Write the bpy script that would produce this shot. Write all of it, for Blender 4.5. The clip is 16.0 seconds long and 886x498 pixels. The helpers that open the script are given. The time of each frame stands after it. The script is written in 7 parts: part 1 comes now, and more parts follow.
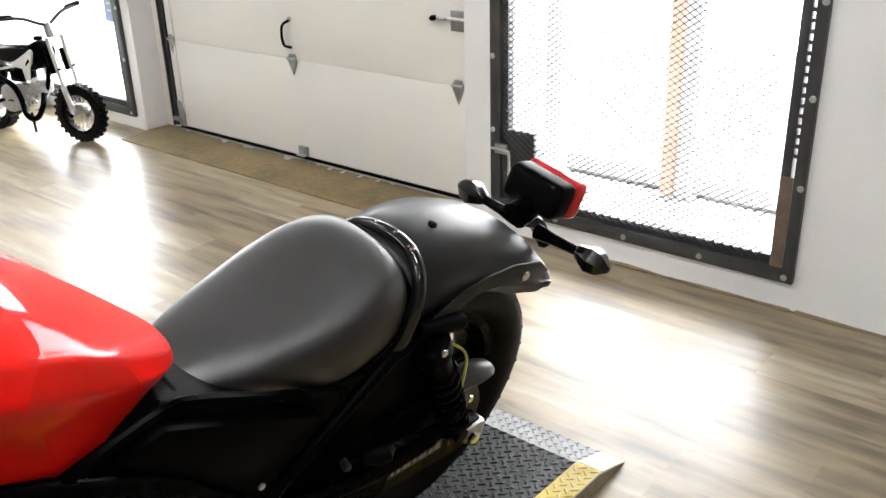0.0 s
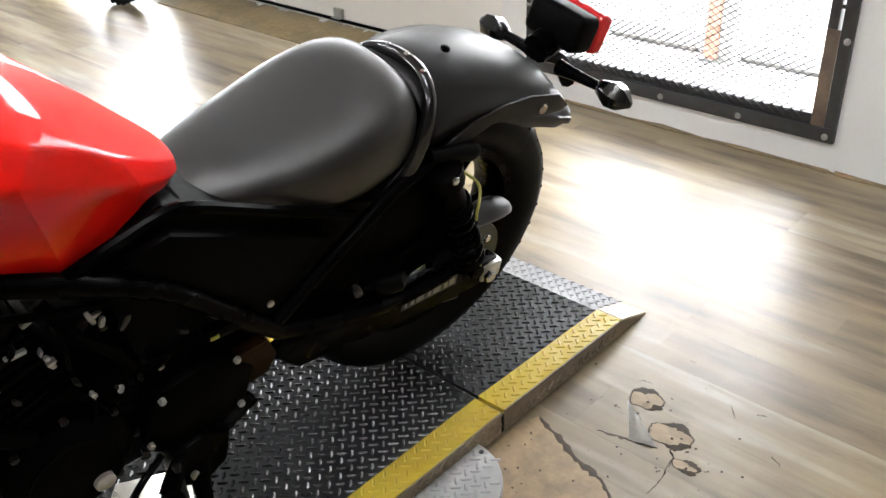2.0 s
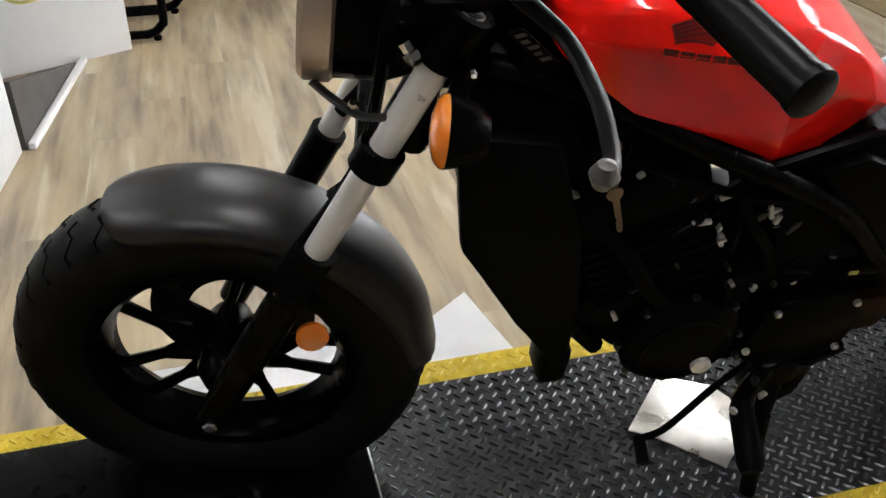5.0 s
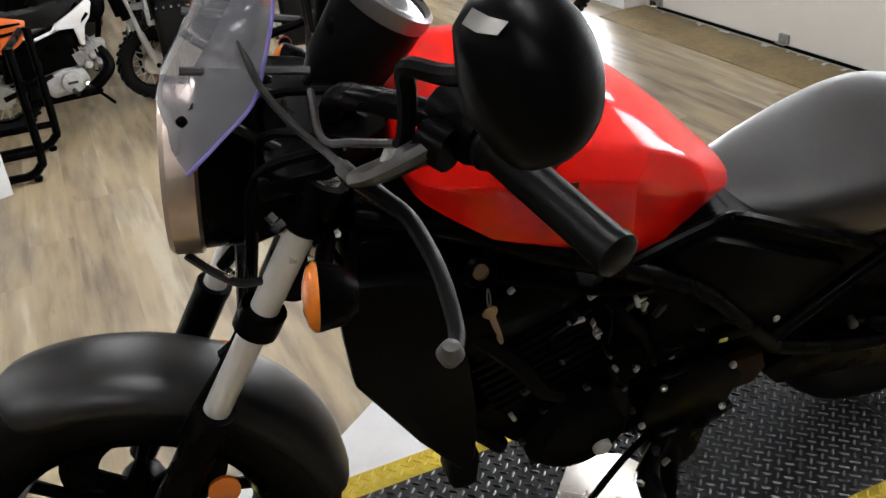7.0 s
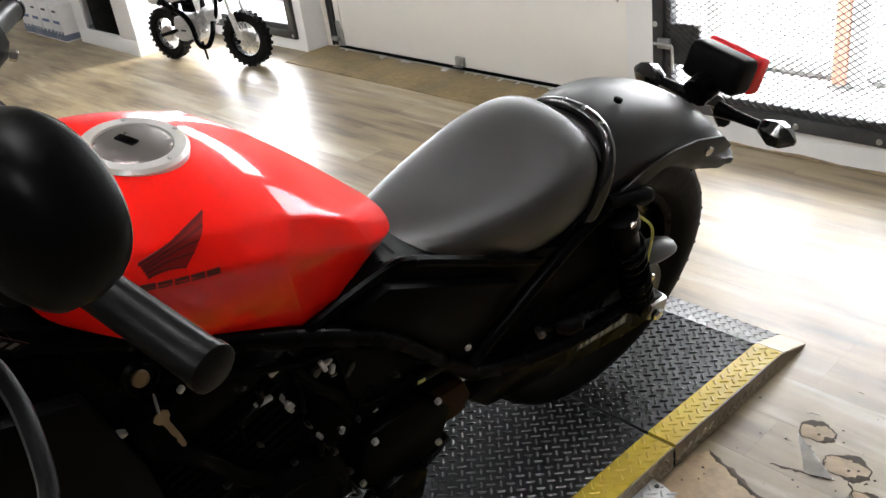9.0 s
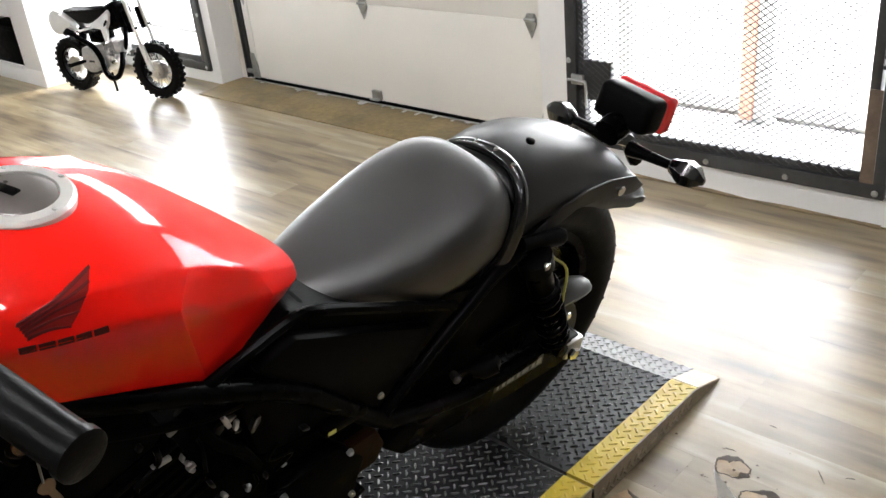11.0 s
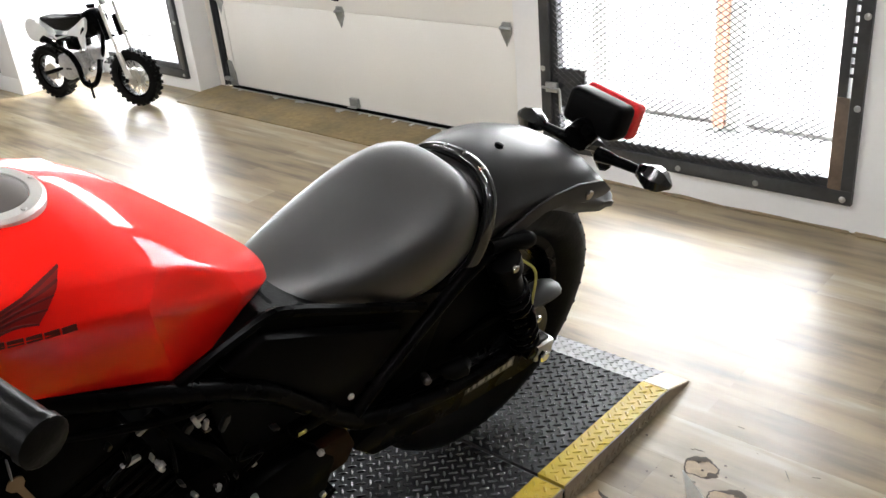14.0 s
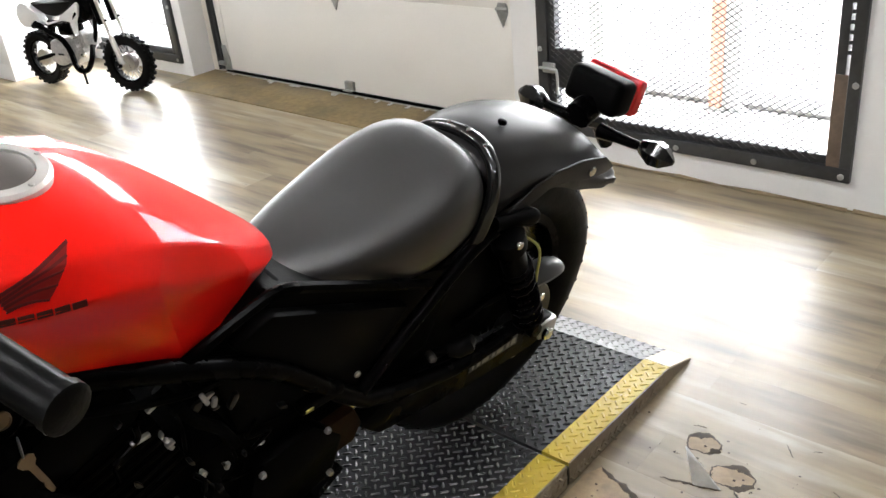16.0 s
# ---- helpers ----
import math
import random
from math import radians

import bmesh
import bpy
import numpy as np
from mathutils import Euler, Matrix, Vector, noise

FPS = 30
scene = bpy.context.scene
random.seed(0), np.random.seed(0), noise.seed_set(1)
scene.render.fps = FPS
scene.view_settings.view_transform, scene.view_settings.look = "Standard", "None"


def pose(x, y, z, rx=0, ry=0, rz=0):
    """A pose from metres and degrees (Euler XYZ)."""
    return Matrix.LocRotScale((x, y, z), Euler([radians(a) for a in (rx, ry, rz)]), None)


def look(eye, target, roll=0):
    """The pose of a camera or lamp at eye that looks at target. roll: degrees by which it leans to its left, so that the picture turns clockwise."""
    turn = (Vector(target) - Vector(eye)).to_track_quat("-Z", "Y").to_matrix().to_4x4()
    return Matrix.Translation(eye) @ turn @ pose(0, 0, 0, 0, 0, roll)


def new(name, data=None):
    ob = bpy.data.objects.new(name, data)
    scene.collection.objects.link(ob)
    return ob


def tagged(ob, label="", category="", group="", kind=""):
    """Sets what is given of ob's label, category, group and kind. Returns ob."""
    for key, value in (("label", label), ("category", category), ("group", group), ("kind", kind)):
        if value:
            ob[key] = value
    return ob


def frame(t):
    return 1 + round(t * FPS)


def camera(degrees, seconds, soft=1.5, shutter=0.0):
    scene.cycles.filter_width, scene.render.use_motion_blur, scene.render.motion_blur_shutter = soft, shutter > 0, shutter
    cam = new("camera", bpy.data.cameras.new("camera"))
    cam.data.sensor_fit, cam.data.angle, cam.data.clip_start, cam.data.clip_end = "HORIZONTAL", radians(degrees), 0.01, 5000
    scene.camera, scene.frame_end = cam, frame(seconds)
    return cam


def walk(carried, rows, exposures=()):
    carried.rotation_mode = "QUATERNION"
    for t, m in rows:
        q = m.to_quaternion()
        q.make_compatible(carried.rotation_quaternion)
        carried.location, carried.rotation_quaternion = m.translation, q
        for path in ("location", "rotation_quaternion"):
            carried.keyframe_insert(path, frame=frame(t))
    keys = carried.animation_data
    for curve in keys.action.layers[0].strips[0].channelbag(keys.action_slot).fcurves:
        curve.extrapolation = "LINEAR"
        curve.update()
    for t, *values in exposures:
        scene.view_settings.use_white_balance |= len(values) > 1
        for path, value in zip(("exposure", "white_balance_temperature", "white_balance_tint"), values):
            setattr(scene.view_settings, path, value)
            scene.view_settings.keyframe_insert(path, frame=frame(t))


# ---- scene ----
cam = camera(51.9, 16.0)
# seconds, eye, target and roll
PATH = [
    (0, (1.217, -1.078, 1.431), (0.041, 0.327, 0.629), -1.7),
    (0.5, (1.229, -1.053, 1.403), (0.043, 0.311, 0.546), -0.6),
    (1, (1.252, -1.059, 1.367), (0.101, 0.264, 0.406), -0.8),
    (1.5, (1.288, -1.065, 1.34), (0.085, 0.204, 0.37), -1.9),
    (2, (1.279, -1.062, 1.33), (0.093, 0.185, 0.312), -2.6),
    (2.5, (1.271, -1.119, 1.315), (-0.042, 0.009, 0.314), -1.7),
    (3, (1.239, -1.181, 1.305), (-0.185, -0.229, 0.273), 0.1),
    (3.5, (1.217, -1.233, 1.294), (-0.274, -0.411, 0.244), 0.9),
    (4, (1.196, -1.303, 1.278), (-0.362, -0.679, 0.191), 2.9),
    (4.2, (1.187, -1.327, 1.276), (-0.391, -0.772, 0.179), 3.2),
    (6.3, (1.206, -1.393, 1.344), (-0.473, -1.029, 0.319), -2.4),
    (6.5, (1.212, -1.38, 1.356), (-0.464, -0.941, 0.356), -2.8),
    (7, (1.216, -1.338, 1.39), (-0.423, -0.69, 0.445), -5.3),
    (7.5, (1.221, -1.298, 1.399), (-0.331, -0.453, 0.463), -6.9),
    (8, (1.233, -1.269, 1.401), (-0.25, -0.308, 0.465), -7.9),
    (8.5, (1.236, -1.245, 1.4), (-0.196, -0.194, 0.481), -7.8),
    (9, (1.228, -1.21, 1.398), (-0.137, -0.082, 0.468), -8.1),
    (9.5, (1.216, -1.185, 1.399), (-0.102, 0.011, 0.486), -7.1),
    (10, (1.208, -1.172, 1.401), (-0.083, 0.062, 0.499), -6.6),
    (12.5, (1.217, -1.164, 1.401), (-0.026, 0.136, 0.524), -5.7),
    (13, (1.227, -1.165, 1.401), (-0.018, 0.14, 0.536), -5.7),
    (13.5, (1.234, -1.175, 1.401), (-0.014, 0.121, 0.529), -5.0),
    (14, (1.24, -1.172, 1.4), (0.007, 0.135, 0.521), -5.6),
    (14.5, (1.245, -1.178, 1.403), (0.001, 0.123, 0.53), -5.5),
    (15, (1.252, -1.175, 1.398), (0.013, 0.119, 0.509), -6.0),
    (15.5, (1.241, -1.181, 1.398), (-0.015, 0.102, 0.515), -6.1),
    (16, (1.227, -1.188, 1.387), (0.012, 0.116, 0.479), -6.0),
]
walk(cam, [(t, look(eye, target, roll)) for t, eye, target, roll in PATH],
     exposures=[(0.0, 0.42), (2.0, 0.46), (4.0, 0.4), (6.5, 0.25), (8.0, 0.23), (10.0, 0.37), (12.5, 0.42), (16.0, 0.43)])

# ---- light ----
world = bpy.data.worlds.new("world")
scene.world = world
world.use_nodes = True
wn = world.node_tree.nodes
sky = wn.new("ShaderNodeTexSky")
sky.sky_type = "NISHITA"
sky.sun_disc = False
sky.sun_elevation, sky.sun_rotation = radians(40), radians(20)
wn["Background"].inputs["Strength"].default_value = 0.12
world.node_tree.links.new(sky.outputs[0], wn["Background"].inputs["Color"])
sun_data = bpy.data.lights.new("sun", "SUN")
sun_data.energy, sun_data.angle, sun_data.color = 2.2, radians(12), (1.0, 0.96, 0.9)
new("sun", sun_data).matrix_world = look((3, 9, 10), (0, 3, 0))


# ---- materials ----
def material(name, base, rough=0.5, metal=0.0, vary=0.15, scale=12.0, bump=0.0, fine=120.0, spec=0.5, coat=0.0, sheen=0.0, wear=0.0, wear_colour=(0.3, 0.28, 0.25), island=0.0):
    m = bpy.data.materials.new(name)
    m.use_nodes = True
    nt = m.node_tree
    b = nt.nodes["Principled BSDF"]
    tc = nt.nodes.new("ShaderNodeTexCoord")
    n1 = nt.nodes.new("ShaderNodeTexNoise")
    n1.inputs["Scale"].default_value, n1.inputs["Detail"].default_value = scale, 4
    n2 = nt.nodes.new("ShaderNodeTexNoise")
    n2.inputs["Scale"].default_value, n2.inputs["Detail"].default_value = fine, 3
    nt.links.new(tc.outputs["Object"], n1.inputs["Vector"])
    nt.links.new(tc.outputs["Object"], n2.inputs["Vector"])
    add = nt.nodes.new("ShaderNodeMath")
    add.operation = "MULTIPLY_ADD"
    add.inputs[1].default_value = 0.35
    nt.links.new(n2.outputs[0], add.inputs[0])
    nt.links.new(n1.outputs[0], add.inputs[2])
    ramp = nt.nodes.new("ShaderNodeMapRange")
    ramp.inputs[1].default_value, ramp.inputs[2].default_value = 0.4, 0.95
    ramp.inputs[3].default_value, ramp.inputs[4].default_value = 1 - vary, 1 + vary
    nt.links.new(add.outputs[0], ramp.inputs[0])
    mul = nt.nodes.new("ShaderNodeVectorMath")
    mul.operation = "SCALE"
    mul.inputs[0].default_value = base
    nt.links.new(ramp.outputs[0], mul.inputs["Scale"])
    colour = mul.outputs[0]
    if wear:
        n3 = nt.nodes.new("ShaderNodeTexNoise")
        n3.inputs["Scale"].default_value, n3.inputs["Detail"].default_value = scale * 0.6, 8
        nt.links.new(tc.outputs["Object"], n3.inputs["Vector"])
        r3 = nt.nodes.new("ShaderNodeMapRange")
        r3.inputs[1].default_value, r3.inputs[2].default_value, r3.inputs[4].default_value = 0.55, 0.72, wear
        nt.links.new(n3.outputs[0], r3.inputs[0])
        mix = nt.nodes.new("ShaderNodeMix")
        mix.data_type = "RGBA"
        nt.links.new(r3.outputs[0], mix.inputs[0])
        nt.links.new(colour, mix.inputs[6])
        mix.inputs[7].default_value = (*wear_colour, 1)
        colour = mix.outputs[2]
    nt.links.new(colour, b.inputs["Base Color"])
    rr = nt.nodes.new("ShaderNodeMapRange")
    rr.inputs[1].default_value, rr.inputs[2].default_value = 0.3, 0.7
    rr.inputs[3].default_value, rr.inputs[4].default_value = max(rough * 0.8, 0.02), min(rough * 1.2, 1.0)
    nt.links.new(n1.outputs[0], rr.inputs[0])
    nt.links.new(rr.outputs[0], b.inputs["Roughness"])
    b.inputs["Metallic"].default_value = metal
    b.inputs["Specular IOR Level"].default_value = spec
    b.inputs["Coat Weight"].default_value = coat
    b.inputs["Sheen Weight"].default_value, b.inputs["Sheen Roughness"].default_value = sheen, 0.35
    b.inputs["Coat Roughness"].default_value = 0.04
    if bump:
        bp = nt.nodes.new("ShaderNodeBump")
        bp.inputs["Strength"].default_value, bp.inputs["Distance"].default_value = bump, 0.002
        nt.links.new(n2.outputs[0], bp.inputs["Height"])
        nt.links.new(bp.outputs[0], b.inputs["Normal"])
    return m


def glowing(name, colour, strength):
    m = bpy.data.materials.new(name)
    m.use_nodes = True
    b = m.node_tree.nodes["Principled BSDF"]
    b.inputs["Base Color"].default_value = (*colour, 1)
    b.inputs["Emission Color"].default_value = (*colour, 1)
    b.inputs["Emission Strength"].default_value = strength
    return m


def clear(name, colour, rough=0.02, haze=0.0):
    m = bpy.data.materials.new(name)
    m.use_nodes = True
    nt = m.node_tree
    for n in list(nt.nodes):
        nt.nodes.remove(n)
    out = nt.nodes.new("ShaderNodeOutputMaterial")
    tr, gl, mx = nt.nodes.new("ShaderNodeBsdfTransparent"), nt.nodes.new("ShaderNodeBsdfGlossy"), nt.nodes.new("ShaderNodeMixShader")
    fr = nt.nodes.new("ShaderNodeFresnel")
    fr.inputs[0].default_value = 1.5
    tr.inputs[0].default_value = (*colour, 1)
    gl.inputs["Roughness"].default_value = rough
    nt.links.new(fr.outputs[0], mx.inputs[0])
    if haze:
        df, hz = nt.nodes.new("ShaderNodeBsdfDiffuse"), nt.nodes.new("ShaderNodeMixShader")
        df.inputs[0].default_value = (0.35, 0.35, 0.38, 1)
        hz.inputs[0].default_value = haze
        nt.links.new(tr.outputs[0], hz.inputs[1])
        nt.links.new(df.outputs[0], hz.inputs[2])
        tr = hz
    nt.links.new(tr.outputs[0], mx.inputs[1])
    nt.links.new(gl.outputs[0], mx.inputs[2])
    nt.links.new(mx.outputs[0], out.inputs[0])
    return m


def plank_material(name):
    """Weathered vinyl planks: grain along x, each plank its own tone, dull gloss."""
    m = bpy.data.materials.new(name)
    m.use_nodes = True
    nt = m.node_tree
    b = nt.nodes["Principled BSDF"]
    tc, inf = nt.nodes.new("ShaderNodeTexCoord"), nt.nodes.new("ShaderNodeObjectInfo")
    geo = nt.nodes.new("ShaderNodeNewGeometry")
    mp = nt.nodes.new("ShaderNodeMapping")
    mp.inputs["Scale"].default_value = (1.0, 9.0, 1.0)
    shift = nt.nodes.new("ShaderNodeMath")
    shift.operation = "MULTIPLY"
    shift.inputs[1].default_value = 57.0
    nt.links.new(inf.outputs["Random"], shift.inputs[0])
    n1, n2, n3 = (nt.nodes.new("ShaderNodeTexNoise") for _ in range(3))
    for n, s, d in ((n1, 2.2, 2.5), (n2, 9.0, 4), (n3, 1.3, 5)):
        n.noise_dimensions = "4D"
        n.inputs["Scale"].default_value, n.inputs["Detail"].default_value = s, d
        nt.links.new(shift.outputs[0], n.inputs["W"])
    nt.links.new(geo.outputs["Position"], mp.inputs["Vector"])
    nt.links.new(mp.outputs[0], n1.inputs["Vector"])
    nt.links.new(mp.outputs[0], n2.inputs["Vector"])
    nt.links.new(geo.outputs["Position"], n3.inputs["Vector"])
    ramp = nt.nodes.new("ShaderNodeValToRGB")
    e = ramp.color_ramp.elements
    e[0].position, e[0].color = 0.32, (0.115, 0.081, 0.045, 1)
    e[1].position, e[1].color = 0.70, (0.41, 0.35, 0.245, 1)
    mid = e.new(0.47)
    mid.color = (0.208, 0.158, 0.094, 1)
    mid2 = e.new(0.6)
    mid2.color = (0.295, 0.24, 0.153, 1)
    s1 = nt.nodes.new("ShaderNodeMath")
    s1.operation = "MULTIPLY_ADD"
    s1.inputs[1].default_value, s1.inputs[2].default_value = 0.18, -0.09
    nt.links.new(n2.outputs[0], s1.inputs[0])
    s2 = nt.nodes.new("ShaderNodeMath")
    nt.links.new(n1.outputs[0], s2.inputs[0])
    nt.links.new(s1.outputs[0], s2.inputs[1])
    s3 = nt.nodes.new("ShaderNodeMath")
    s3.operation = "MULTIPLY_ADD"
    s3.inputs[1].default_value = 0.26
    nt.links.new(inf.outputs["Random"], s3.inputs[0])
    nt.links.new(s2.outputs[0], s3.inputs[2])
    s4 = nt.nodes.new("ShaderNodeMath")
    s4.operation = "SUBTRACT"
    s4.inputs[1].default_value = 0.14
    nt.links.new(s3.outputs[0], s4.inputs[0])
    nt.links.new(s4.outputs[0], ramp.inputs[0])
    # honey-coloured and grey patches over the grain, and small dark specks
    n4, n5 = nt.nodes.new("ShaderNodeTexNoise"), nt.nodes.new("ShaderNodeTexNoise")
    mp2 = nt.nodes.new("ShaderNodeMapping")
    mp2.inputs["Scale"].default_value = (0.7, 4.0, 1.0)
    nt.links.new(geo.outputs["Position"], mp2.inputs["Vector"])
    n4.inputs["Scale"].default_value, n4.inputs["Detail"].default_value = 3.2, 4
    n5.inputs["Scale"].default_value, n5.inputs["Detail"].default_value = 16.0, 3
    nt.links.new(mp2.outputs[0], n4.inputs["Vector"])
    nt.links.new(mp2.outputs[0], n5.inputs["Vector"])
    r4, r5 = nt.nodes.new("ShaderNodeMapRange"), nt.nodes.new("ShaderNodeMapRange")
    r4.inputs[1].default_value, r4.inputs[2].default_value, r4.inputs[4].default_value = 0.40, 0.62, 0.72
    r5.inputs[1].default_value, r5.inputs[2].default_value, r5.inputs[4].default_value = 0.66, 0.78, 0.6
    nt.links.new(n4.outputs[0], r4.inputs[0])
    nt.links.new(n5.outputs[0], r5.inputs[0])
    m4, m5 = nt.nodes.new("ShaderNodeMix"), nt.nodes.new("ShaderNodeMix")
    m4.data_type = m5.data_type = "RGBA"
    m4.inputs[7].default_value, m5.inputs[7].default_value = (0.36, 0.275, 0.15, 1), (0.09, 0.07, 0.05, 1)
    nt.links.new(r4.outputs[0], m4.inputs[0])
    nt.links.new(ramp.outputs[0], m4.inputs[6])
    nt.links.new(r5.outputs[0], m5.inputs[0])
    nt.links.new(m4.outputs[2], m5.inputs[6])
    # trodden dirt round the torn place beside the lift
    far, n6, dirt, m6 = nt.nodes.new("ShaderNodeVectorMath"), nt.nodes.new("ShaderNodeTexNoise"), nt.nodes.new("ShaderNodeMath"), nt.nodes.new("ShaderNodeMix")
    far.operation = "DISTANCE"
    far.inputs[1].default_value = (0.46, 0.13, 0.0)
    nt.links.new(geo.outputs["Position"], far.inputs[0])
    n6.inputs["Scale"].default_value, n6.inputs["Detail"].default_value = 9.0, 6
    nt.links.new(geo.outputs["Position"], n6.inputs["Vector"])
    dirt.operation = "MULTIPLY_ADD"
    dirt.inputs[1].default_value = 0.45
    nt.links.new(n6.outputs[0], dirt.inputs[0])
    nt.links.new(far.outputs["Value"], dirt.inputs[2])
    r6 = nt.nodes.new("ShaderNodeMapRange")
    r6.inputs[1].default_value, r6.inputs[2].default_value, r6.inputs[3].default_value, r6.inputs[4].default_value = 0.40, 0.82, 0.58, 0.0
    nt.links.new(dirt.outputs[0], r6.inputs[0])
    m6.data_type = "RGBA"
    m6.inputs[7].default_value = (0.125, 0.098, 0.068, 1)
    nt.links.new(r6.outputs[0], m6.inputs[0])
    nt.links.new(m5.outputs[2], m6.inputs[6])
    nt.links.new(m6.outputs[2], b.inputs["Base Color"])
    rr = nt.nodes.new("ShaderNodeMapRange")
    rr.inputs[1].default_value, rr.inputs[2].default_value, rr.inputs[3].default_value, rr.inputs[4].default_value = 0.3, 0.7, 0.38, 0.54
    nt.links.new(n3.outputs[0], rr.inputs[0])
    nt.links.new(rr.outputs[0], b.inputs["Roughness"])
    dull = nt.nodes.new("ShaderNodeMath")
    dull.operation = "MULTIPLY_ADD"
    dull.inputs[1].default_value, dull.inputs[2].default_value = -0.9, 0.9
    nt.links.new(r6.outputs[0], dull.inputs[0])
    nt.links.new(dull.outputs[0], b.inputs["Specular IOR Level"])
    b.inputs["Coat Weight"].default_value, b.inputs["Coat Roughness"].default_value = 0.26, 0.24
    bp = nt.nodes.new("ShaderNodeBump")
    bp.inputs["Strength"].default_value, bp.inputs["Distance"].default_value = 0.05, 0.002
    nt.links.new(n2.outputs[0], bp.inputs["Height"])
    nt.links.new(bp.outputs[0], b.inputs["Normal"])
    return m


WHITE = material("white_wall_paint", (0.82, 0.82, 0.815), 0.6, vary=0.04, scale=2.5, bump=0.15, fine=60, wear=0.12, wear_colour=(0.55, 0.5, 0.44))
# dark so that walls out of view reflect little onto the bike
DARKWALL = material("dark_unseen_wall", (0.10, 0.098, 0.095), 0.6, vary=0.08, scale=2.5, bump=0.15, fine=60)
CEIL = material("ceiling_paint", (0.32, 0.315, 0.30), 0.8, vary=0.05, scale=3)
JAMB = material("beige_jamb_paint", (0.76, 0.71, 0.645), 0.55, vary=0.08, scale=4, bump=0.15, fine=60, wear=0.2, wear_colour=(0.5, 0.44, 0.36))
DOORW = material("door_enamel", (0.83, 0.81, 0.76), 0.38, vary=0.035, scale=1.8, bump=0.12, fine=90, wear=0.08, wear_colour=(0.4, 0.38, 0.33))
GALV = material("galvanised_steel", (0.42, 0.43, 0.42), 0.42, 0.85, vary=0.2, scale=25)
STEEL = material("gate_steel", (0.045, 0.047, 0.05), 0.45, 0.3, vary=0.3, scale=9, bump=0.25, fine=70, wear=0.5, wear_colour=(0.09, 0.075, 0.06))
RUST = material("rusty_steel", (0.12, 0.085, 0.06), 0.7, 0.0, vary=0.4, scale=14, bump=0.4, fine=80)
RUBBER_STRIP = material("black_rubber", (0.0015, 0.0015, 0.0015), 0.6, vary=0.2, spec=0.03)
TYRE = material("tyre_rubber", (0.0042, 0.0042, 0.0042), 0.5, vary=0.25, scale=18, bump=0.25, fine=140, spec=0.08)
PLANK = plank_material("vinyl_plank")
SUBFLOOR = material("dark_joint", (0.22, 0.175, 0.12), 0.8, vary=0.3)
PLY = material("plywood_threshold", (0.215, 0.160, 0.080), 0.6, vary=0.45, scale=5, bump=0.4, fine=40, wear=0.9, wear_colour=(0.085, 0.062, 0.034), spec=0.3)
SEALANT = material("stained_sealant", (0.24, 0.18, 0.11), 0.8, vary=0.4, scale=14, bump=0.4, fine=60)
CONCRETE = material("pale_concrete", (0.5, 0.5, 0.49), 0.8, vary=0.12, scale=5, bump=0.3)
RED = material("red_lacquer", (0.80, 0.009, 0.005), 0.4, vary=0.0, scale=5, spec=0.02, coat=0.5)
BLACK = material("black_satin", (0.0012, 0.0012, 0.0013), 0.28, vary=0.2, scale=15, bump=0.05, spec=0.03)
MATTE = material("matte_graphite", (0.013, 0.0122, 0.0122), 0.42, 0.2, vary=0.12, scale=10, bump=0.06, fine=220, spec=0.4)
GLOSSB = material("black_gloss", (0.005, 0.005, 0.005), 0.14, vary=0.1, coat=0.3)
PLASTIC = material("black_plastic", (0.0014, 0.0014, 0.0015), 0.42, vary=0.2, scale=20, bump=0.2, fine=260, spec=0.03)
SATIN = material("satin_black_plastic", (0.002, 0.002, 0.0021), 0.33, vary=0.15, scale=18, bump=0.08, fine=260, spec=0.05)
WINGRED = material("deep_red_emblem", (0.17, 0.008, 0.007), 0.4, vary=0.05, coat=0.3, spec=0.1)
PEELED = material("peeled_vinyl", (0.36, 0.33, 0.28), 0.45, vary=0.25, scale=16, bump=0.1, spec=0.6)
GRIPR = material("grip_rubber", (0.003, 0.003, 0.0031), 0.38, vary=0.15, scale=18, bump=0.15, fine=260, spec=0.08)
COVER = material("side_cover_plastic", (0.0018, 0.0018, 0.0018), 0.42, vary=0.15, scale=12, bump=0.1, fine=200, spec=0.03)
LEATHER = material("seat_vinyl", (0.0075, 0.0066, 0.0063), 0.45, vary=0.12, scale=9, bump=0.06, fine=320, spec=0.5, coat=0.65)
LEATHER.node_tree.nodes["Principled BSDF"].inputs["Coat Roughness"].default_value = 0.42
ENGINE = material("engine_black", (0.0014, 0.0014, 0.0014), 0.34, 0.0, vary=0.3, scale=22, bump=0.2, spec=0.02)
CHROME = material("chrome", (0.72, 0.71, 0.69), 0.12, 1.0, vary=0.05)
FORK = material("fork_tube_steel", (0.62, 0.60, 0.57), 0.34, 0.35, vary=0.03, scale=30)
ALU = material("bare_aluminium", (0.58, 0.57, 0.55), 0.34, 0.85, vary=0.15, scale=40, bump=0.1)
ALUP = material("polished_sheet", (0.66, 0.63, 0.58), 0.3, 0.9, vary=0.2, scale=18, bump=0.35, fine=40)
BRONZE = material("brushed_ring", (0.52, 0.42, 0.35), 0.30, 0.85, vary=0.06, scale=14)
GREYP = material("grey_plastic", (0.04, 0.04, 0.04), 0.45, vary=0.15)
RIM = material("satin_silver_rim", (0.20, 0.19, 0.19), 0.3, 0.7, vary=0.06)
CAST = material("grey_cast_alloy", (0.07, 0.066, 0.062), 0.34, 0.5, vary=0.2, scale=30, bump=0.15)
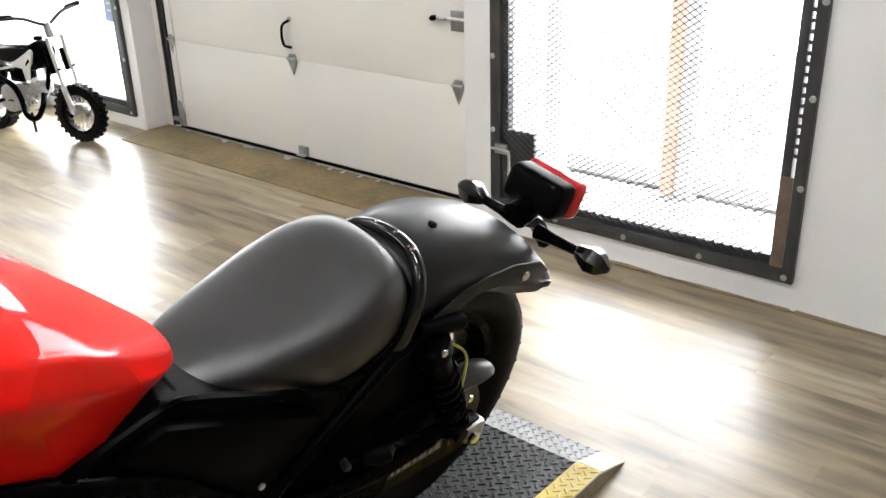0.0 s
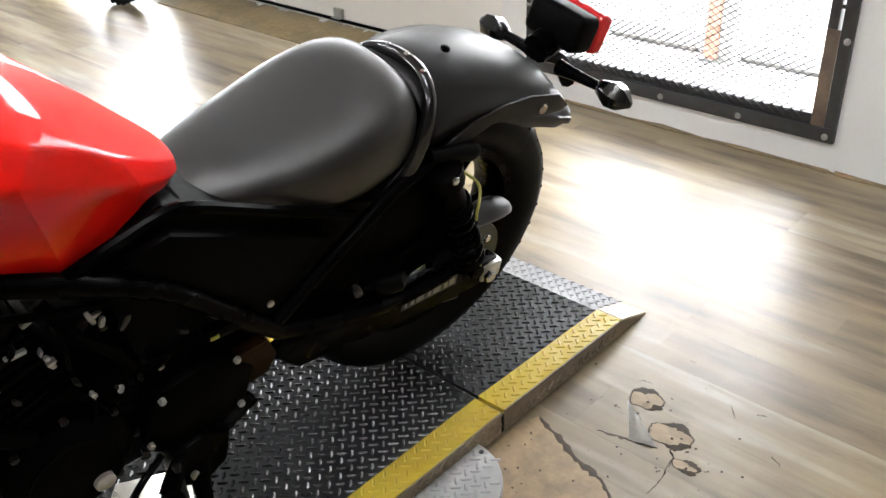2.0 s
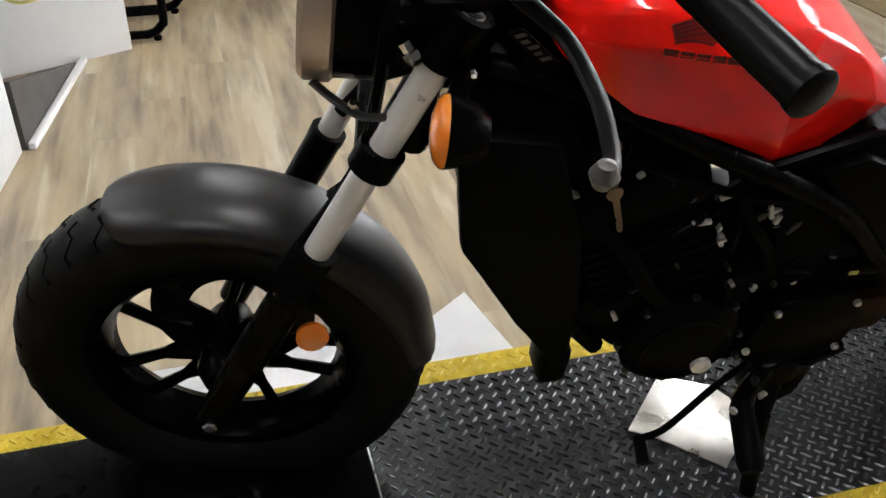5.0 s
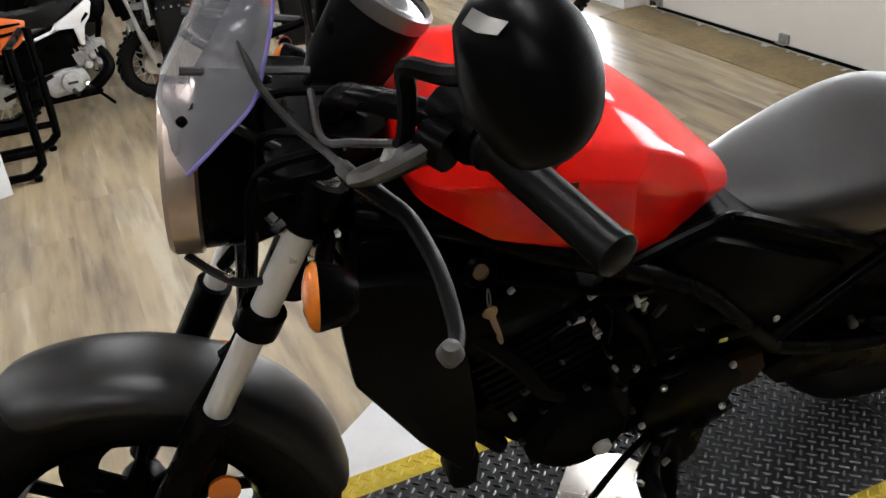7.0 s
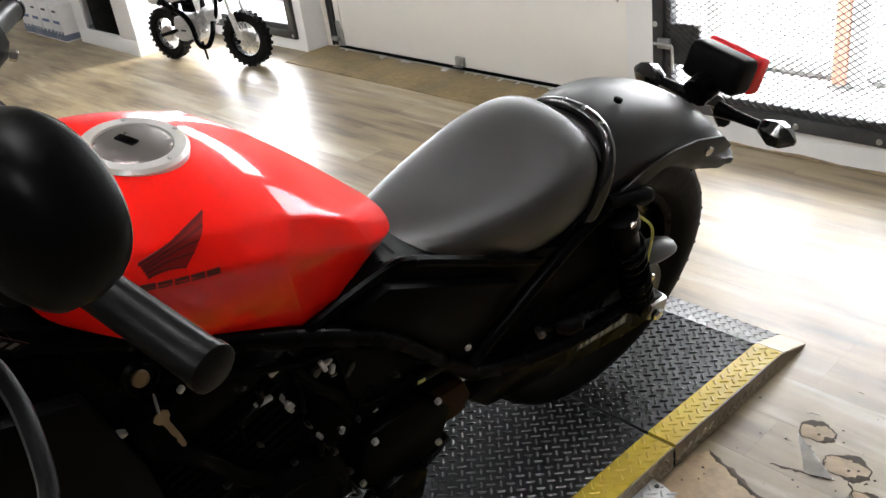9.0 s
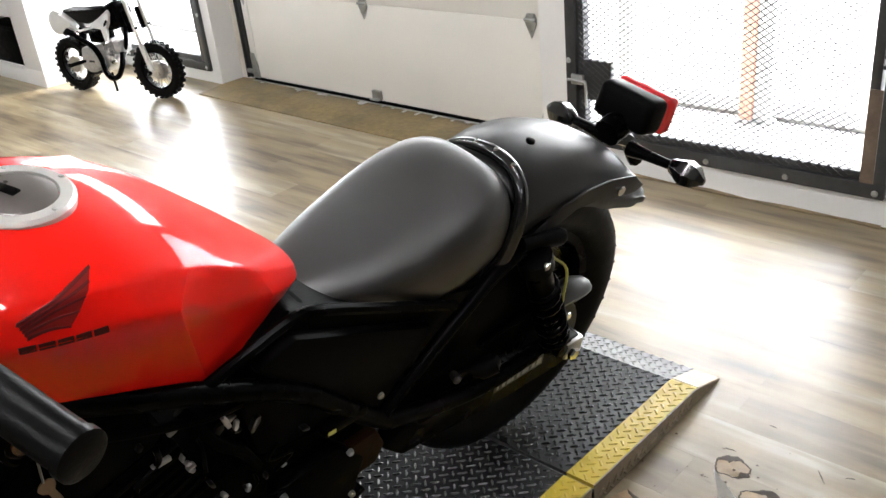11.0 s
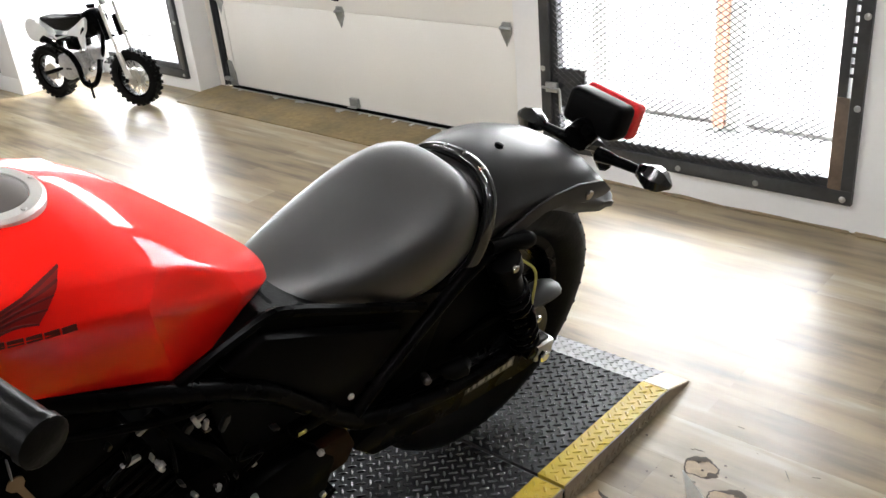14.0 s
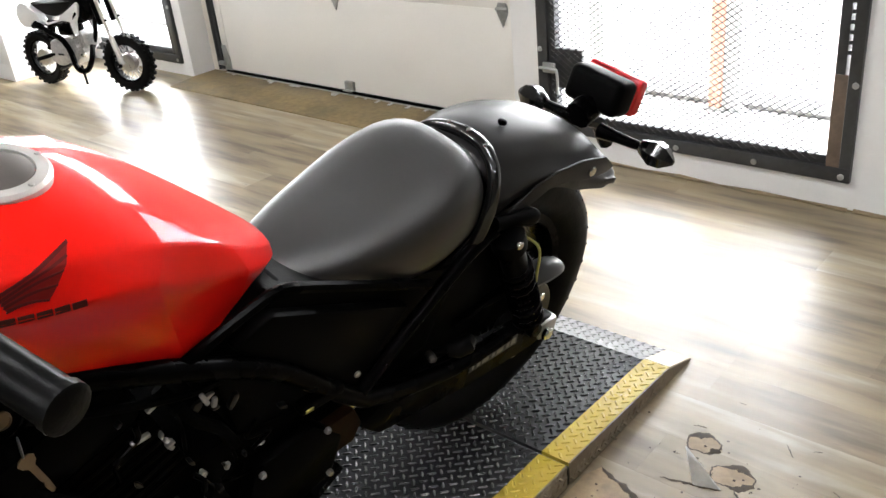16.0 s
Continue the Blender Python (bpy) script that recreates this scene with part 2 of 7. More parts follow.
GREYM = material("grey_cast_metal", (0.014, 0.0135, 0.013), 0.38, 0.35, vary=0.2, scale=30, bump=0.2)
SCREEN = clear("smoked_screen", (0.55, 0.55, 0.60), haze=0.38)
EDGE = material("violet_edge", (0.25, 0.22, 0.62), 0.2, vary=0.05, coat=0.5)
GLASS = clear("lamp_glass", (0.9, 0.9, 0.92))
AMBER = material("amber_lens", (0.62, 0.15, 0.008), 0.18, vary=0.08, scale=80, spec=0.6, coat=0.5)
REDLENS = material("red_lens", (0.70, 0.025, 0.03), 0.15, vary=0.06, scale=60, coat=0.6)
DECAL = material("dark_emblem", (0.085, 0.009, 0.009), 0.4, vary=0.05, coat=0.15, spec=0.1)
BRASS = material("brass_key", (0.19, 0.13, 0.075), 0.38, 0.4, vary=0.1)
PAPER = material("pale_label", (0.34, 0.33, 0.31), 0.5, vary=0.08, scale=60)
YELLOW = material("yellow_safety_paint", (0.49, 0.36, 0.035), 0.3, vary=0.1, scale=8, bump=0.2, fine=90, wear=0.45, wear_colour=(0.42, 0.30, 0.06), spec=0.2)
DECK = material("deck_black_paint", (0.0095, 0.0098, 0.0107), 0.42, 0.0, vary=0.35, scale=7, bump=0.2, fine=90, wear=0.5, wear_colour=(0.017, 0.017, 0.0167), spec=0.22)
TREAD = material("worn_tread", (0.010, 0.0102, 0.011), 0.22, 0.0, vary=0.4, scale=9, wear=0.4, wear_colour=(0.03, 0.03, 0.031), spec=0.46)
TREADALU = material("tread_aluminium", (0.36, 0.36, 0.355), 0.42, 0.35, vary=0.12, scale=14, bump=0.15)
LIPALU = material("dull_tread_aluminium", (0.27, 0.27, 0.27), 0.45, 0.0, vary=0.25, scale=14, bump=0.15, spec=0.2)
PALEX = material("pale_side_plate", (0.60, 0.60, 0.60), 0.45, 0.1, vary=0.06, scale=10, bump=0.1)
ZINC = material("bright_zinc", (0.42, 0.41, 0.40), 0.4, 0.2, vary=0.2, scale=60)
TANLIP = material("worn_tan_plate", (0.50, 0.42, 0.29), 0.45, 0.1, vary=0.25, scale=18, bump=0.2)
SIDEP = material("brown_side_plate", (0.22, 0.175, 0.12), 0.55, 0.15, vary=0.3, scale=20, bump=0.2)
ORANGEP = material("orange_post_paint", (0.70, 0.36, 0.25), 0.6, vary=0.12, scale=6)
WHITEP = material("white_plastic", (0.74, 0.74, 0.73), 0.35, vary=0.05)
ORANGE = material("orange_plastic", (0.70, 0.13, 0.015), 0.3, vary=0.05, coat=0.4)
HIDE = material("black_leather", (0.008, 0.008, 0.008), 0.5, vary=0.25, scale=25, bump=0.4, fine=200, spec=0.12)
CABINET = material("white_laminate", (0.60, 0.60, 0.60), 0.45, vary=0.04, scale=2, wear=0.1, wear_colour=(0.5, 0.48, 0.45))
SLATE = material("grey_blue_print", (0.14, 0.17, 0.24), 0.5, vary=0.2, scale=20)
SHELFW = material("shelf_white_paint", (0.80, 0.80, 0.80), 0.5, vary=0.03, scale=2)
BLUE = material("blue_print", (0.10, 0.16, 0.30), 0.5, vary=0.1)
CORD = material("yellow_green_cord", (0.45, 0.42, 0.10), 0.5, vary=0.1)
OUTLET = material("cream_plate", (0.66, 0.60, 0.52), 0.45, vary=0.05)
RUSTB = material("brown_bracket", (0.018, 0.008, 0.003), 0.5, vary=0.4, scale=30, spec=0.06)
CAP = material("filler_cap_grey", (0.17, 0.15, 0.14), 0.3, 0.6, vary=0.06, scale=30)
KERB = material("grey_kerb", (0.16, 0.155, 0.15), 0.8, vary=0.25, scale=9, bump=0.3)
DAY = glowing("daylight", (0.965, 0.985, 1.0), 18.0)
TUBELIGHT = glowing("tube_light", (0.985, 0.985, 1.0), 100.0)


# ---- building helpers ----
def part(name, bm, mat, parent=None, label="", angle=38, flat=False):
    bmesh.ops.recalc_face_normals(bm, faces=bm.faces)
    me = bpy.data.meshes.new(name)
    bm.to_mesh(me)
    bm.free()
    if not flat:
        me.polygons.foreach_set("use_smooth", [True] * len(me.polygons))
        me.set_sharp_from_angle(angle=radians(angle))
    me.materials.append(mat)
    ob = new(name, me)
    ob.parent = parent
    if label:
        ob["label"] = label
    return ob


def thing(name, m, label, category, group="", kind=""):
    ob = new(name)
    ob.empty_display_size = 0.05
    ob.matrix_world = m
    return tagged(ob, label, category, group, kind)


def spline(pts, k=5):
    """Catmull-Rom points through pts, k steps a stretch."""
    p = [Vector(q) for q in pts]
    p = [2 * p[0] - p[1]] + p + [2 * p[-1] - p[-2]]
    out = []
    for i in range(1, len(p) - 2):
        for j in range(k):
            t = j / k
            a, b, c, d = p[i - 1], p[i], p[i + 1], p[i + 2]
            out.append(0.5 * (2 * b + (c - a) * t + (2 * a - 5 * b + 4 * c - d) * t * t + (3 * b - a - 3 * c + d) * t ** 3))
    return out + [p[-2]]


def skin(bm, rings, cap=True, closed=True):
    rows = [[bm.verts.new(v) for v in r] for r in rings]
    n = len(rows[0])
    for a, b in zip(rows, rows[1:]):
        for i in range(n if closed else n - 1):
            j = (i + 1) % n
            bm.faces.new((a[i], a[j], b[j], b[i]))
    if cap and closed:
        bm.faces.new(rows[0][::-1])
        bm.faces.new(rows[-1])
    return bm


def tube(pts, r, n=10, bm=None, squash=1.0, cap=True):
    bm = bm or bmesh.new()
    p = [Vector(q) for q in pts]
    rad = r if isinstance(r, (list, tuple)) else [r] * len(p)
    up, rings = None, []
    for i, q in enumerate(p):
        d = (p[min(i + 1, len(p) - 1)] - p[max(i - 1, 0)]).normalized()
        if up is None:
            up = d.orthogonal().normalized() if abs(d.z) > 0.9 else Vector((0, 0, 1))
        up = (up - d * up.dot(d)).normalized()
        side = d.cross(up)
        rings.append([q + (side * math.cos(a) + up * math.sin(a) * squash) * rad[i] for a in (2 * math.pi * k / n for k in range(n))])
    return skin(bm, rings, cap)


def lathe(profile, origin=(0, 0, 0), axis=(0, 0, 1), n=24, bm=None, closed=False, cap=True):
    """Turns (radius, height) pairs round an axis."""
    bm = bm or bmesh.new()
    w = Vector(axis).normalized()
    u = w.orthogonal().normalized()
    v = w.cross(u)
    o = Vector(origin)
    prof = list(profile) + ([profile[0]] if closed else [])
    rings = [[o + w * h + (u * math.cos(a) + v * math.sin(a)) * r for a in (2 * math.pi * k / n for k in range(n))] for r, h in prof]
    return skin(bm, rings, cap and not closed)


def box(lo, hi, bevel=0.0, bm=None, m=None, seg=2):
    bm = bm or bmesh.new()
    size = [b - a for a, b in zip(lo, hi)]
    mid = [(a + b) / 2 for a, b in zip(lo, hi)]
    got = bmesh.ops.create_cube(bm, size=1.0, matrix=(m or Matrix()) @ Matrix.Translation(mid) @ Matrix.Diagonal((*size, 1)))
    if bevel:
        edges = list({e for v in got["verts"] for e in v.link_edges})
        bmesh.ops.bevel(bm, geom=edges, offset=bevel, segments=seg, affect="EDGES", profile=0.5)
    return bm


def slab(poly, a, b, axis=2, bevel=0.0, bm=None):
    """A polygon (2D) drawn out along an axis from a to b."""
    bm = bm or bmesh.new()

    def at(p, h):
        q = list(p)
        q.insert(axis, h)
        return q
    lo, hi = [bm.verts.new(at(p, a)) for p in poly], [bm.verts.new(at(p, b)) for p in poly]
    faces = [bm.faces.new(lo[::-1]), bm.faces.new(hi)]
    for i in range(len(poly)):
        j = (i + 1) % len(poly)
        faces.append(bm.faces.new((lo[i], lo[j], hi[j], hi[i])))
    if bevel:
        bmesh.ops.bevel(bm, geom=list({e for f in faces for e in f.edges}), offset=bevel, segments=2, affect="EDGES", profile=0.5)
    return bm


def bolt(o, axis, r, h, n=6):
    return lathe([(r, 0), (r, h * 0.7), (r * 0.8, h)], o, axis, n)


def placed(x, y, turn, size, ox=0.0, oy=0.0):
    """A floor place, turn and size for a thing drawn round (ox, oy)."""
    return pose(x, y, 0, 0, 0, turn) @ Matrix.Scale(size, 4) @ Matrix.Translation((-ox, -oy, 0))


# ---- the room ----
WALL, FAR_WALL, DOOR = 1.70, 1.75, 1.90
floor = tagged(part("floor", box((-9.5, -6.0, -0.12), (4.2, DOOR + 0.1, -0.012)), SUBFLOOR), "worn vinyl plank floor of a workshop, pale oak pattern", "floor", kind="structure")
# the unseen ceiling is grey to dim its reflections and deepen shadows
ceiling = tagged(part("ceiling", box((-9.5, -6.0, 3.2), (4.2, DOOR + 0.1, 3.3)), CEIL), "plain grey workshop ceiling out of view, reflecting little", "ceiling", kind="structure")


def wall_piece(name, pieces, label, mat=None):
    bm = bmesh.new()
    for lo, hi in pieces:
        box(lo, hi, bm=bm)
    return tagged(part(name, bm, mat or WHITE, flat=True), label, "wall", kind="structure")


# openings: low window far off, garage door, steel gate
wall_piece("wall_north", [
    ((-9.5, FAR_WALL, 0), (-4.9, FAR_WALL + 0.16, 3.2)),
    ((-4.9, FAR_WALL, 2.1), (-3.415, FAR_WALL + 0.16, 3.2)),
    ((-4.9, FAR_WALL, 0), (-3.415, FAR_WALL + 0.16, 0.07)),
    ((-3.415, FAR_WALL, 0), (-3.337, FAR_WALL + 0.26, 3.2)),
    ((-3.337, FAR_WALL, 2.4), (-0.97, FAR_WALL + 0.16, 3.2)),
    ((-0.97, WALL, 0), (-0.834, WALL + 0.3, 3.2)),
    ((-0.834, WALL, 0), (0.381, WALL + 0.16, 0.102)),
    ((-0.834, WALL, 2.2), (0.381, WALL + 0.16, 3.2)),
    ((0.381, WALL, 0), (4.2, WALL + 0.16, 3.2)),
], "white painted workshop wall with three openings")
# the unseen east and south walls are dark to hold back reflected light
wall_piece("wall_east", [((4.2, -6.0, 0), (4.36, DOOR + 0.1, 3.2))], "unseen end wall, dark to cut light on the bike", DARKWALL)
wall_piece("wall_west", [((-9.66, -6.0, 0), (-9.5, DOOR + 0.1, 3.2))], "white painted end wall")
wall_piece("wall_south", [((-9.66, -6.16, 0), (4.36, -6.0, 3.2))], "unseen rear wall, dark to cut light on the bike", DARKWALL)

# line of dirt and old sealant along the foot of the wall
tagged(part("baseboard", tube([(0.40 + 0.2 * k, WALL - 0.002, 0.004 + 0.002 * math.sin(5.1 * k)) for k in range(19)], [0.007 + 0.003 * math.sin(2.3 * k + 1) for k in range(19)], 6), SEALANT), "brown stained sealant along the foot of the wall", "baseboard", kind="structure")
tagged(part("baseboard", tube([(-0.97 + 0.15 * k, WALL - 0.002, 0.004 + 0.002 * math.sin(4.1 * k)) for k in range(10)], [0.006 + 0.003 * math.sin(2.9 * k) for k in range(10)], 6), SEALANT), "brown stained sealant below the gate", "baseboard", kind="structure")

# outdoors
tagged(part("ground", box((-30, DOOR + 0.1, -0.3), (30, 40, -0.05)), CONCRETE), "pale concrete yard outside", "ground", kind="structure")
tagged(part("backdrop", box((-14, 6.0, -0.05), (12, 6.05, 5.5)), DAY, flat=True), "overcast bright daylight outside", "backdrop", kind="structure")


def outdoor_post(x, y, w, d, mat, label):
    root = thing("post", pose(x, y, -0.05), label, "post", "posts outside")
    part("post_shaft", box((-w / 2, -d / 2, 0), (w / 2, d / 2, 2.6), 0.004), mat, root)
    part("base_plate", box((-w * 0.8, -d * 0.8, 0), (w * 0.8, d * 0.8, 0.012), 0.002), GALV, root)


tagged(part("kerb", box((-6, 2.64, -0.05), (6, 2.84, -0.03), 0.004), KERB), "low grey kerb across the yard", "kerb", kind="structure")
outdoor_post(-0.508, 2.60, 0.055, 0.06, ORANGEP, "orange painted steel post in the yard")
outdoor_post(-0.438, 2.61, 0.072, 0.05, CONCRETE, "pale grey post beside the orange one")
outdoor_post(-1.115, 2.60, 0.08, 0.08, WHITE, "white post outside the gate")


# ---- garage door ----
def garage_door():
    root = thing("garage_door", pose(-2.14, DOOR, 0), "off-white sectional garage door, closed, with steel hinges", "garage door")
    for i in range(4):
        z0 = 0.02 + i * 0.49
        part("panel", box((-1.075, 0, z0 + 0.0004), (1.075, 0.045, z0 + 0.4896), 0.0014), DOORW, root)
    # unseen board added to block daylight through the panel joints
    part("backing", box((-1.08, 0.046, 0.01), (1.08, 0.06, 1.95)), RUBBER_STRIP, root, "added dark backing that stops daylight at the joints")
    part("bottom_seal", box((-1.075, -0.008, 0.004), (1.075, 0.03, 0.02), 0.004), RUBBER_STRIP, root, "black rubber bottom seal")
    part("sill_strip", box((-1.06, -0.028, 0.0065), (1.06, -0.012, 0.0085), 0.0006), ALU, root, "worn bright sill strip")
    random.seed(31)
    for k in range(16):
        x = random.uniform(-1.0, 0.6)
        part("chip", box((x, -0.04 - random.uniform(0, 0.03), 0.0062), (x + random.uniform(0.01, 0.035), -0.03, 0.010), 0.001), PALEX, root)
    for s in (-1, 1):
        part("end_stile", box((s * 1.05 - 0.025, -0.006, 0.035), (s * 1.05 + 0.025, -0.001, 1.88), 0.001), DOORW, root)
    # hinges: leaf above and below the joint, pointed tail, knuckle
    for i in range(1, 4):
        z = 0.02 + i * 0.49
        for x in (-1.05, -0.058, 0.98):
            leaf = slab([(x - 0.028, z + 0.012), (x - 0.02, z + 0.03), (x + 0.02, z + 0.03), (x + 0.028, z + 0.012), (x + 0.03, z - 0.012), (x + 0.012, z - 0.05), (x, z - 0.075), (x - 0.012, z - 0.05), (x - 0.03, z - 0.012)], -0.007, -0.002, 1)
            h = part("hinge", leaf, GALV, root, "galvanised hinge")
            part("knuckle", tube([(x - 0.03, -0.01, z + 0.004), (x + 0.03, -0.01, z + 0.004)], 0.008, 8), GALV, h)
            for dx, dz in ((-0.014, 0.02), (0.014, 0.02), (0, -0.045)):
                part("rivet", lathe([(0.005, 0), (0.004, 0.004)], (x + dx, -0.007, z + dz), (0, -1, 0), 8), GALV, h)
    handle = part("pull_handle", tube(spline([(-0.06, -0.004, 0.70), (-0.075, -0.035, 0.68), (-0.08, -0.04, 0.63), (-0.072, -0.035, 0.585), (-0.058, -0.004, 0.57)], 5), 0.007, 8), BLACK, root, "black pull handle")
    part("handle_foot", lathe([(0.014, 0), (0.011, 0.006)], (-0.06, -0.001, 0.705), (0, -1, 0), 10), GALV, handle)
    lock = part("slide_lock", box((0.95, -0.012, 0.745), (1.075, -0.002, 0.83), 0.003), GALV, root, "steel slide lock")
    part("lock_bar", tube([(0.87, -0.02, 0.795), (1.06, -0.02, 0.795)], 0.008, 8), ALU, lock)
    part("lock_knob", lathe([(0.011, 0), (0.013, 0.02), (0.008, 0.03)], (0.875, -0.02, 0.795), (0, -1, 0), 10), BLACK, lock)
    step = part("bottom_bracket", slab([(-0.06, 0.03), (0.0, 0.03), (0.0, 0.075), (-0.06, 0.075)], -0.02, -0.002, 1, 0.002), GALV, root, "step bracket at the door's foot")
    part("bracket_lip", box((-0.06, -0.04, 0.028), (0.0, -0.002, 0.034), 0.001), GALV, step)
    for s in (-1, 1):
        c = part("corner_bracket", slab([(s * 1.075, 0.02), (s * 1.02, 0.02), (s * 1.02, 0.09), (s * 1.04, 0.165), (s * 1.075, 0.165)], -0.012, -0.004, 1), GALV, root, "galvanised corner bracket")
        part("roller", tube([(s * 1.05, -0.02, 0.06), (s * 1.105, -0.02, 0.06)], 0.014, 10), GALV, c)
    bm = box((-1.105, -0.012, 0.02), (-1.085, 0.05, 2.25), bm=box((-1.112, -0.03, 0.02), (-1.105, 0.05, 2.25)))
    part("track", bm, STEEL, root, "dark steel roller track")
    part("jamb_board", box((-1.194, -0.006, 0.0), (-1.113, 0.06, 2.39), 0.002), JAMB, root, "beige painted jamb board")
    part("jamb_board", box((1.107, -0.006, 0.0), (1.168, 0.06, 2.39), 0.002), JAMB, root, "beige painted jamb board")
    part("track", box((1.085, 0.0, 0.02), (1.105, 0.05, 2.25)), GALV, root, "steel roller track")


garage_door()
threshold = tagged(part("threshold", slab([(-3.30, 1.555), (-0.98, 1.545), (-0.98, DOOR + 0.0), (-3.33, DOOR + 0.0), (-3.33, 1.75)], -0.002, 0.006, 2, 0.002), PLY), "scuffed brown plywood threshold board before the garage door", "threshold", kind="structure")
tagged(part("trim", box((-0.97, WALL - 0.003, -0.004), (4.2, WALL + 0.002, 0.005)), PLY), "thin brown dirt line along the wall foot", "trim", kind="structure")


# ---- steel mesh gate and its window ----
def expanded_metal(x0, x1, z0, z1, px=0.033, pz=0.0115, w=0.0027):
    """Strands that zigzag between the knots of a diamond mesh."""
    verts, faces = [], []
    rows, cols = int((z1 - z0) / pz), int((x1 - x0) / px)
    for r in range(rows):
        for c in range(cols):
            a = (x0 + (c + 0.5 * (r % 2)) * px, z0 + r * pz)
            for s in (-1, 1):
                b = (a[0] + s * px / 2, a[1] + pz)
                if not (x0 <= b[0] <= x1):
                    continue
                i = len(verts)
                verts += [(a[0] - w, 0, a[1]), (a[0] + w, 0.0016, a[1]), (b[0] + w, 0.0016, b[1]), (b[0] - w, 0, b[1]), (a[0], -0.0012, a[1] + w), (b[0], -0.0012, b[1] + w)]
                faces += [(i, i + 1, i + 2, i + 3), (i, i + 3, i + 5, i + 4), (i + 1, i + 4, i + 5, i + 2)]
    me = bpy.data.meshes.new("mesh_panel")
    me.from_pydata(verts, [], faces)
    me.materials.append(STEEL)
    return new("mesh_panel", me)


def steel_gate(x0, x1, z0, z1, name, label, latch=True, mesh=True, y=WALL):
    w, d = 0.05, 0.02
    root = thing(name, pose(0, y, 0), label, "gate")
    spans = [((x0, z0), (x1, z0 + w)), ((x0, z1 - w), (x1, z1)), ((x0, z0 + w), (x0 + w * 0.9, z1 - w)), ((x1 - w * 0.75, z0 + w), (x1, z1 - w))]
    for (a, b), (c, e) in spans:
        part("frame_bar", box((a, -d, b), (c, 0.006, e), 0.002), STEEL, root)
    if mesh:
        for z in np.arange(z0 + 0.42, z1 - 0.1, 0.032):
            part("hinge_tab", box((x1 - 0.062, -0.004, float(z)), (x1 - 0.036, 0.004, float(z) + 0.012)), STEEL, root)
    i = 0.04
    inner = [((x0 + i, z0 + i), (x1 - i, z0 + i + 0.04)), ((x0 + i, z1 - i - 0.04), (x1 - i, z1 - i)), ((x0 + i, z0 + i), (x0 + i + 0.035, z1 - i)), ((x1 - i - 0.045, z0 + i), (x1 - i - 0.012, z1 - i))]
    for k, ((a, b), (c, e)) in enumerate(inner):
        part("gate_bar", box((a, -0.004 - 0.001 * k, b), (c, 0.036 - 0.001 * k, e), 0.003), STEEL, root)
    n = int((x1 - x0) / 0.29)
    for k in range(n + 1):
        part("bolt", lathe([(0.011, 0), (0.011, 0.003), (0.006, 0.006)], (x0 + 0.013 + k * (x1 - x0 - 0.041) / n, -d, z0 + 0.02), (0, -1, 0), 10), GALV, root)
    for z in np.arange(z0 + 0.33, z1 - 0.1, 0.285):
        for x in (x0 + 0.013, x1 - 0.013):
            part("bolt", lathe([(0.011, 0), (0.011, 0.003), (0.006, 0.006)], (x, -d, float(z)), (0, -1, 0), 10), GALV, root)
    if mesh:
        ob = expanded_metal(x0 + 0.06, x1 - 0.075, z0 + 0.052, z1 - 0.06)
        ob.parent = root
        ob.location = (0, -0.0135, 0)
        tagged(ob, "expanded steel mesh", kind="stuff")
        part("rust_streak", box((x1 - 0.08, -0.0195, z0 + 0.05), (x1 - 0.038, -0.0165, z0 + 0.36), 0.001), RUST, root, "rust-stained gate bar")
    if latch:
        plate = part("latch_plate", box((x0 + 0.075, -0.012, 0.285), (x0 + 0.2, 0.008, 0.441), 0.002), STEEL, root, "dark steel latch plate")
        part("hasp", box((x0 + 0.03, -0.034, 0.345), (x0 + 0.085, -0.02, 0.385), 0.003), GALV, plate)
        part("latch_bolt", tube(spline([(x0 + 0.02, -0.04, 0.365), (x0 + 0.09, -0.045, 0.365), (x0 + 0.105, -0.045, 0.355), (x0 + 0.107, -0.045, 0.27)], 4), 0.006, 8), GALV, plate)
    return root


steel_gate(-0.834, 0.381, 0.104, 2.2, "steel_gate", "black steel gate with expanded mesh before a bright window")
steel_gate(-4.9, -3.415, 0.072, 2.1, "window_frame", "black steel window frame behind the small dirt bike", latch=False, mesh=False, y=FAR_WALL)
sign = thing("window_sign", pose(-3.58, FAR_WALL + 0.06, 0.66, 0, 2, 0), "blue-grey poster on the window glass", "sign")
part("sheet", box((-0.1, 0, -0.08), (0.1, 0.003, 0.16), 0.001), BLUE, sign)
for k in range(4):
    part("print_bar", box((-0.07, -0.003, 0.1 - k * 0.04), (0.06 - 0.02 * (k % 2), -0.001, 0.112 - k * 0.04)), PAPER, sign)


# ---- ceiling lamps, out of view ----
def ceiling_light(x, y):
    root = thing("ceiling_light", pose(x, y, 3.2), "assumed fluorescent ceiling fitting out of view, switched on", "ceiling light", "ceiling fittings")
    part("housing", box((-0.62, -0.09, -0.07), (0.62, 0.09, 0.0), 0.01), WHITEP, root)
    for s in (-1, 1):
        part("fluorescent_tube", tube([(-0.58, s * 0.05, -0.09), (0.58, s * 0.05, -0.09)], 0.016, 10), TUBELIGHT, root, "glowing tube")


# assumed fittings; number and places chosen to light the door, walls and floor
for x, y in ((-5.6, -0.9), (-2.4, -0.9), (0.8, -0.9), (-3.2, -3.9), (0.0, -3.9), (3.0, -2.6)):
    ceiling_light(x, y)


# ---- motorcycle lift ----
LIFT_Z = 0.06


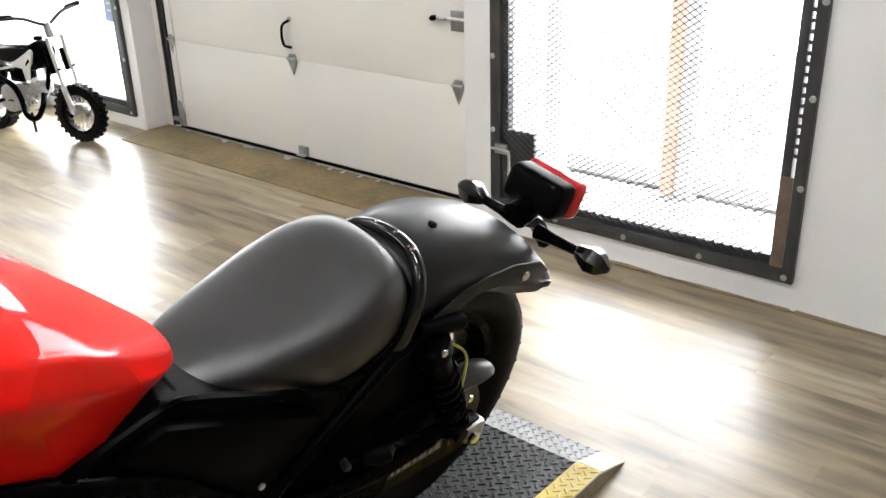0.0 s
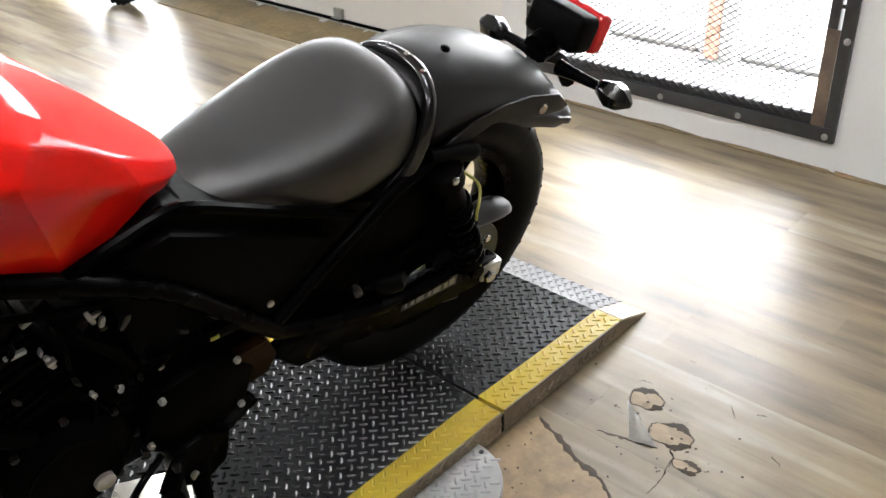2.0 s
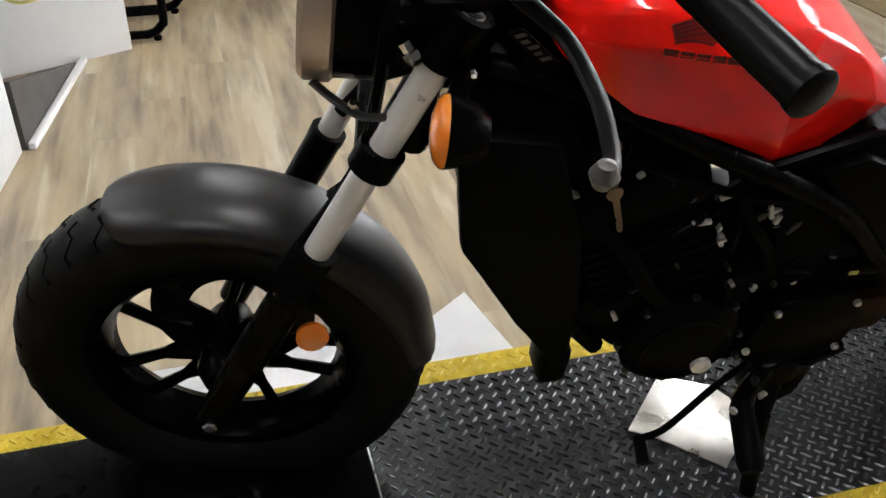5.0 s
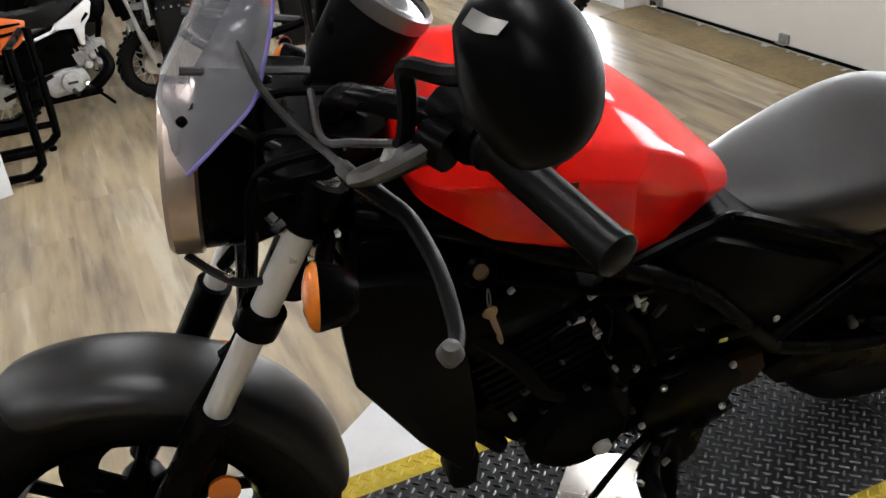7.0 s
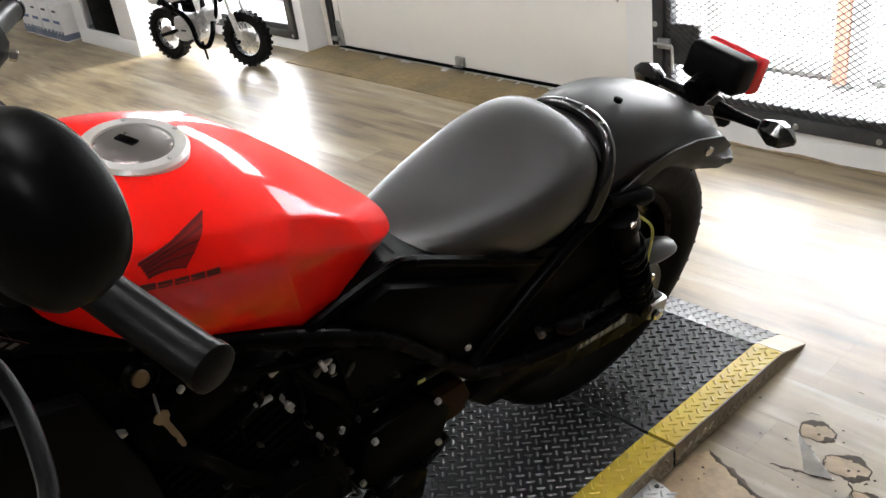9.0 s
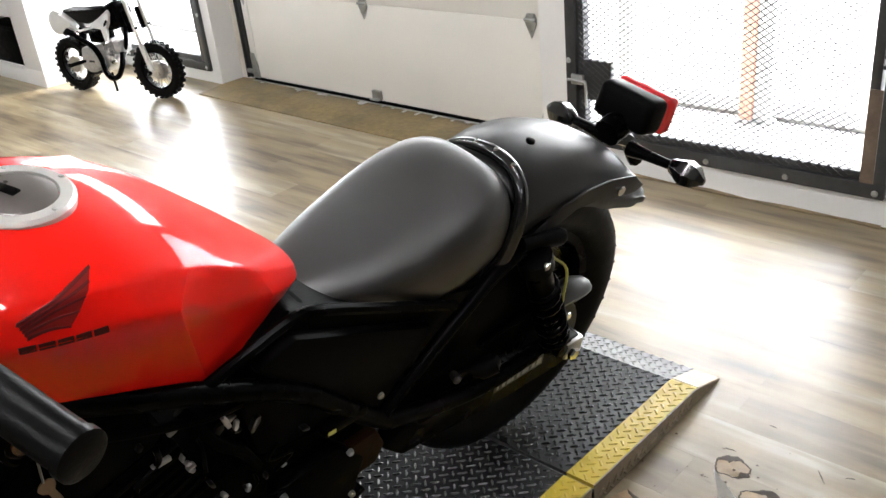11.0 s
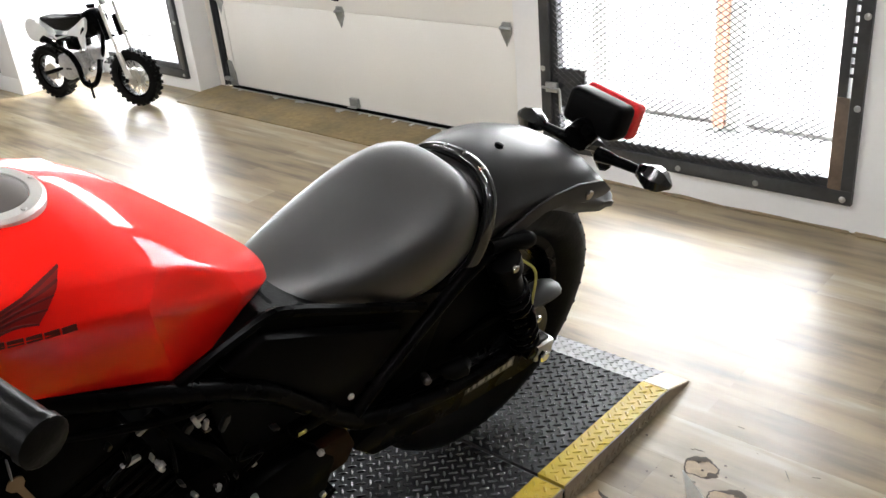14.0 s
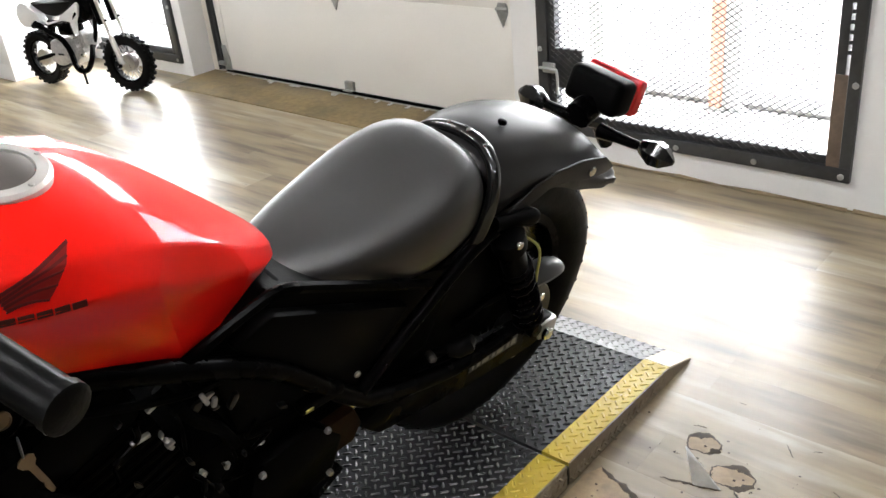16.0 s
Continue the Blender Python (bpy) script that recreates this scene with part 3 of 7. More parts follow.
def treads(rects, height, pitch=0.029, long=0.0126, wide=0.0038, up=0.0026, m=None):
    """Raised lozenges of chequer plate, set crosswise by turns, over rectangles (u0, v0, u1, v1)."""
    verts, faces = [], []
    c = math.cos(radians(45))
    for u0, v0, u1, v1 in rects:
        nu, nv = max(1, round((u1 - u0) / pitch)), max(1, round((v1 - v0) / pitch))
        for i, j, s in ((i, j, s) for i in range(nu) for j in range(nv) for s in (1, -1)):
            u, v = u0 + (i + 0.5 + 0.25 * s) * (u1 - u0) / nu, v0 + (j + 0.5 + 0.25 * s) * (v1 - v0) / nv
            d, n = (c, s * c), (-s * c, c)
            z = height(u, v)
            k = len(verts)
            for a, b, h in ((1, 0, 0), (0.45, 1, 0), (-0.45, 1, 0), (-1, 0, 0), (-0.45, -1, 0), (0.45, -1, 0), (0.6, 0.3, up), (-0.6, 0.3, up), (-0.6, -0.3, up), (0.6, -0.3, up)):
                verts.append((u + d[0] * a * long + n[0] * b * wide, v + d[1] * a * long + n[1] * b * wide, z + h - (0.0002 if h == 0 else 0)))
            faces += [tuple(k + q for q in f) for f in ((0, 1, 6), (0, 6, 9), (0, 9, 5), (1, 2, 7, 6), (2, 3, 7), (3, 8, 7), (3, 4, 8), (4, 5, 9, 8), (6, 7, 8, 9))]
    if m:
        verts = [tuple(m @ Vector(v)) for v in verts]
    return verts, faces


def tread_part(rects, height, mat, parent, m=None, **kw):
    v, f = treads(rects, height, m=m, **kw)
    me = bpy.data.meshes.new("tread_pattern")
    me.from_pydata(v, [], f)
    me.materials.append(mat)
    ob = new("tread_pattern", me)
    ob.parent = parent
    return tagged(ob, kind="stuff")


def motorcycle_lift():
    X0, X1, Y0 = -0.275, 0.331, -2.25
    IN0, IN1 = -0.209, 0.262
    root = thing("motorcycle_lift", pose(0.014, 0.077, 0), "low motorcycle lift of black chequer plate with yellow edges", "motorcycle lift")
    flat = lambda u, v: LIFT_Z
    deck = part("deck", box((IN0, Y0, 0.004), (IN1, -0.006, LIFT_Z), 0.0), DECK, root, "black worn chequer plate deck")
    tread_part([(IN0, Y0, IN1, -0.006)], flat, TREAD, deck)
    for a, b in ((X0, IN0), (IN1, X1)):
        e = part("edge_strip", box((a, Y0, 0.004), (b, -0.006, LIFT_Z + 0.0004), 0.0), YELLOW, root, "yellow painted edge")
        tread_part([(a + 0.004, Y0, b - 0.004, -0.006)], flat, YELLOW, e)
    side = part("side_plate", box((X1 + 0.0002, Y0, 0.002), (X1 + 0.003, -0.006, LIFT_Z - 0.001)), SIDEP, root, "bare chequer plate side")
    turn = Matrix(((0, 0, 1, X1 + 0.003), (1, 0, 0, 0), (0, 1, 0, 0), (0, 0, 0, 1)))
    tread_part([(Y0, 0.004, -0.006, LIFT_Z - 0.004)], lambda u, v: 0, SIDEP, side, turn)
    part("hinge_seam", box((X0, -0.006, 0.003), (X1 + 0.001, 0.005, LIFT_Z - 0.012)), RUBBER_STRIP, root, "dark hinge gap")
    part("hinge_rod", tube([(X0, 0.0, LIFT_Z - 0.010), (X1 + 0.002, 0.0, LIFT_Z - 0.010)], 0.004, 8), STEEL, root)
    # tail flap and ramp lip
    Y1, Y2, ZR = 0.450, 0.574, 0.045
    slope = lambda u, v: LIFT_Z + (ZR - LIFT_Z) * (v - 0.005) / (Y1 - 0.005)
    lip = lambda u, v: ZR + (0.004 - ZR) * (v - Y1) / (Y2 - Y1)

    def wedge(x0, x1, dz=0.0):
        return slab([(0.005, 0.003), (Y2, 0.002), (Y2, 0.004 + dz), (Y1, ZR + dz), (0.005, LIFT_Z + dz)], x0, x1, 0)
    flap = part("tail_flap", wedge(IN0, IN1), DECK, root, "black hinged tail flap", flat=True)
    tread_part([(IN0, 0.008, IN1, Y1)], slope, TREAD, flap)
    lipob = part("ramp_lip", slab([(Y1, ZR + 0.0006), (Y2, 0.0046), (Y2, 0.003), (Y1, ZR - 0.002)], IN0, IN1, 0), LIPALU, root, "grey worn ramp lip", flat=True)
    tread_part([(IN0, Y1 + 0.003, IN1, Y2 - 0.003)], lip, LIPALU, lipob)
    for a, b in ((X0, IN0), (IN1, X1)):
        e = part("edge_strip", wedge(a, b, 0.0004), YELLOW, root, "yellow painted edge", flat=True)
        tread_part([(a + 0.004, 0.008, b - 0.004, Y1)], slope, YELLOW, e)
        part("worn_lip", slab([(Y1 + 0.01, ZR - 0.0015), (Y2, 0.0056), (Y2, 0.003), (Y1 + 0.01, ZR - 0.006)], a, b + (0.001 if a > 0 else 0), 0), TANLIP, root, "tan lip with the yellow paint worn off", flat=True)
    fs = part("side_plate", slab([(0.006, 0.002), (Y2, 0.002), (Y1, ZR - 0.001), (0.006, LIFT_Z - 0.001)], X1 + 0.0002, X1 + 0.003, 0), SIDEP, root, "bare chequer plate side", flat=True)
    tread_part([(0.008, 0.004, Y1 - 0.02, 0.031)], lambda u, v: 0, SIDEP, fs, turn)
    # bare side extensions
    def extension(poly, rects):
        ob = part("side_extension", slab(poly, 0.012, 0.03, 2, 0.002), TREADALU, root, "bare aluminium chequer plate side extension")
        tread_part(rects, lambda u, v: 0.03, TREADALU, ob)
        return ob
    corner = [(0.336 + 0.135 * math.sin(a), -0.217 + 0.135 * math.cos(a)) for a in (radians(k) for k in range(0, 100, 10))]
    corner = [(x, y) for x, y in corner]
    near = extension([(0.336, -1.5)] + corner + [(0.49, -0.35), (0.50, -1.5)], [(0.338, -1.5, 0.44, -0.14), (0.338, -0.14, 0.40, -0.09), (0.44, -1.5, 0.489, -0.33)])
    part("screw", lathe([(0.006, 0), (0.004, 0.003)], (0.357, -0.098, 0.031), (0, 0, 1), 8), STEEL, near)
    part("side_extension", slab([(-0.281, -1.8), (-0.281, -0.88), (-0.31, -0.89), (-0.548, -0.934), (-0.434, -1.078), (-0.434, -1.8)], 0.012, 0.03, 2, 0.002), PALEX, root, "smooth pale side extension")
    # wheel chock plate at the front
    ch = part("wheel_chock", box((-0.17, -2.05, LIFT_Z + 0.002), (0.13, -1.272, LIFT_Z + 0.05), 0.006), BLACK, root, "black wheel chock base")
    part("chock_edge", box((-0.17, -1.272, LIFT_Z + 0.002), (0.13, -1.264, LIFT_Z + 0.012), 0.001), ALU, ch, "bright worn edge")


motorcycle_lift()
sheet = thing("metal_sheet", pose(0.002, 0.045, LIFT_Z + 0.0022), "bright bare metal sheet lying on the lift under the stand", "metal sheet")
part("plate", slab([(-0.095, -0.615), (-0.042, -0.526), (0.019, -0.500), (0.124, -0.555), (0.172, -0.61), (0.066, -0.70), (0.036, -0.742)], 0.0, 0.0022, 2, 0.0006), ALUP, sheet)


# ---- the red cruiser on the lift ----
def cage(name, sections, mat, parent, label="", creases=(), levels=2, rings_crisp=()):
    """Half sections (x, z[, shift along y]) at places along y, mirrored into one smooth body. creases: rows of points whose edges stay crisp; rings_crisp: sections whose flank edges stay crisp."""
    bm = bmesh.new()
    rings = []
    for y, half in sections:
        left = [(p[0], y + (p[2] if len(p) > 2 else 0), p[1]) for p in half]
        right = [(-x, yy, z) for x, yy, z in left[1:-1]][::-1]
        rings.append(left + right)
    skin(bm, rings)
    n = len(sections[0][1])
    layer = bm.edges.layers.float.new("crease_edge")
    bm.verts.ensure_lookup_table()
    size = len(rings[0])
    bm.verts.index_update()
    for row, amount in creases:
        for e in bm.edges:
            a, b = e.verts[0].index, e.verts[1].index
            if a // size != b // size and a % size == b % size and a % size in (row, (size - row) % size):
                e[layer] = amount
    for ring, rows, amount in rings_crisp:
        for e in bm.edges:
            a, b = sorted(v.index for v in e.verts)
            if a // size == b // size == ring and {min(q % size, size - q % size) for q in (a, b)} <= set(rows):
                e[layer] = amount
    ob = part(name, bm, mat, parent, label, angle=180)
    marks = ob.data.attributes.get("crease_edge")
    for e in ob.data.edges:
        if marks and marks.data[e.index].value >= 0.8:
            e.use_edge_sharp = True
    mod = ob.modifiers.new("smooth", "SUBSURF")
    mod.levels = mod.render_levels = levels
    return ob


def arch(name, crown, half, mat, parent, label="", thick=0.003, k=4):
    """A mudguard: an arch of (sideways, down) points carried along a crown line in the yz plane."""
    p = spline([(0, y, z) for y, z in crown], k)
    rings, nrms = [], []
    for i, q in enumerate(p):
        d = (p[min(i + 1, len(p) - 1)] - p[max(i - 1, 0)]).normalized()
        nrms.append(Vector((0, -d.z, d.y)))
    if max(nrms, key=lambda v: abs(v.z)).z < 0:
        nrms = [-v for v in nrms]
    for i, (q, nrm) in enumerate(zip(p, nrms)):
        f = half(i / (len(p) - 1)) if callable(half) else half
        side = [q + Vector((x, 0, 0)) - nrm * h for x, h in f]
        rings.append([Vector((-v.x, v.y, v.z)) for v in side[::-1]][:-1] + side)
    bm = skin(bmesh.new(), rings, cap=False, closed=False)
    ob = part(name, bm, mat, parent, label, angle=60)
    mod = ob.modifiers.new("thickness", "SOLIDIFY")
    mod.thickness, mod.offset = thick, -1
    return ob


def road_wheel(parent, name, y, z, radius, width, rim_r, spokes, disc_side, grooves=True):
    o = (0, y, z)
    w, r = width / 2, radius
    rim = part(name, lathe([(rim_r - 0.012, -w * 0.62), (rim_r + 0.006, -w * 0.66), (rim_r + 0.004, -w * 0.5), (rim_r - 0.018, -w * 0.3), (rim_r - 0.02, w * 0.3), (rim_r + 0.004, w * 0.5), (rim_r + 0.006, w * 0.66), (rim_r - 0.012, w * 0.62), (rim_r - 0.026, w * 0.3), (rim_r - 0.027, -w * 0.3)], o, (1, 0, 0), 48, closed=True), BLACK, parent, "black cast wheel")
    prof = [(rim_r + 0.002, -w * 0.62), (rim_r + 0.018, -w * 0.84), (r - 0.062, -w * 0.99), (r - 0.036, -w), (r - 0.018, -w * 0.88), (r - 0.006, -w * 0.58), (r, -w * 0.2), (r, w * 0.2), (r - 0.006, w * 0.58), (r - 0.018, w * 0.88), (r - 0.036, w), (r - 0.062, w * 0.99), (rim_r + 0.018, w * 0.84), (rim_r + 0.002, w * 0.62)]
    tyre = part("tyre", lathe(prof, o, (1, 0, 0), 64, closed=True), TYRE, rim, "black road tyre")
    if grooves:
        bm = bmesh.new()
        n = 36
        for i in range(n):
            for s in (-1, 1):
                pts = []
                for x, da in ((0.004, 0.0), (0.016, 0.05), (0.03, 0.02), (0.046, 0.075), (w * 0.9, 0.06)):
                    a = 2 * math.pi * (i + 0.5 * (s > 0)) / n + da
                    rr = np.interp(x, [0, w * 0.2, w * 0.58, w * 0.88, w], [r, r, r - 0.006, r - 0.018, r - 0.036]) - 0.0026
                    pts.append((s * x, y + rr * math.cos(a), z + rr * math.sin(a)))
                tube(pts, 0.0048, 4, bm)
        tagged(part("tread_groove", bm, RUBBER_STRIP, rim, "grooves cut across the tread"), kind="stuff")
    hub = part("hub", lathe([(0.022, -0.075), (0.034, -0.055), (0.040, -0.02), (0.040, 0.02), (0.034, 0.055), (0.022, 0.075)], o, (1, 0, 0), 20), BLACK, rim)
    for i in range(spokes):
        a = 2 * math.pi * i / spokes + 0.2
        da = 0.1 if i % 2 else -0.1
        c = [(0.0, y + math.cos(a + da * q) * d, z + math.sin(a + da * q) * d) for d, q in ((0.04, -0.8), (0.1, 0.3), (rim_r - 0.016, 1.0))]
        part("spoke", tube(c, [0.021, 0.0085, 0.0105], 8), BLACK, rim)
    bm = lathe([(0.068, 0), (0.125, 0), (0.125, 0.004), (0.068, 0.004)], (disc_side * 0.072, y, z), (1, 0, 0), 40, closed=True)
    d = part("brake_disc", bm, GREYM, rim, "drilled steel brake disc")
    holes = bmesh.new()
    for i in range(30):
        a = 2 * math.pi * i / 30
        q = 0.085 + 0.013 * (i % 3)
        lathe([(0.004, 0), (0.004, 0.0052)], (disc_side * 0.072 - 0.0006, y + q * math.cos(a), z + q * math.sin(a)), (1, 0, 0), 6, holes)
    tagged(part("drill_hole", holes, RUBBER_STRIP, rim), kind="stuff")
    return rim


BIKE = pose(0.0217, 0.1406, 0.030, -1.8, 15.385, -4.545) @ Matrix.Scale(1.081, 4)
# the front end stands turned to the right about the steering axis
STEER = Matrix.Translation((0, -1.09, 0.93)) @ Matrix.Rotation(radians(-9.4), 4, Vector((0, 0.11, 0.25))) @ Matrix.Translation((0, 1.09, -0.93))


def red_cruiser():
    root = thing("motorcycle", BIKE, "red and matt black cruiser leaning on its side stand", "motorcycle")
    P = lambda name, bm, mat, label="", parent=root, angle=38: part(name, bm, mat, parent, label, angle)
    FY, FZ = -1.4425, 0.282

    def turned(ob, s=1):
        """Steered with the fork; the far half of a pair whose near half is drawn in place turns twice."""
        ob.matrix_basis = STEER if s > 0 else STEER @ STEER
        return ob

    # the far bar end hangs lower and further back
    FAR = Matrix.Translation((0.0, 0.024, -0.085)) @ STEER @ STEER

    def outward(ob, s, x=0.053, y=-0.032, z=0.065):
        """Bar controls sit further out and up than they are drawn."""
        ob.matrix_basis = (Matrix() if s > 0 else FAR) @ Matrix.Translation((s * x, y, z))
        return ob
    F = lambda name, bm, mat, label="": turned(P(name, bm, mat, label))
    road_wheel(root, "rear_wheel", -0.045, 0.352, 0.302, 0.14, 0.204, 10, -1).location.x = -0.015
    turned(road_wheel(root, "front_wheel", FY, FZ, 0.295, 0.125, 0.19, 10, -1))

    # front fork: bright tubes, black sliders
    top, mid, low = (Vector((0, -1.2928 + 0.4687 * (z - 0.6), z)) for z in (0.915, 0.575, 0.262))
    for s in (1, -1):
        off = Vector((s * 0.119, 0, 0))
        F("fork_tube", tube([top + off, mid + off], 0.0165, 16), FORK, "bright steel fork tube")
        F("fork_shroud", tube([top + off, top.lerp(mid, 0.17) + off], [0.027, 0.024], 16), BLACK, "black fork cover under the yoke")
        sl = F("fork_slider", tube([mid + off + Vector((0, 0.006, 0.014)), mid + off, mid * 0.5 + low * 0.5 + off, low + off], [0.0225, 0.0245, 0.0245, 0.022], 16), BLACK, "black fork slider")
        P("dust_seal", tube([mid + off + Vector((0, 0.009, 0.02)), mid + off + Vector((0, 0.003, 0.006))], 0.0255, 16), PLASTIC, "", sl)
        P("axle_bolt", bolt((s * 0.143, -1.446, 0.280), (s, 0, 0), 0.011, 0.008), CHROME, "", sl)
        c = top.lerp(mid, 0.53) + off
        ax = (mid - top).normalized()
        F("fork_clamp", tube([c - ax * 0.016, c + ax * 0.016], 0.027, 16), BLACK, "black clamp round the fork tube")
        F("fender_stay", tube(spline([c + Vector((-s * 0.02, 0.01, -0.01)), c + Vector((-s * 0.028, -0.02, -0.05)), c + Vector((-s * 0.035, -0.05, -0.085))], 4), 0.009, 8), BLACK)
        # lamp strap and reflector
        F("lamp_strap", tube([(s * 0.085, -1.225, 0.83), (s * 0.09, -1.24, 0.715)], 0.009, 6, squash=0.4), GREYP)
        F("reflector", lathe([(0.0, 0.0), (0.021, 0.0), (0.021, 0.006), (0.014, 0.010), (0.0, 0.011)], (s * 0.128, -1.304, 0.455), (s, 0.15, 0.25), 16), AMBER, "amber fork reflector")
        # front signals
        q = Vector((s * 0.225, -1.203, 0.873))
        stalk = P("signal_stalk", tube([(s * 0.12, -1.165, 0.862), q + Vector((-s * 0.03, 0.012, 0))], 0.010, 10), BLACK)
        P("signal_housing", lathe([(0.0, 0.040), (0.018, 0.038), (0.029, 0.024), (0.0345, 0.0)], q, (0.163, 0.985, -0.05), 20), BLACK, "black signal housing", stalk)
        P("signal_lens", lathe([(0.0345, 0.0), (0.034, 0.004), (0.028, 0.010), (0.015, 0.014), (0.0, 0.015)], q, (-0.163, -0.985, 0.05), 20), AMBER, "amber signal lens", stalk)
        if s < 0:
            turned(stalk, s)
    F("fork_brace", tube([(-0.1, -1.245, 0.725), (0.1, -1.245, 0.725)], 0.010, 8), BLACK, "black fork brace")
    P("steering_stem", tube([(0, -1.09, 0.93), (0, -1.2, 0.68)], 0.034, 14), BLACK)
    F("top_yoke", slab([(-0.145, -1.215), (0.145, -1.215), (0.13, -1.15), (0.05, -1.07), (-0.05, -1.07), (-0.13, -1.15)], 0.905, 0.93, 2, 0.008), BLACK)
    # front mudguard
    R = 0.311
    crown = [(FY + R * math.cos(radians(a)), FZ + R * math.sin(radians(a))) for a in (6, 20, 34, 48, 62, 76, 88, 98, 106, 112, 115)]

    def hood(t):
        u = max(0.0, (t - 0.74) / 0.26, (0.10 - t) / 0.16)
        k = math.sqrt(max(0.0, 1 - 0.97 * u * u))
        return [(x * (0.25 + 0.75 * k), h * k) for x, h in ((0, 0), (0.032, 0.003), (0.055, 0.011), (0.068, 0.026), (0.072, 0.043))]
    turned(arch("front_fender", crown, hood, MATTE, root, "matt graphite front mudguard", k=6))

    # headlight with bright ring and fly screen
    H = Vector((0, -1.287, 0.868))
    hl = F("headlight", lathe([(0.0, -0.125), (0.045, -0.12), (0.078, -0.105), (0.091, -0.07), (0.094, -0.005)], H, (0, -1, 0.06), 36), BLACK, "black headlight bowl")
    P("headlight_ring", lathe([(0.094, -0.012), (0.099, -0.008), (0.099, 0.020), (0.094, 0.026), (0.081, 0.022), (0.083, 0.0)], H, (0, -1, 0.06), 40, closed=True), BRONZE, "brushed metal lamp ring", hl)
    P("headlight_glass", lathe([(0.0, 0.032), (0.05, 0.028), (0.080, 0.019), (0.080, 0.016), (0.0, 0.016)], H, (0, -1, 0.06), 36), GLASS, "clear lamp glass", hl)
    P("reflector_bowl", lathe([(0.079, 0.014), (0.06, -0.02), (0.0, -0.04), (0.0, -0.042), (0.080, 0.010)], H, (0, -1, 0.06), 30, cap=False), CHROME, "", hl)
    rows = []
    # centre line (y, z) and edge (x, y, z) from the lamp ring up to the rim
    for (yc, zc), (xe, ye, ze) in zip([(-1.308, 0.945), (-1.309, 0.966), (-1.299, 0.990), (-1.281, 1.017), (-1.256, 1.058), (-1.231, 1.095), (-1.208, 1.130), (-1.195, 1.150)],
                                      [(0.105, -1.281, 0.924), (0.109, -1.262, 0.944), (0.112, -1.244, 0.964), (0.114, -1.209, 1.002), (0.115, -1.194, 1.044), (0.111, -1.181, 1.095), (0.085, -1.178, 1.128), (0.045, -1.186, 1.148)]):
        rows.append([(xe * u, yc + (ye - yc) * abs(u) ** 2.2, zc + (ze - zc) * abs(u) ** 2.2) for u in (-1, -0.85, -0.65, -0.4, -0.2, 0, 0.2, 0.4, 0.65, 0.85, 1)])
    scr = turned(part("fly_screen", skin(bmesh.new(), rows, cap=False, closed=False), SCREEN, root, "smoked clear fly screen", angle=80))
    P("screen_edge", tube(spline([r[-1] for r in rows], 4), 0.0022, 6), EDGE, "violet screen edge", scr)
    P("screen_edge", tube(spline([r[0] for r in rows], 4), 0.0022, 6), EDGE, "violet screen edge", scr)
    for s in (1, -1):
        P("screen_bolt", lathe([(0.0055, 0), (0.0055, 0.005), (0.003, 0.007)], (s * 0.104, -1.276, 0.985), (s, -0.5, 0), 10), BLACK, "", scr)
        P("screen_stay", tube([(s * 0.07, -1.275, 1.02), (s * 0.06, -1.15, 1.005)], 0.0045, 6), GREYP, "", scr)
        P("screen_stay", tube([(s * 0.075, -1.27, 0.985), (s * 0.075, -1.16, 0.905)], 0.0055, 6), GREYM, "", scr)

    hb = F("headlight_bracket", tube(spline([(0.07, -1.300, 0.795), (0.095, -1.275, 0.790), (0.115, -1.245, 0.785), (0.120, -1.215, 0.790)], 4), 0.006, 8, squash=0.6), GREYM, "dull metal bracket under the headlight")
    P("bracket_bolt", bolt((0.112, -1.255, 0.796), (0.3, 0, 1), 0.006, 0.006), CHROME, "", hb)
    for q, v, k in (((0.11, -1.216, 0.875), (0.4, 0.5, -0.7), 0.010), ((0.12, -1.176, 0.880), (0.1, 0.1, -1), 0.009), ((0.13, -1.164, 0.860), (0.5, 0.3, 0.6), 0.008), ((0.12, -1.182, 0.827), (0.2, 0.0, -1), 0.008)):
        P("hose_fitting", lathe([(0.0, -0.014), (k * 0.7, -0.014), (k * 0.7, -0.004), (k, -0.003), (k, 0.006), (k * 0.6, 0.012), (0.0, 0.013)], q, v, 6), CHROME, "bright hose fitting below the yoke")

    # gauge
    g = Vector((0, -1.078, 1.028))
    gx = Vector((0.05, 0.52, 0.85))
    ga = P("gauge", lathe([(0.0, -0.10), (0.034, -0.095), (0.045, -0.06), (0.050, 0.0), (0.050, 0.022)], g, gx, 32), SATIN, "black round instrument")
    P("gauge_rim", lathe([(0.050, 0.018), (0.052, 0.022), (0.052, 0.036), (0.047, 0.039), (0.044, 0.031)], g, gx, 32, closed=True), RIM, "satin silver rim", ga)
    for x in (-0.008, 0.008):
        P("cable_clip", tube([(x, -1.145, 1.03), (x, -1.15, 1.075), (x, -1.14, 1.082)], 0.0035, 6), GREYM, "", ga)
    P("gauge_glass", lathe([(0.0, 0.034), (0.045, 0.033), (0.045, 0.031), (0.0, 0.031)], g, gx, 32), GLOSSB, "grey display glass", ga)

    # handlebar and its controls
    bar = [(0.315, -1.079, 1.087), (0.253, -1.117, 1.085), (0.17, -1.155, 1.055), (0.08, -1.15, 0.985), (0, -1.145, 0.965)]
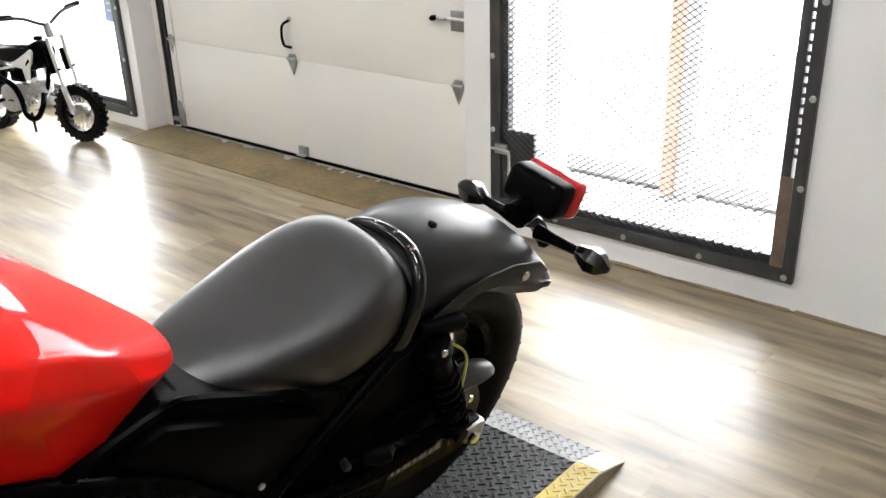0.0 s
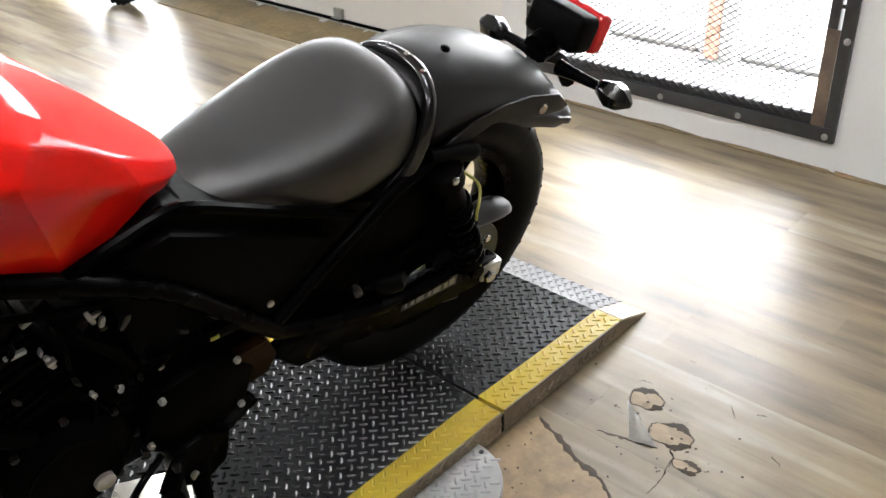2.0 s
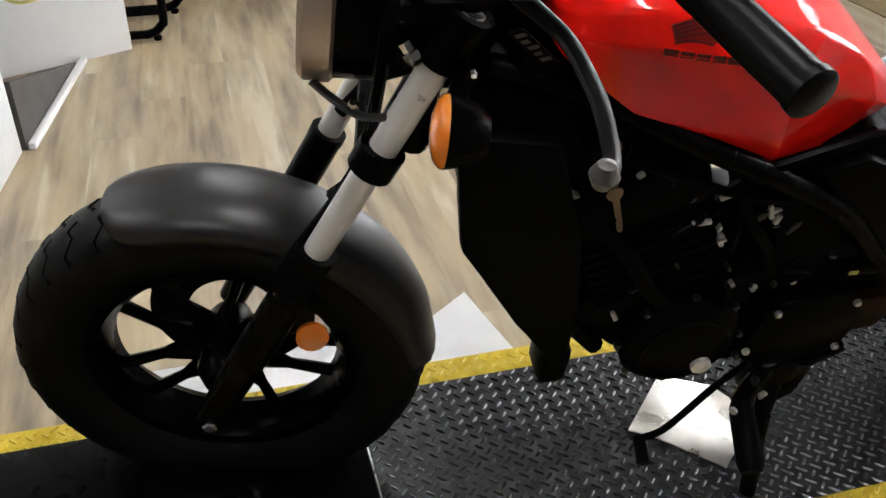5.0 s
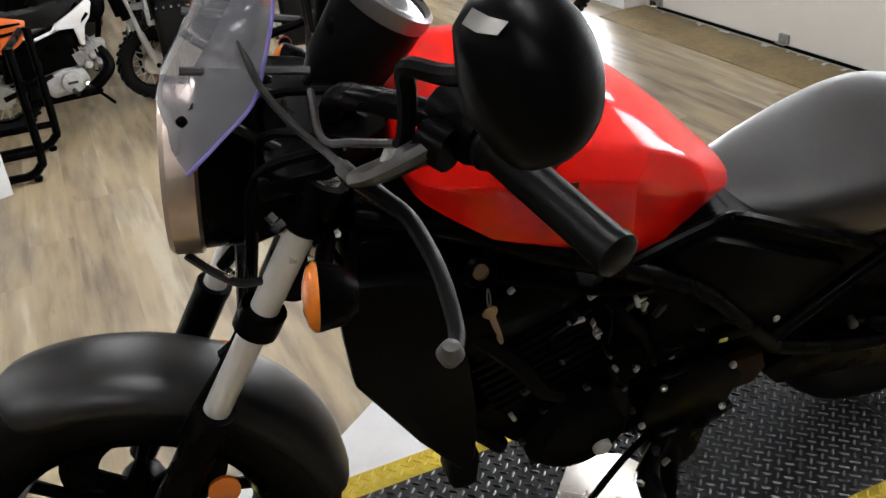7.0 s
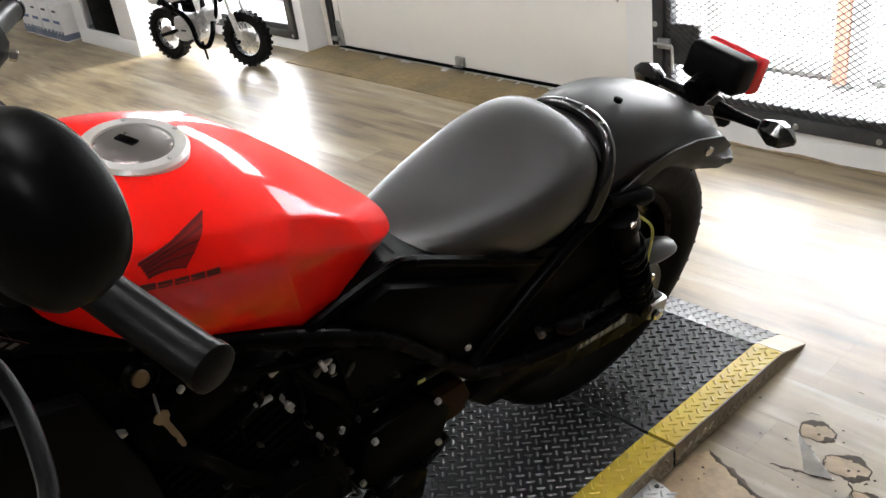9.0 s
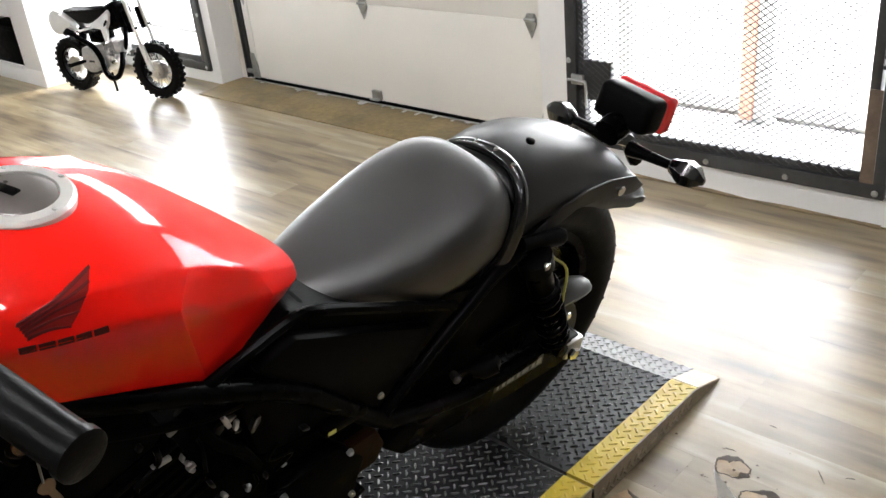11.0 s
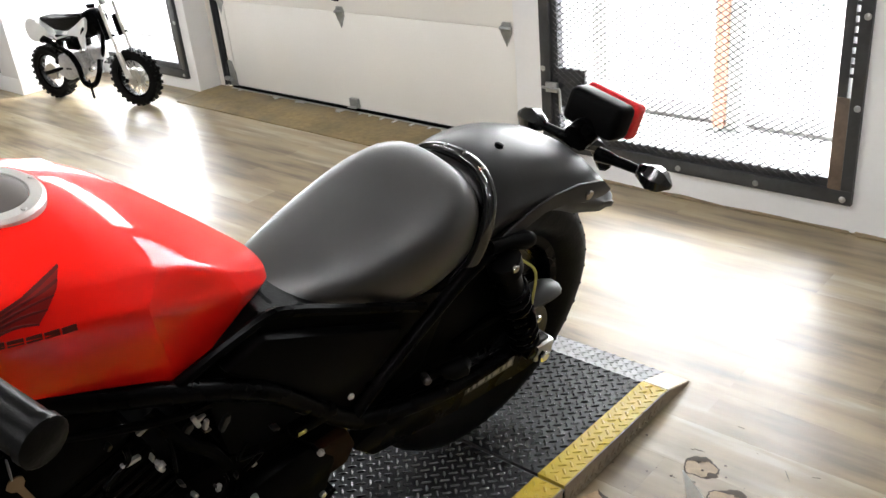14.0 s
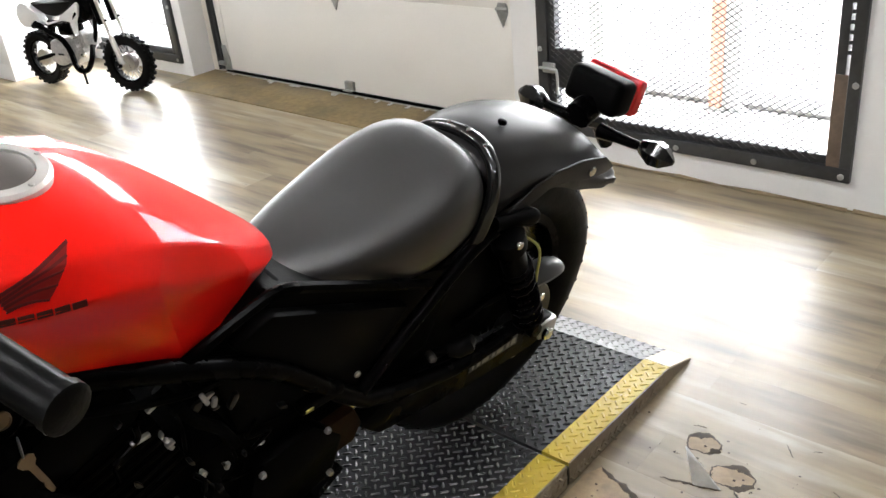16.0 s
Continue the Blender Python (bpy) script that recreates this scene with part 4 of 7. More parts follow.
    P("handlebar", tube(spline(bar[:-1] + [STEER @ STEER @ Vector((-x, y, z)) + Vector((0, 0.024 * k, -0.085 * k)) for k, (x, y, z) in zip((0.2, 0.7, 1.0, 1.0), bar[-2::-1])], 4), 0.012, 12), BLACK, "black handlebar")
    for s in (1, -1):
        a, b = Vector((s * 0.262, -1.047, 1.022)), Vector((s * 0.396, -1.012, 1.018))
        d = (b - a).normalized()
        gr = P("grip", tube([a, a + d * 0.006, a + d * 0.012, a + d * 0.13, b], [0.020, 0.021, 0.0165, 0.0165, 0.016], 20), GRIPR, "black rubber grip")
        P("bar_end", tube([b - d * 0.001, b + d * 0.006, b + d * 0.008], [0.0178, 0.0178, 0.015], 20), GRIPR, "", gr)
        sw = P("switch_housing", tube([a - d * 0.062, a - d * 0.055, a - d * 0.012, a - d * 0.004], [0.020, 0.027, 0.027, 0.022], 12), PLASTIC, "black switch housing")
        P("switch_button", box((-0.012, -0.008, -0.006), (0.012, 0.008, 0.006), 0.002, m=Matrix.Translation(a - d * 0.03 + Vector((0, 0.02, 0.015)))), GREYP, "", sw)
        if s < 0:
            P("throttle_housing", tube([a - d * 0.070, a - d * 0.062, a - d * 0.010, a - d * 0.002], [0.030, 0.037, 0.037, 0.030], 12), PLASTIC, "black throttle and switch housing", sw)
            P("kill_switch", box((-0.010, -0.009, -0.007), (0.010, 0.009, 0.007), 0.003, m=Matrix.Translation(a - d * 0.03 + Vector((0, 0.022, 0.033)))), REDLENS, "red kill switch", sw)
            P("brake_reservoir", box((-0.038, -0.028, -0.024), (0.038, 0.028, 0.018), 0.008, m=Matrix.Translation(a - d * 0.135 + Vector((0, -0.012, 0.012)))), PLASTIC, "black brake fluid reservoir", sw)
            P("master_cylinder", tube([a - d * 0.19, a - d * 0.075], [0.022, 0.026], 12), PLASTIC, "", sw)
            P("clamp_ring", lathe([(0.0315, -0.004), (0.034, -0.003), (0.034, 0.003), (0.0315, 0.004)], a - d * 0.068, d, 24, closed=True), CAST, "dull metal clamp ring", sw)
            P("bracket_bolt", bolt(a - d * 0.006 + Vector((0, 0.03, -0.02)), (0, 1, -0.3), 0.008, 0.01), CHROME, "", sw)
        # lever and perch
        perch = P("lever_perch", tube(spline([(s * 0.262, -1.172, 1.036), (s * 0.280, -1.160, 1.052), (s * 0.296, -1.142, 1.072), (s * 0.300, -1.122, 1.084)], 3), [0.010, 0.012, 0.013, 0.0135, 0.014, 0.0145, 0.015, 0.0155, 0.0155, 0.0155], 10, squash=0.7), CAST, "grey cast lever perch")
        P("perch_clamp", tube([(s * 0.290, -1.122, 1.086), (s * 0.312, -1.109, 1.085)], 0.0185, 14), BLACK, "", perch)
        P("pivot_bolt", lathe([(0.0065, -0.012), (0.0065, 0.011), (0.0045, 0.0135), (0.0, 0.0135)], (s * 0.290, -1.153, 1.068), (0.2 * s, 0.2, 1), 12), FORK, "bright pivot bolt", perch)
        P("adjuster", tube([(s * 0.262, -1.172, 1.036), (s * 0.238, -1.176, 1.030), (s * 0.236, -1.1765, 1.0297), (s * 0.205, -1.172, 1.012)], [0.007, 0.0075, 0.005, 0.0045], 10), GREYM, "", perch)
        lv = spline([(s * 0.268, -1.170, 1.036), (s * 0.285, -1.156, 1.030), (s * 0.308, -1.142, 1.024), (s * 0.350, -1.139, 1.024), (s * 0.390, -1.142, 1.028), (s * 0.430, -1.148, 1.028), (s * 0.452, -1.155, 1.031), (s * 0.463, -1.164, 1.036)], 4)
        lever = P("lever", tube(lv, [0.0092 - 0.0034 * (i / (len(lv) - 1)) ** 0.7 for i in range(len(lv))], 10, squash=0.7), GRIPR, "grey metal hand lever")
        ball = P("lever_ball", lathe([(0.0, -0.011), (0.006, -0.0085), (0.0100, 0.0), (0.006, 0.0085), (0.0, 0.011)], lv[-1], (0, 0, 1), 14), CAST)
        # mirror: faceted shell with glass towards the rider
        mc = Vector((s * 0.395, -1.098, 1.193))
        out = Vector((s * 0.55, -0.75, 0.1)).normalized()
        ux = Vector((0, 0, 1)).cross(out).normalized()
        uz = out.cross(ux)
        shape = [(-0.052, 0.045), (-0.045, 0.062), (-0.02, 0.074), (0.01, 0.074), (0.038, 0.058), (0.056, 0.03), (0.062, -0.004), (0.056, -0.038), (0.038, -0.064), (0.010, -0.078), (-0.018, -0.072), (-0.04, -0.05), (-0.055, -0.01)]
        shape = [(q.x * 0.70, q.y * 0.70) for q in spline([(x, z, 0) for x, z in shape[-1:] + shape + shape[:2]], 4)[4:-4]][:-1]
        ct, sn = math.cos(radians(20)), math.sin(radians(20))
        shape = [(x * ct - z * sn - 0.006, x * sn + z * ct + 0.002) for x, z in shape]
        rings = [[mc + ux * (x * k * s) + uz * (z * k) + out * h for x, z in shape] for k, h in ((0.97, -0.015), (1.0, -0.010), (1.0, 0.0), (0.9, 0.017), (0.66, 0.028), (0.3, 0.033))]
        mir = P("mirror", skin(bmesh.new(), rings), SATIN, "black mirror shell", angle=50)
        P("mirror_glass", skin(bmesh.new(), [[mc + ux * (x * 0.94 * s) + uz * (z * 0.94) - out * h for x, z in shape] for h in (0.0155, 0.0175)]), CHROME, "mirror glass", mir)
        # the highlight on the shell's notch is painted as a pale facet
        fp = [mc + ux * (x * s) + uz * z + out * h for x, z, h in ((-0.037, 0.032, 0.0205), (-0.024, 0.033, 0.0265), (-0.011, 0.036, 0.0275), (-0.008, 0.043, 0.0225), (-0.020, 0.042, 0.0225), (-0.034, 0.041, 0.0165))]
        bm = bmesh.new()
        bm.faces.new([bm.verts.new(p + out * 0.004) for p in fp])
        bmesh.ops.solidify(bm, geom=bm.faces[:], thickness=0.006)
        P("lit_facet", bm, PAPER, "pale facet painted for the lit notch in the shell", mir)
        stem = spline([(s * 0.238, -1.122, 1.045), (s * 0.245, -1.122, 1.075), (s * 0.250, -1.124, 1.105), (s * 0.258, -1.127, 1.130), (s * 0.290, -1.108, 1.139), (s * 0.37, -1.1, 1.185)], 4)
        P("mirror_stem", tube(stem, 0.0078, 8), PLASTIC, "", mir)
        for ob in (gr, sw):
            outward(ob, s)
        for ob in (perch, lever, ball):
            outward(ob, s, 0.0, 0.0, 0.0)
        outward(mir, s, 0.042, -0.015, 0.026)
    # pale tag wired to the perch
    ta, tu, tv = Vector((0.17, -1.144, 0.938)), Vector((0.002, 0.040, -0.037)), Vector((0.004, 0.013, 0.007))
    face = lambda u, v, h: ta + tu * u + tv * v + Vector((h, 0, 0))
    t = P("inspection_tag", skin(bmesh.new(), [[face(u, v, h) for u, v in ((0, 0), (1, 0), (1, 1), (0, 1))] for h in (0, 0.0015)]), PLASTIC, "dark tag with pale printed bars")
    for i in range(5):
        P("print_bar", skin(bmesh.new(), [[face(u, v, h) for u, v in ((0.1 + 0.17 * i, 0.2), (0.19 + 0.17 * i, 0.2), (0.19 + 0.17 * i, 0.85 - 0.2 * (i % 2)), (0.1 + 0.17 * i, 0.85 - 0.2 * (i % 2)))] for h in (0.0012, 0.0018)]), CAST, "", t)
    # cables
    for x, y0, y1, z1 in ((0.03, -1.16, -1.13, 0.72), (0.07, -1.17, -1.1, 0.6), (-0.03, -1.16, -1.12, 0.66)):
        P("cable", tube(spline([(x * 2.5, -1.13, 1.0), (x * 1.5, y0 - 0.05, 0.98), (x, y0 - 0.03, 0.86), (x, y1, z1)], 5), 0.005, 7), RUBBER_STRIP)
    P("clutch_cable", tube(spline([(0.06, -1.225, 1.06), (0.10, -1.217, 1.034), (0.15, -1.197, 1.018), (0.20, -1.180, 1.020), (0.245, -1.176, 1.032)], 5), 0.004, 8), GREYM, "grey clutch cable")
    P("clutch_cable", tube(spline([(0.10, -1.17, 1.02), (0.20, -1.184, 1.036), (0.26, -1.172, 1.070), (0.300, -1.150, 1.092)], 5), 0.0036, 8), GREYM, "grey switch cable")
    P("brake_hose", tube(spline([(0.14, -1.15, 0.98), (0.10, -1.23, 0.93), (0.075, -1.245, 0.8), (0.085, -1.27, 0.7), (0.09, -1.36, 0.55)], 5), 0.006, 7), RUBBER_STRIP)

    # tank
    tank = cage("fuel_tank", [
        (-1.075, [(0, 0.915), (0.055, 0.912), (0.088, 0.902), (0.098, 0.89), (0.085, 0.87), (0, 0.87)]),
        (-1.045, [(0, 0.945), (0.075, 0.940), (0.118, 0.920), (0.132, 0.895), (0.11, 0.85), (0, 0.83)]),
        (-0.985, [(0, 0.962), (0.088, 0.957), (0.140, 0.934), (0.156, 0.900), (0.124, 0.808), (0, 0.77)]),
        (-0.905, [(0, 0.962), (0.090, 0.955), (0.142, 0.930), (0.163, 0.890), (0.122, 0.742), (0, 0.70)]),
        (-0.815, [(0, 0.936), (0.080, 0.929), (0.134, 0.898, 0.022), (0.160, 0.870, -0.004), (0.113, 0.704, 0.048), (0, 0.68)]),
        (-0.745, [(0, 0.898), (0.069, 0.890), (0.118, 0.866, 0.012), (0.130, 0.822), (0.100, 0.698, 0.028), (0, 0.68)]),
        (-0.672, [(0, 0.838), (0.056, 0.832), (0.101, 0.826, -0.016), (0.106, 0.782, 0.006), (0.080, 0.702), (0, 0.69)]),
        (-0.605, [(0, 0.775), (0.032, 0.772), (0.056, 0.762), (0.066, 0.742), (0.050, 0.718), (0, 0.71)]),
        (-0.572, [(0, 0.745), (0.014, 0.744), (0.026, 0.740), (0.034, 0.732), (0.026, 0.722), (0, 0.72)]),
    ], RED, root, "glossy red fuel tank with creased flanks", creases=((4, 1.0), (3, 0.75), (2, 0.7)), rings_crisp=((4, (2, 3, 4), 1.0), (6, (2, 3, 4), 0.9)), levels=3)
    # filler cap
    cp, cn = Vector((0.0, -0.905, 0.957)), Vector((0.0, 0.06, 1.0))
    ring = P("filler_ring", lathe([(0.058, -0.016), (0.059, -0.001), (0.055, 0.003), (0.043, 0.003), (0.042, -0.002)], cp, cn, 40, closed=True), FORK, "bright filler ring", tank)
    P("filler_cap", lathe([(0.0, 0.003), (0.038, 0.003), (0.0415, 0.001), (0.042, -0.006), (0.0, -0.006)], cp, cn, 36), CAP, "grey filler cap", tank)
    P("key_flap", box((-0.022, -0.006, 0.002), (0.004, 0.006, 0.0055), 0.0016, m=Matrix.Translation(cp) @ Euler((0, 0, radians(25))).to_matrix().to_4x4()), BLACK, "", tank)
    for i in range(5):
        a = 2 * math.pi * i / 5 + 0.4
        P("cap_screw", lathe([(0.0035, 0), (0.0025, 0.0015)], cp + Vector((0.051 * math.cos(a), 0.051 * math.sin(a), 0.0022)), cn, 8), ALU, "", tank)
    emblem(tank)

    # seat
    seat = cage("seat", [
        (-0.605, [(0, 0.698), (0.022, 0.697), (0.038, 0.691), (0.044, 0.688), (0.038, 0.684), (0, 0.680)]),
        (-0.575, [(0, 0.708), (0.034, 0.706), (0.058, 0.696), (0.067, 0.684), (0.060, 0.668), (0, 0.660)]),
        (-0.500, [(0, 0.722), (0.054, 0.721), (0.090, 0.710), (0.101, 0.688), (0.090, 0.648), (0, 0.640)]),
        (-0.420, [(0, 0.737), (0.070, 0.737), (0.112, 0.725), (0.124, 0.695), (0.110, 0.634), (0, 0.620)]),
        (-0.340, [(0, 0.760), (0.082, 0.760), (0.127, 0.746), (0.138, 0.706), (0.122, 0.632), (0, 0.62)]),
        (-0.275, [(0, 0.786), (0.078, 0.785), (0.119, 0.768), (0.130, 0.722), (0.116, 0.650), (0, 0.64)]),
        (-0.232, [(0, 0.795), (0.066, 0.792), (0.106, 0.768), (0.118, 0.718), (0.108, 0.658), (0, 0.65)]),
        (-0.212, [(0, 0.776), (0.052, 0.774), (0.084, 0.752), (0.094, 0.718), (0.088, 0.678), (0, 0.67)]),
    ], LEATHER, root, "matt black vinyl solo seat", creases=((4, 0.5),))
    # bright black band behind the seat
    band = spline([(0.100, -0.262, 0.605), (0.116, -0.236, 0.655), (0.119, -0.222, 0.71), (0.103, -0.206, 0.757), (0.072, -0.196, 0.780), (0.036, -0.192, 0.786), (0, -0.190, 0.782), (-0.04, -0.190, 0.770), (-0.07, -0.194, 0.750), (-0.095, -0.206, 0.715), (-0.11, -0.222, 0.67)], 6)
    b = P("seat_band", tube(band, 0.0115, 10, squash=1.0), GLOSSB, "gloss black hoop behind the seat")
    # three chrome dots stand in for the small highlights on the smooth hoop
    for i in (24, 31, 38):
        q = band[min(i, len(band) - 1)]
        P("stud", lathe([(0.0045, 0), (0.003, 0.002)], q + Vector((0, -0.003, 0.0105)), (0, -0.3, 1), 8), CHROME, "", b)

    # rear mudguard
    def guard(t):
        k = 1.0 if t < 0.6 else 1 - 0.62 * ((t - 0.6) / 0.4) ** 1.2
        return [(x, h * k) for x, h in ((0, 0), (0.042, 0.004), (0.076, 0.018), (0.096, 0.045), (0.101, 0.066), (0.107, 0.070), (0.109, 0.100))]
    arch("rear_fender", [(-0.215, 0.770), (-0.15, 0.786), (-0.06, 0.780), (0.03, 0.752), (0.115, 0.705), (0.175, 0.655), (0.198, 0.625)], guard, MATTE, root, "matt graphite rear mudguard", k=5)
    for s in (1, -1):
        st = P("fender_strut", slab([(-0.20, 0.63), (-0.16, 0.672), (-0.10, 0.698), (-0.04, 0.706), (0.03, 0.704), (0.105, 0.686), (0.140, 0.655), (0.120, 0.648), (0.061, 0.653), (0.0, 0.675), (-0.06, 0.680), (-0.12, 0.662), (-0.165, 0.62)], s * 0.110, s * 0.115, 0, 0.002), MATTE, "grey fender strut")
        P("strut_bolt", bolt((s * 0.115, 0.062, 0.672), (s, 0, 0), 0.010, 0.006, 10), CHROME, "", st)
    P("fender_bolt", lathe([(0.008, 0), (0.008, 0.004), (0.004, 0.006)], (0.035, -0.118, 0.787), (0.2, 0, 1), 12), BLACK)
    # tail lamp and rear signals
    tl = Matrix.Translation((0.0, 0.228, 0.738)) @ Euler((radians(-12), 0, 0)).to_matrix().to_4x4()
    lamp = P("tail_lamp", box((-0.062, -0.042, -0.036), (0.062, 0.024, 0.036), 0.016, m=tl, seg=3), COVER, "satin black tail lamp housing")
    P("tail_lens", box((-0.064, 0.020, -0.036), (0.064, 0.056, 0.040), 0.012, m=tl, seg=3), REDLENS, "red tail lens", lamp)
    P("lamp_bracket", tube([(0, 0.16, 0.70), (0, 0.205, 0.715)], 0.028, 10), BLACK, "", lamp)
    P("number_bracket", tube(spline([(0.0, 0.18, 0.69), (0.0, 0.24, 0.66), (0.0, 0.29, 0.60)], 4), 0.016, 8), BLACK)
    for s in (1, -1):
        a, q = Vector((s * 0.03, 0.205, 0.668)), Vector((s * (0.135 if s > 0 else 0.118), 0.205, 0.680 if s > 0 else 0.664))
        sg = P("signal_stalk", tube([a, a.lerp(q, 0.4), q], [0.016, 0.011, 0.009], 10), BLACK, "black signal stalk")
        P("signal_housing", lathe([(0.0, -0.03), (0.014, -0.022), (0.027, 0.008), (0.022, 0.03), (0.006, 0.048), (0.0, 0.049)], q + Vector((s * 0.012, 0, 0)), (s, 0.05, -0.05), 6), GLOSSB, "faceted black signal body", sg)
        P("signal_lens", lathe([(0.0, 0.0), (0.017, 0.0), (0.014, 0.006), (0.0, 0.008)], q + Vector((s * 0.024, 0.019, 0.0)), (0, 1, 0), 12), AMBER, "amber signal lens", sg)

    # frame
    for s in (1, -1):
        x = s * 0.122
        P("frame_rail", tube(spline([(s * 0.06, -1.12, 0.82), (s * 0.10, -1.0, 0.80), (x, -0.9, 0.757), (x, -0.755, 0.682), (x, -0.64, 0.612), (x, -0.53, 0.50), (x, -0.465, 0.44)], 4), 0.0155, 12), BLACK, "black steel frame tube")
        P("frame_rail", tube(spline([(x, -0.488, 0.447), (x, -0.40, 0.527), (x, -0.31, 0.599), (x * 0.98, -0.25, 0.635), (x * 0.95, -0.18, 0.655)], 4), 0.012, 10), BLACK, "black steel frame tube")
        if s > 0:
            P("frame_rail", tube(spline([(x, -0.772, 0.703), (x, -0.705, 0.728), (x, -0.645, 0.745), (x, -0.605, 0.737), (x, -0.50, 0.688), (x, -0.345, 0.615)], 4), 0.0085, 8), BLACK, "black steel frame tube")
        P("frame_rail", tube(spline([(x, -0.465, 0.44), (x * 0.98, -0.36, 0.40), (x * 0.98, -0.23, 0.372), (x * 0.98, -0.1, 0.372)], 4), 0.016, 10), BLACK, "black lower frame tube")
        P("down_tube", tube(spline([(s * 0.05, -1.12, 0.80), (s * 0.085, -1.08, 0.66), (s * 0.10, -1.0, 0.46), (s * 0.11, -0.92, 0.36)], 4), 0.014, 10), BLACK)
        # side cover
        cov = P("side_cover", slab([(-0.703, 0.680), (-0.64, 0.704), (-0.378, 0.586), (-0.478, 0.476), (-0.525, 0.502), (-0.64, 0.615)], s * 0.095, s * 0.120, 0, 0.007), COVER, "black triangular side cover")
        P("cover_screw", bolt((s * 0.128, -0.49, 0.515), (s, 0, 0), 0.006, 0.004, 8), ALU, "", cov)
        # swingarm, shock
        P("swingarm", slab([(-0.47, 0.375), (-0.40, 0.405), (-0.2, 0.375), (-0.02, 0.352), (0.05, 0.345), (0.055, 0.305), (-0.02, 0.298), (-0.2, 0.305), (-0.42, 0.325)], s * 0.088, s * 0.125, 0, 0.008), BLACK, "black box-section swingarm")
        adj = P("axle_adjuster", box((s * 0.10, 0.0, 0.302), (s * 0.131, 0.052, 0.344), 0.007), ALU, "bare metal axle adjuster")
        P("axle_nut", bolt((s * 0.133, 0.014, 0.322), (s, 0, 0), 0.014, 0.010), CHROME, "", adj)
        sa, sb = Vector((s * 0.125, -0.165, 0.625)), Vector((s * 0.125, -0.03, 0.352))
        d = (sb - sa).normalized()
        sh = P("shock_absorber", tube([sa, sa + d * 0.1, sa + d * 0.11, sb], [0.024, 0.024, 0.012, 0.012], 12), BLACK, "black shock absorber")
        u = d.orthogonal().normalized()
        v = d.cross(u)
        coil = [sa + d * (0.07 + 0.19 * i / 100) + (u * math.cos(i * 0.5) + v * math.sin(i * 0.5)) * 0.027 for i in range(101)]
        P("spring", tube(coil, 0.0052, 6), BLACK, "black coil spring", sh)
        P("shock_cap", tube([sa - d * 0.012, sa + d * 0.02], 0.031, 14), PLASTIC, "", sh)
        P("shock_eye", tube([sb + Vector((-0.015, 0, 0)), sb + Vector((0.015, 0, 0))], 0.016, 12), BLACK, "", sh)
        P("shock_bolt", bolt(sa + Vector((s * 0.026, -0.004, 0.005)), (s, 0, 0), 0.008, 0.006), CHROME, "", sh)
    P("brake_hose", tube(spline([(0.135, -0.135, 0.625), (0.142, -0.09, 0.58), (0.14, -0.075, 0.5), (0.138, -0.055, 0.42), (0.135, -0.02, 0.36)], 5), 0.0026, 6), CORD, "yellowed hose beside the shock")
    lab = P("warning_label", box((0.1255, -0.205, 0.338), (0.1268, -0.072, 0.362), 0.0004), GREYP, "grey warning label with print bars")
    for i in range(9):
        P("print_bar", box((0.1262, -0.198 + 0.0135 * i, 0.343), (0.1274, -0.198 + 0.0135 * i + 0.004 + 0.004 * (i % 3), 0.357 - 0.003 * (i % 2))), PAPER, "", lab)
    # chain run
    cg = P("chain_guard", tube(spline([(0.098, -0.24, 0.455), (0.098, -0.12, 0.47), (0.098, 0.0, 0.448)], 5), [0.010] * 4 + [0.015] * 7, 8, squash=0.8), BLACK, "black chain guard with a grey moulded end")
    P("guard_end", tube(spline([(0.10, -0.065, 0.448), (0.10, -0.02, 0.462), (0.099, 0.03, 0.458), (0.096, 0.072, 0.436)], 6), [0.010, 0.016, 0.019, 0.021, 0.022, 0.0235, 0.025, 0.026, 0.027, 0.027, 0.027, 0.026, 0.025, 0.024, 0.022, 0.019, 0.016, 0.012, 0.006], 10, squash=0.8), GREYP, "grey moulded end", cg)
    spk = P("sprocket", lathe([(0.04, 0), (0.088, 0), (0.09, 0.003), (0.088, 0.006), (0.04, 0.006)], (0.075, 0.0, 0.322), (1, 0, 0), 36, closed=True), GREYM, "rear sprocket")
    P("sprocket_nut", bolt((0.081, 0.045, 0.365), (1, 0, 0), 0.009, 0.008), CHROME, "", spk)
    P("chain", tube([(0.078, 0.0, 0.412), (0.078, -0.42, 0.405)], 0.008, 6), GREYM, "drive chain")
    P("chain", tube([(0.078, 0.0, 0.232), (0.078, -0.42, 0.335)], 0.008, 6), GREYM, "drive chain")
    P("inner_fender", arch_mesh([(-0.33, 0.42), (-0.3, 0.56), (-0.2, 0.64), (-0.08, 0.66)], 0.085), PLASTIC, "black inner mudguard")
    # a panel and a box added to keep the gaps by wheel and tank black
    P("gap_panel", slab([(-0.44, 0.40), (-0.30, 0.60), (-0.20, 0.655), (-0.10, 0.66), (-0.07, 0.55), (-0.06, 0.40), (-0.2, 0.375)], 0.085, 0.094, 0, 0.003), PLASTIC, "added black panel filling the gap beside the rear wheel")
    P("gap_box", box((-0.075, -1.13, 0.60), (0.085, -0.97, 0.80), 0.02), PLASTIC, "added black box filling the gap under the tank")
    P("tank_skirt", slab([(-1.10, 0.86), (-1.06, 0.76), (-0.95, 0.74), (-0.80, 0.69), (-0.62, 0.70), (-0.60, 0.725), (-0.80, 0.72), (-1.0, 0.82)], -0.08, 0.085, 0, 0.006), PLASTIC, "black panel under the tank")
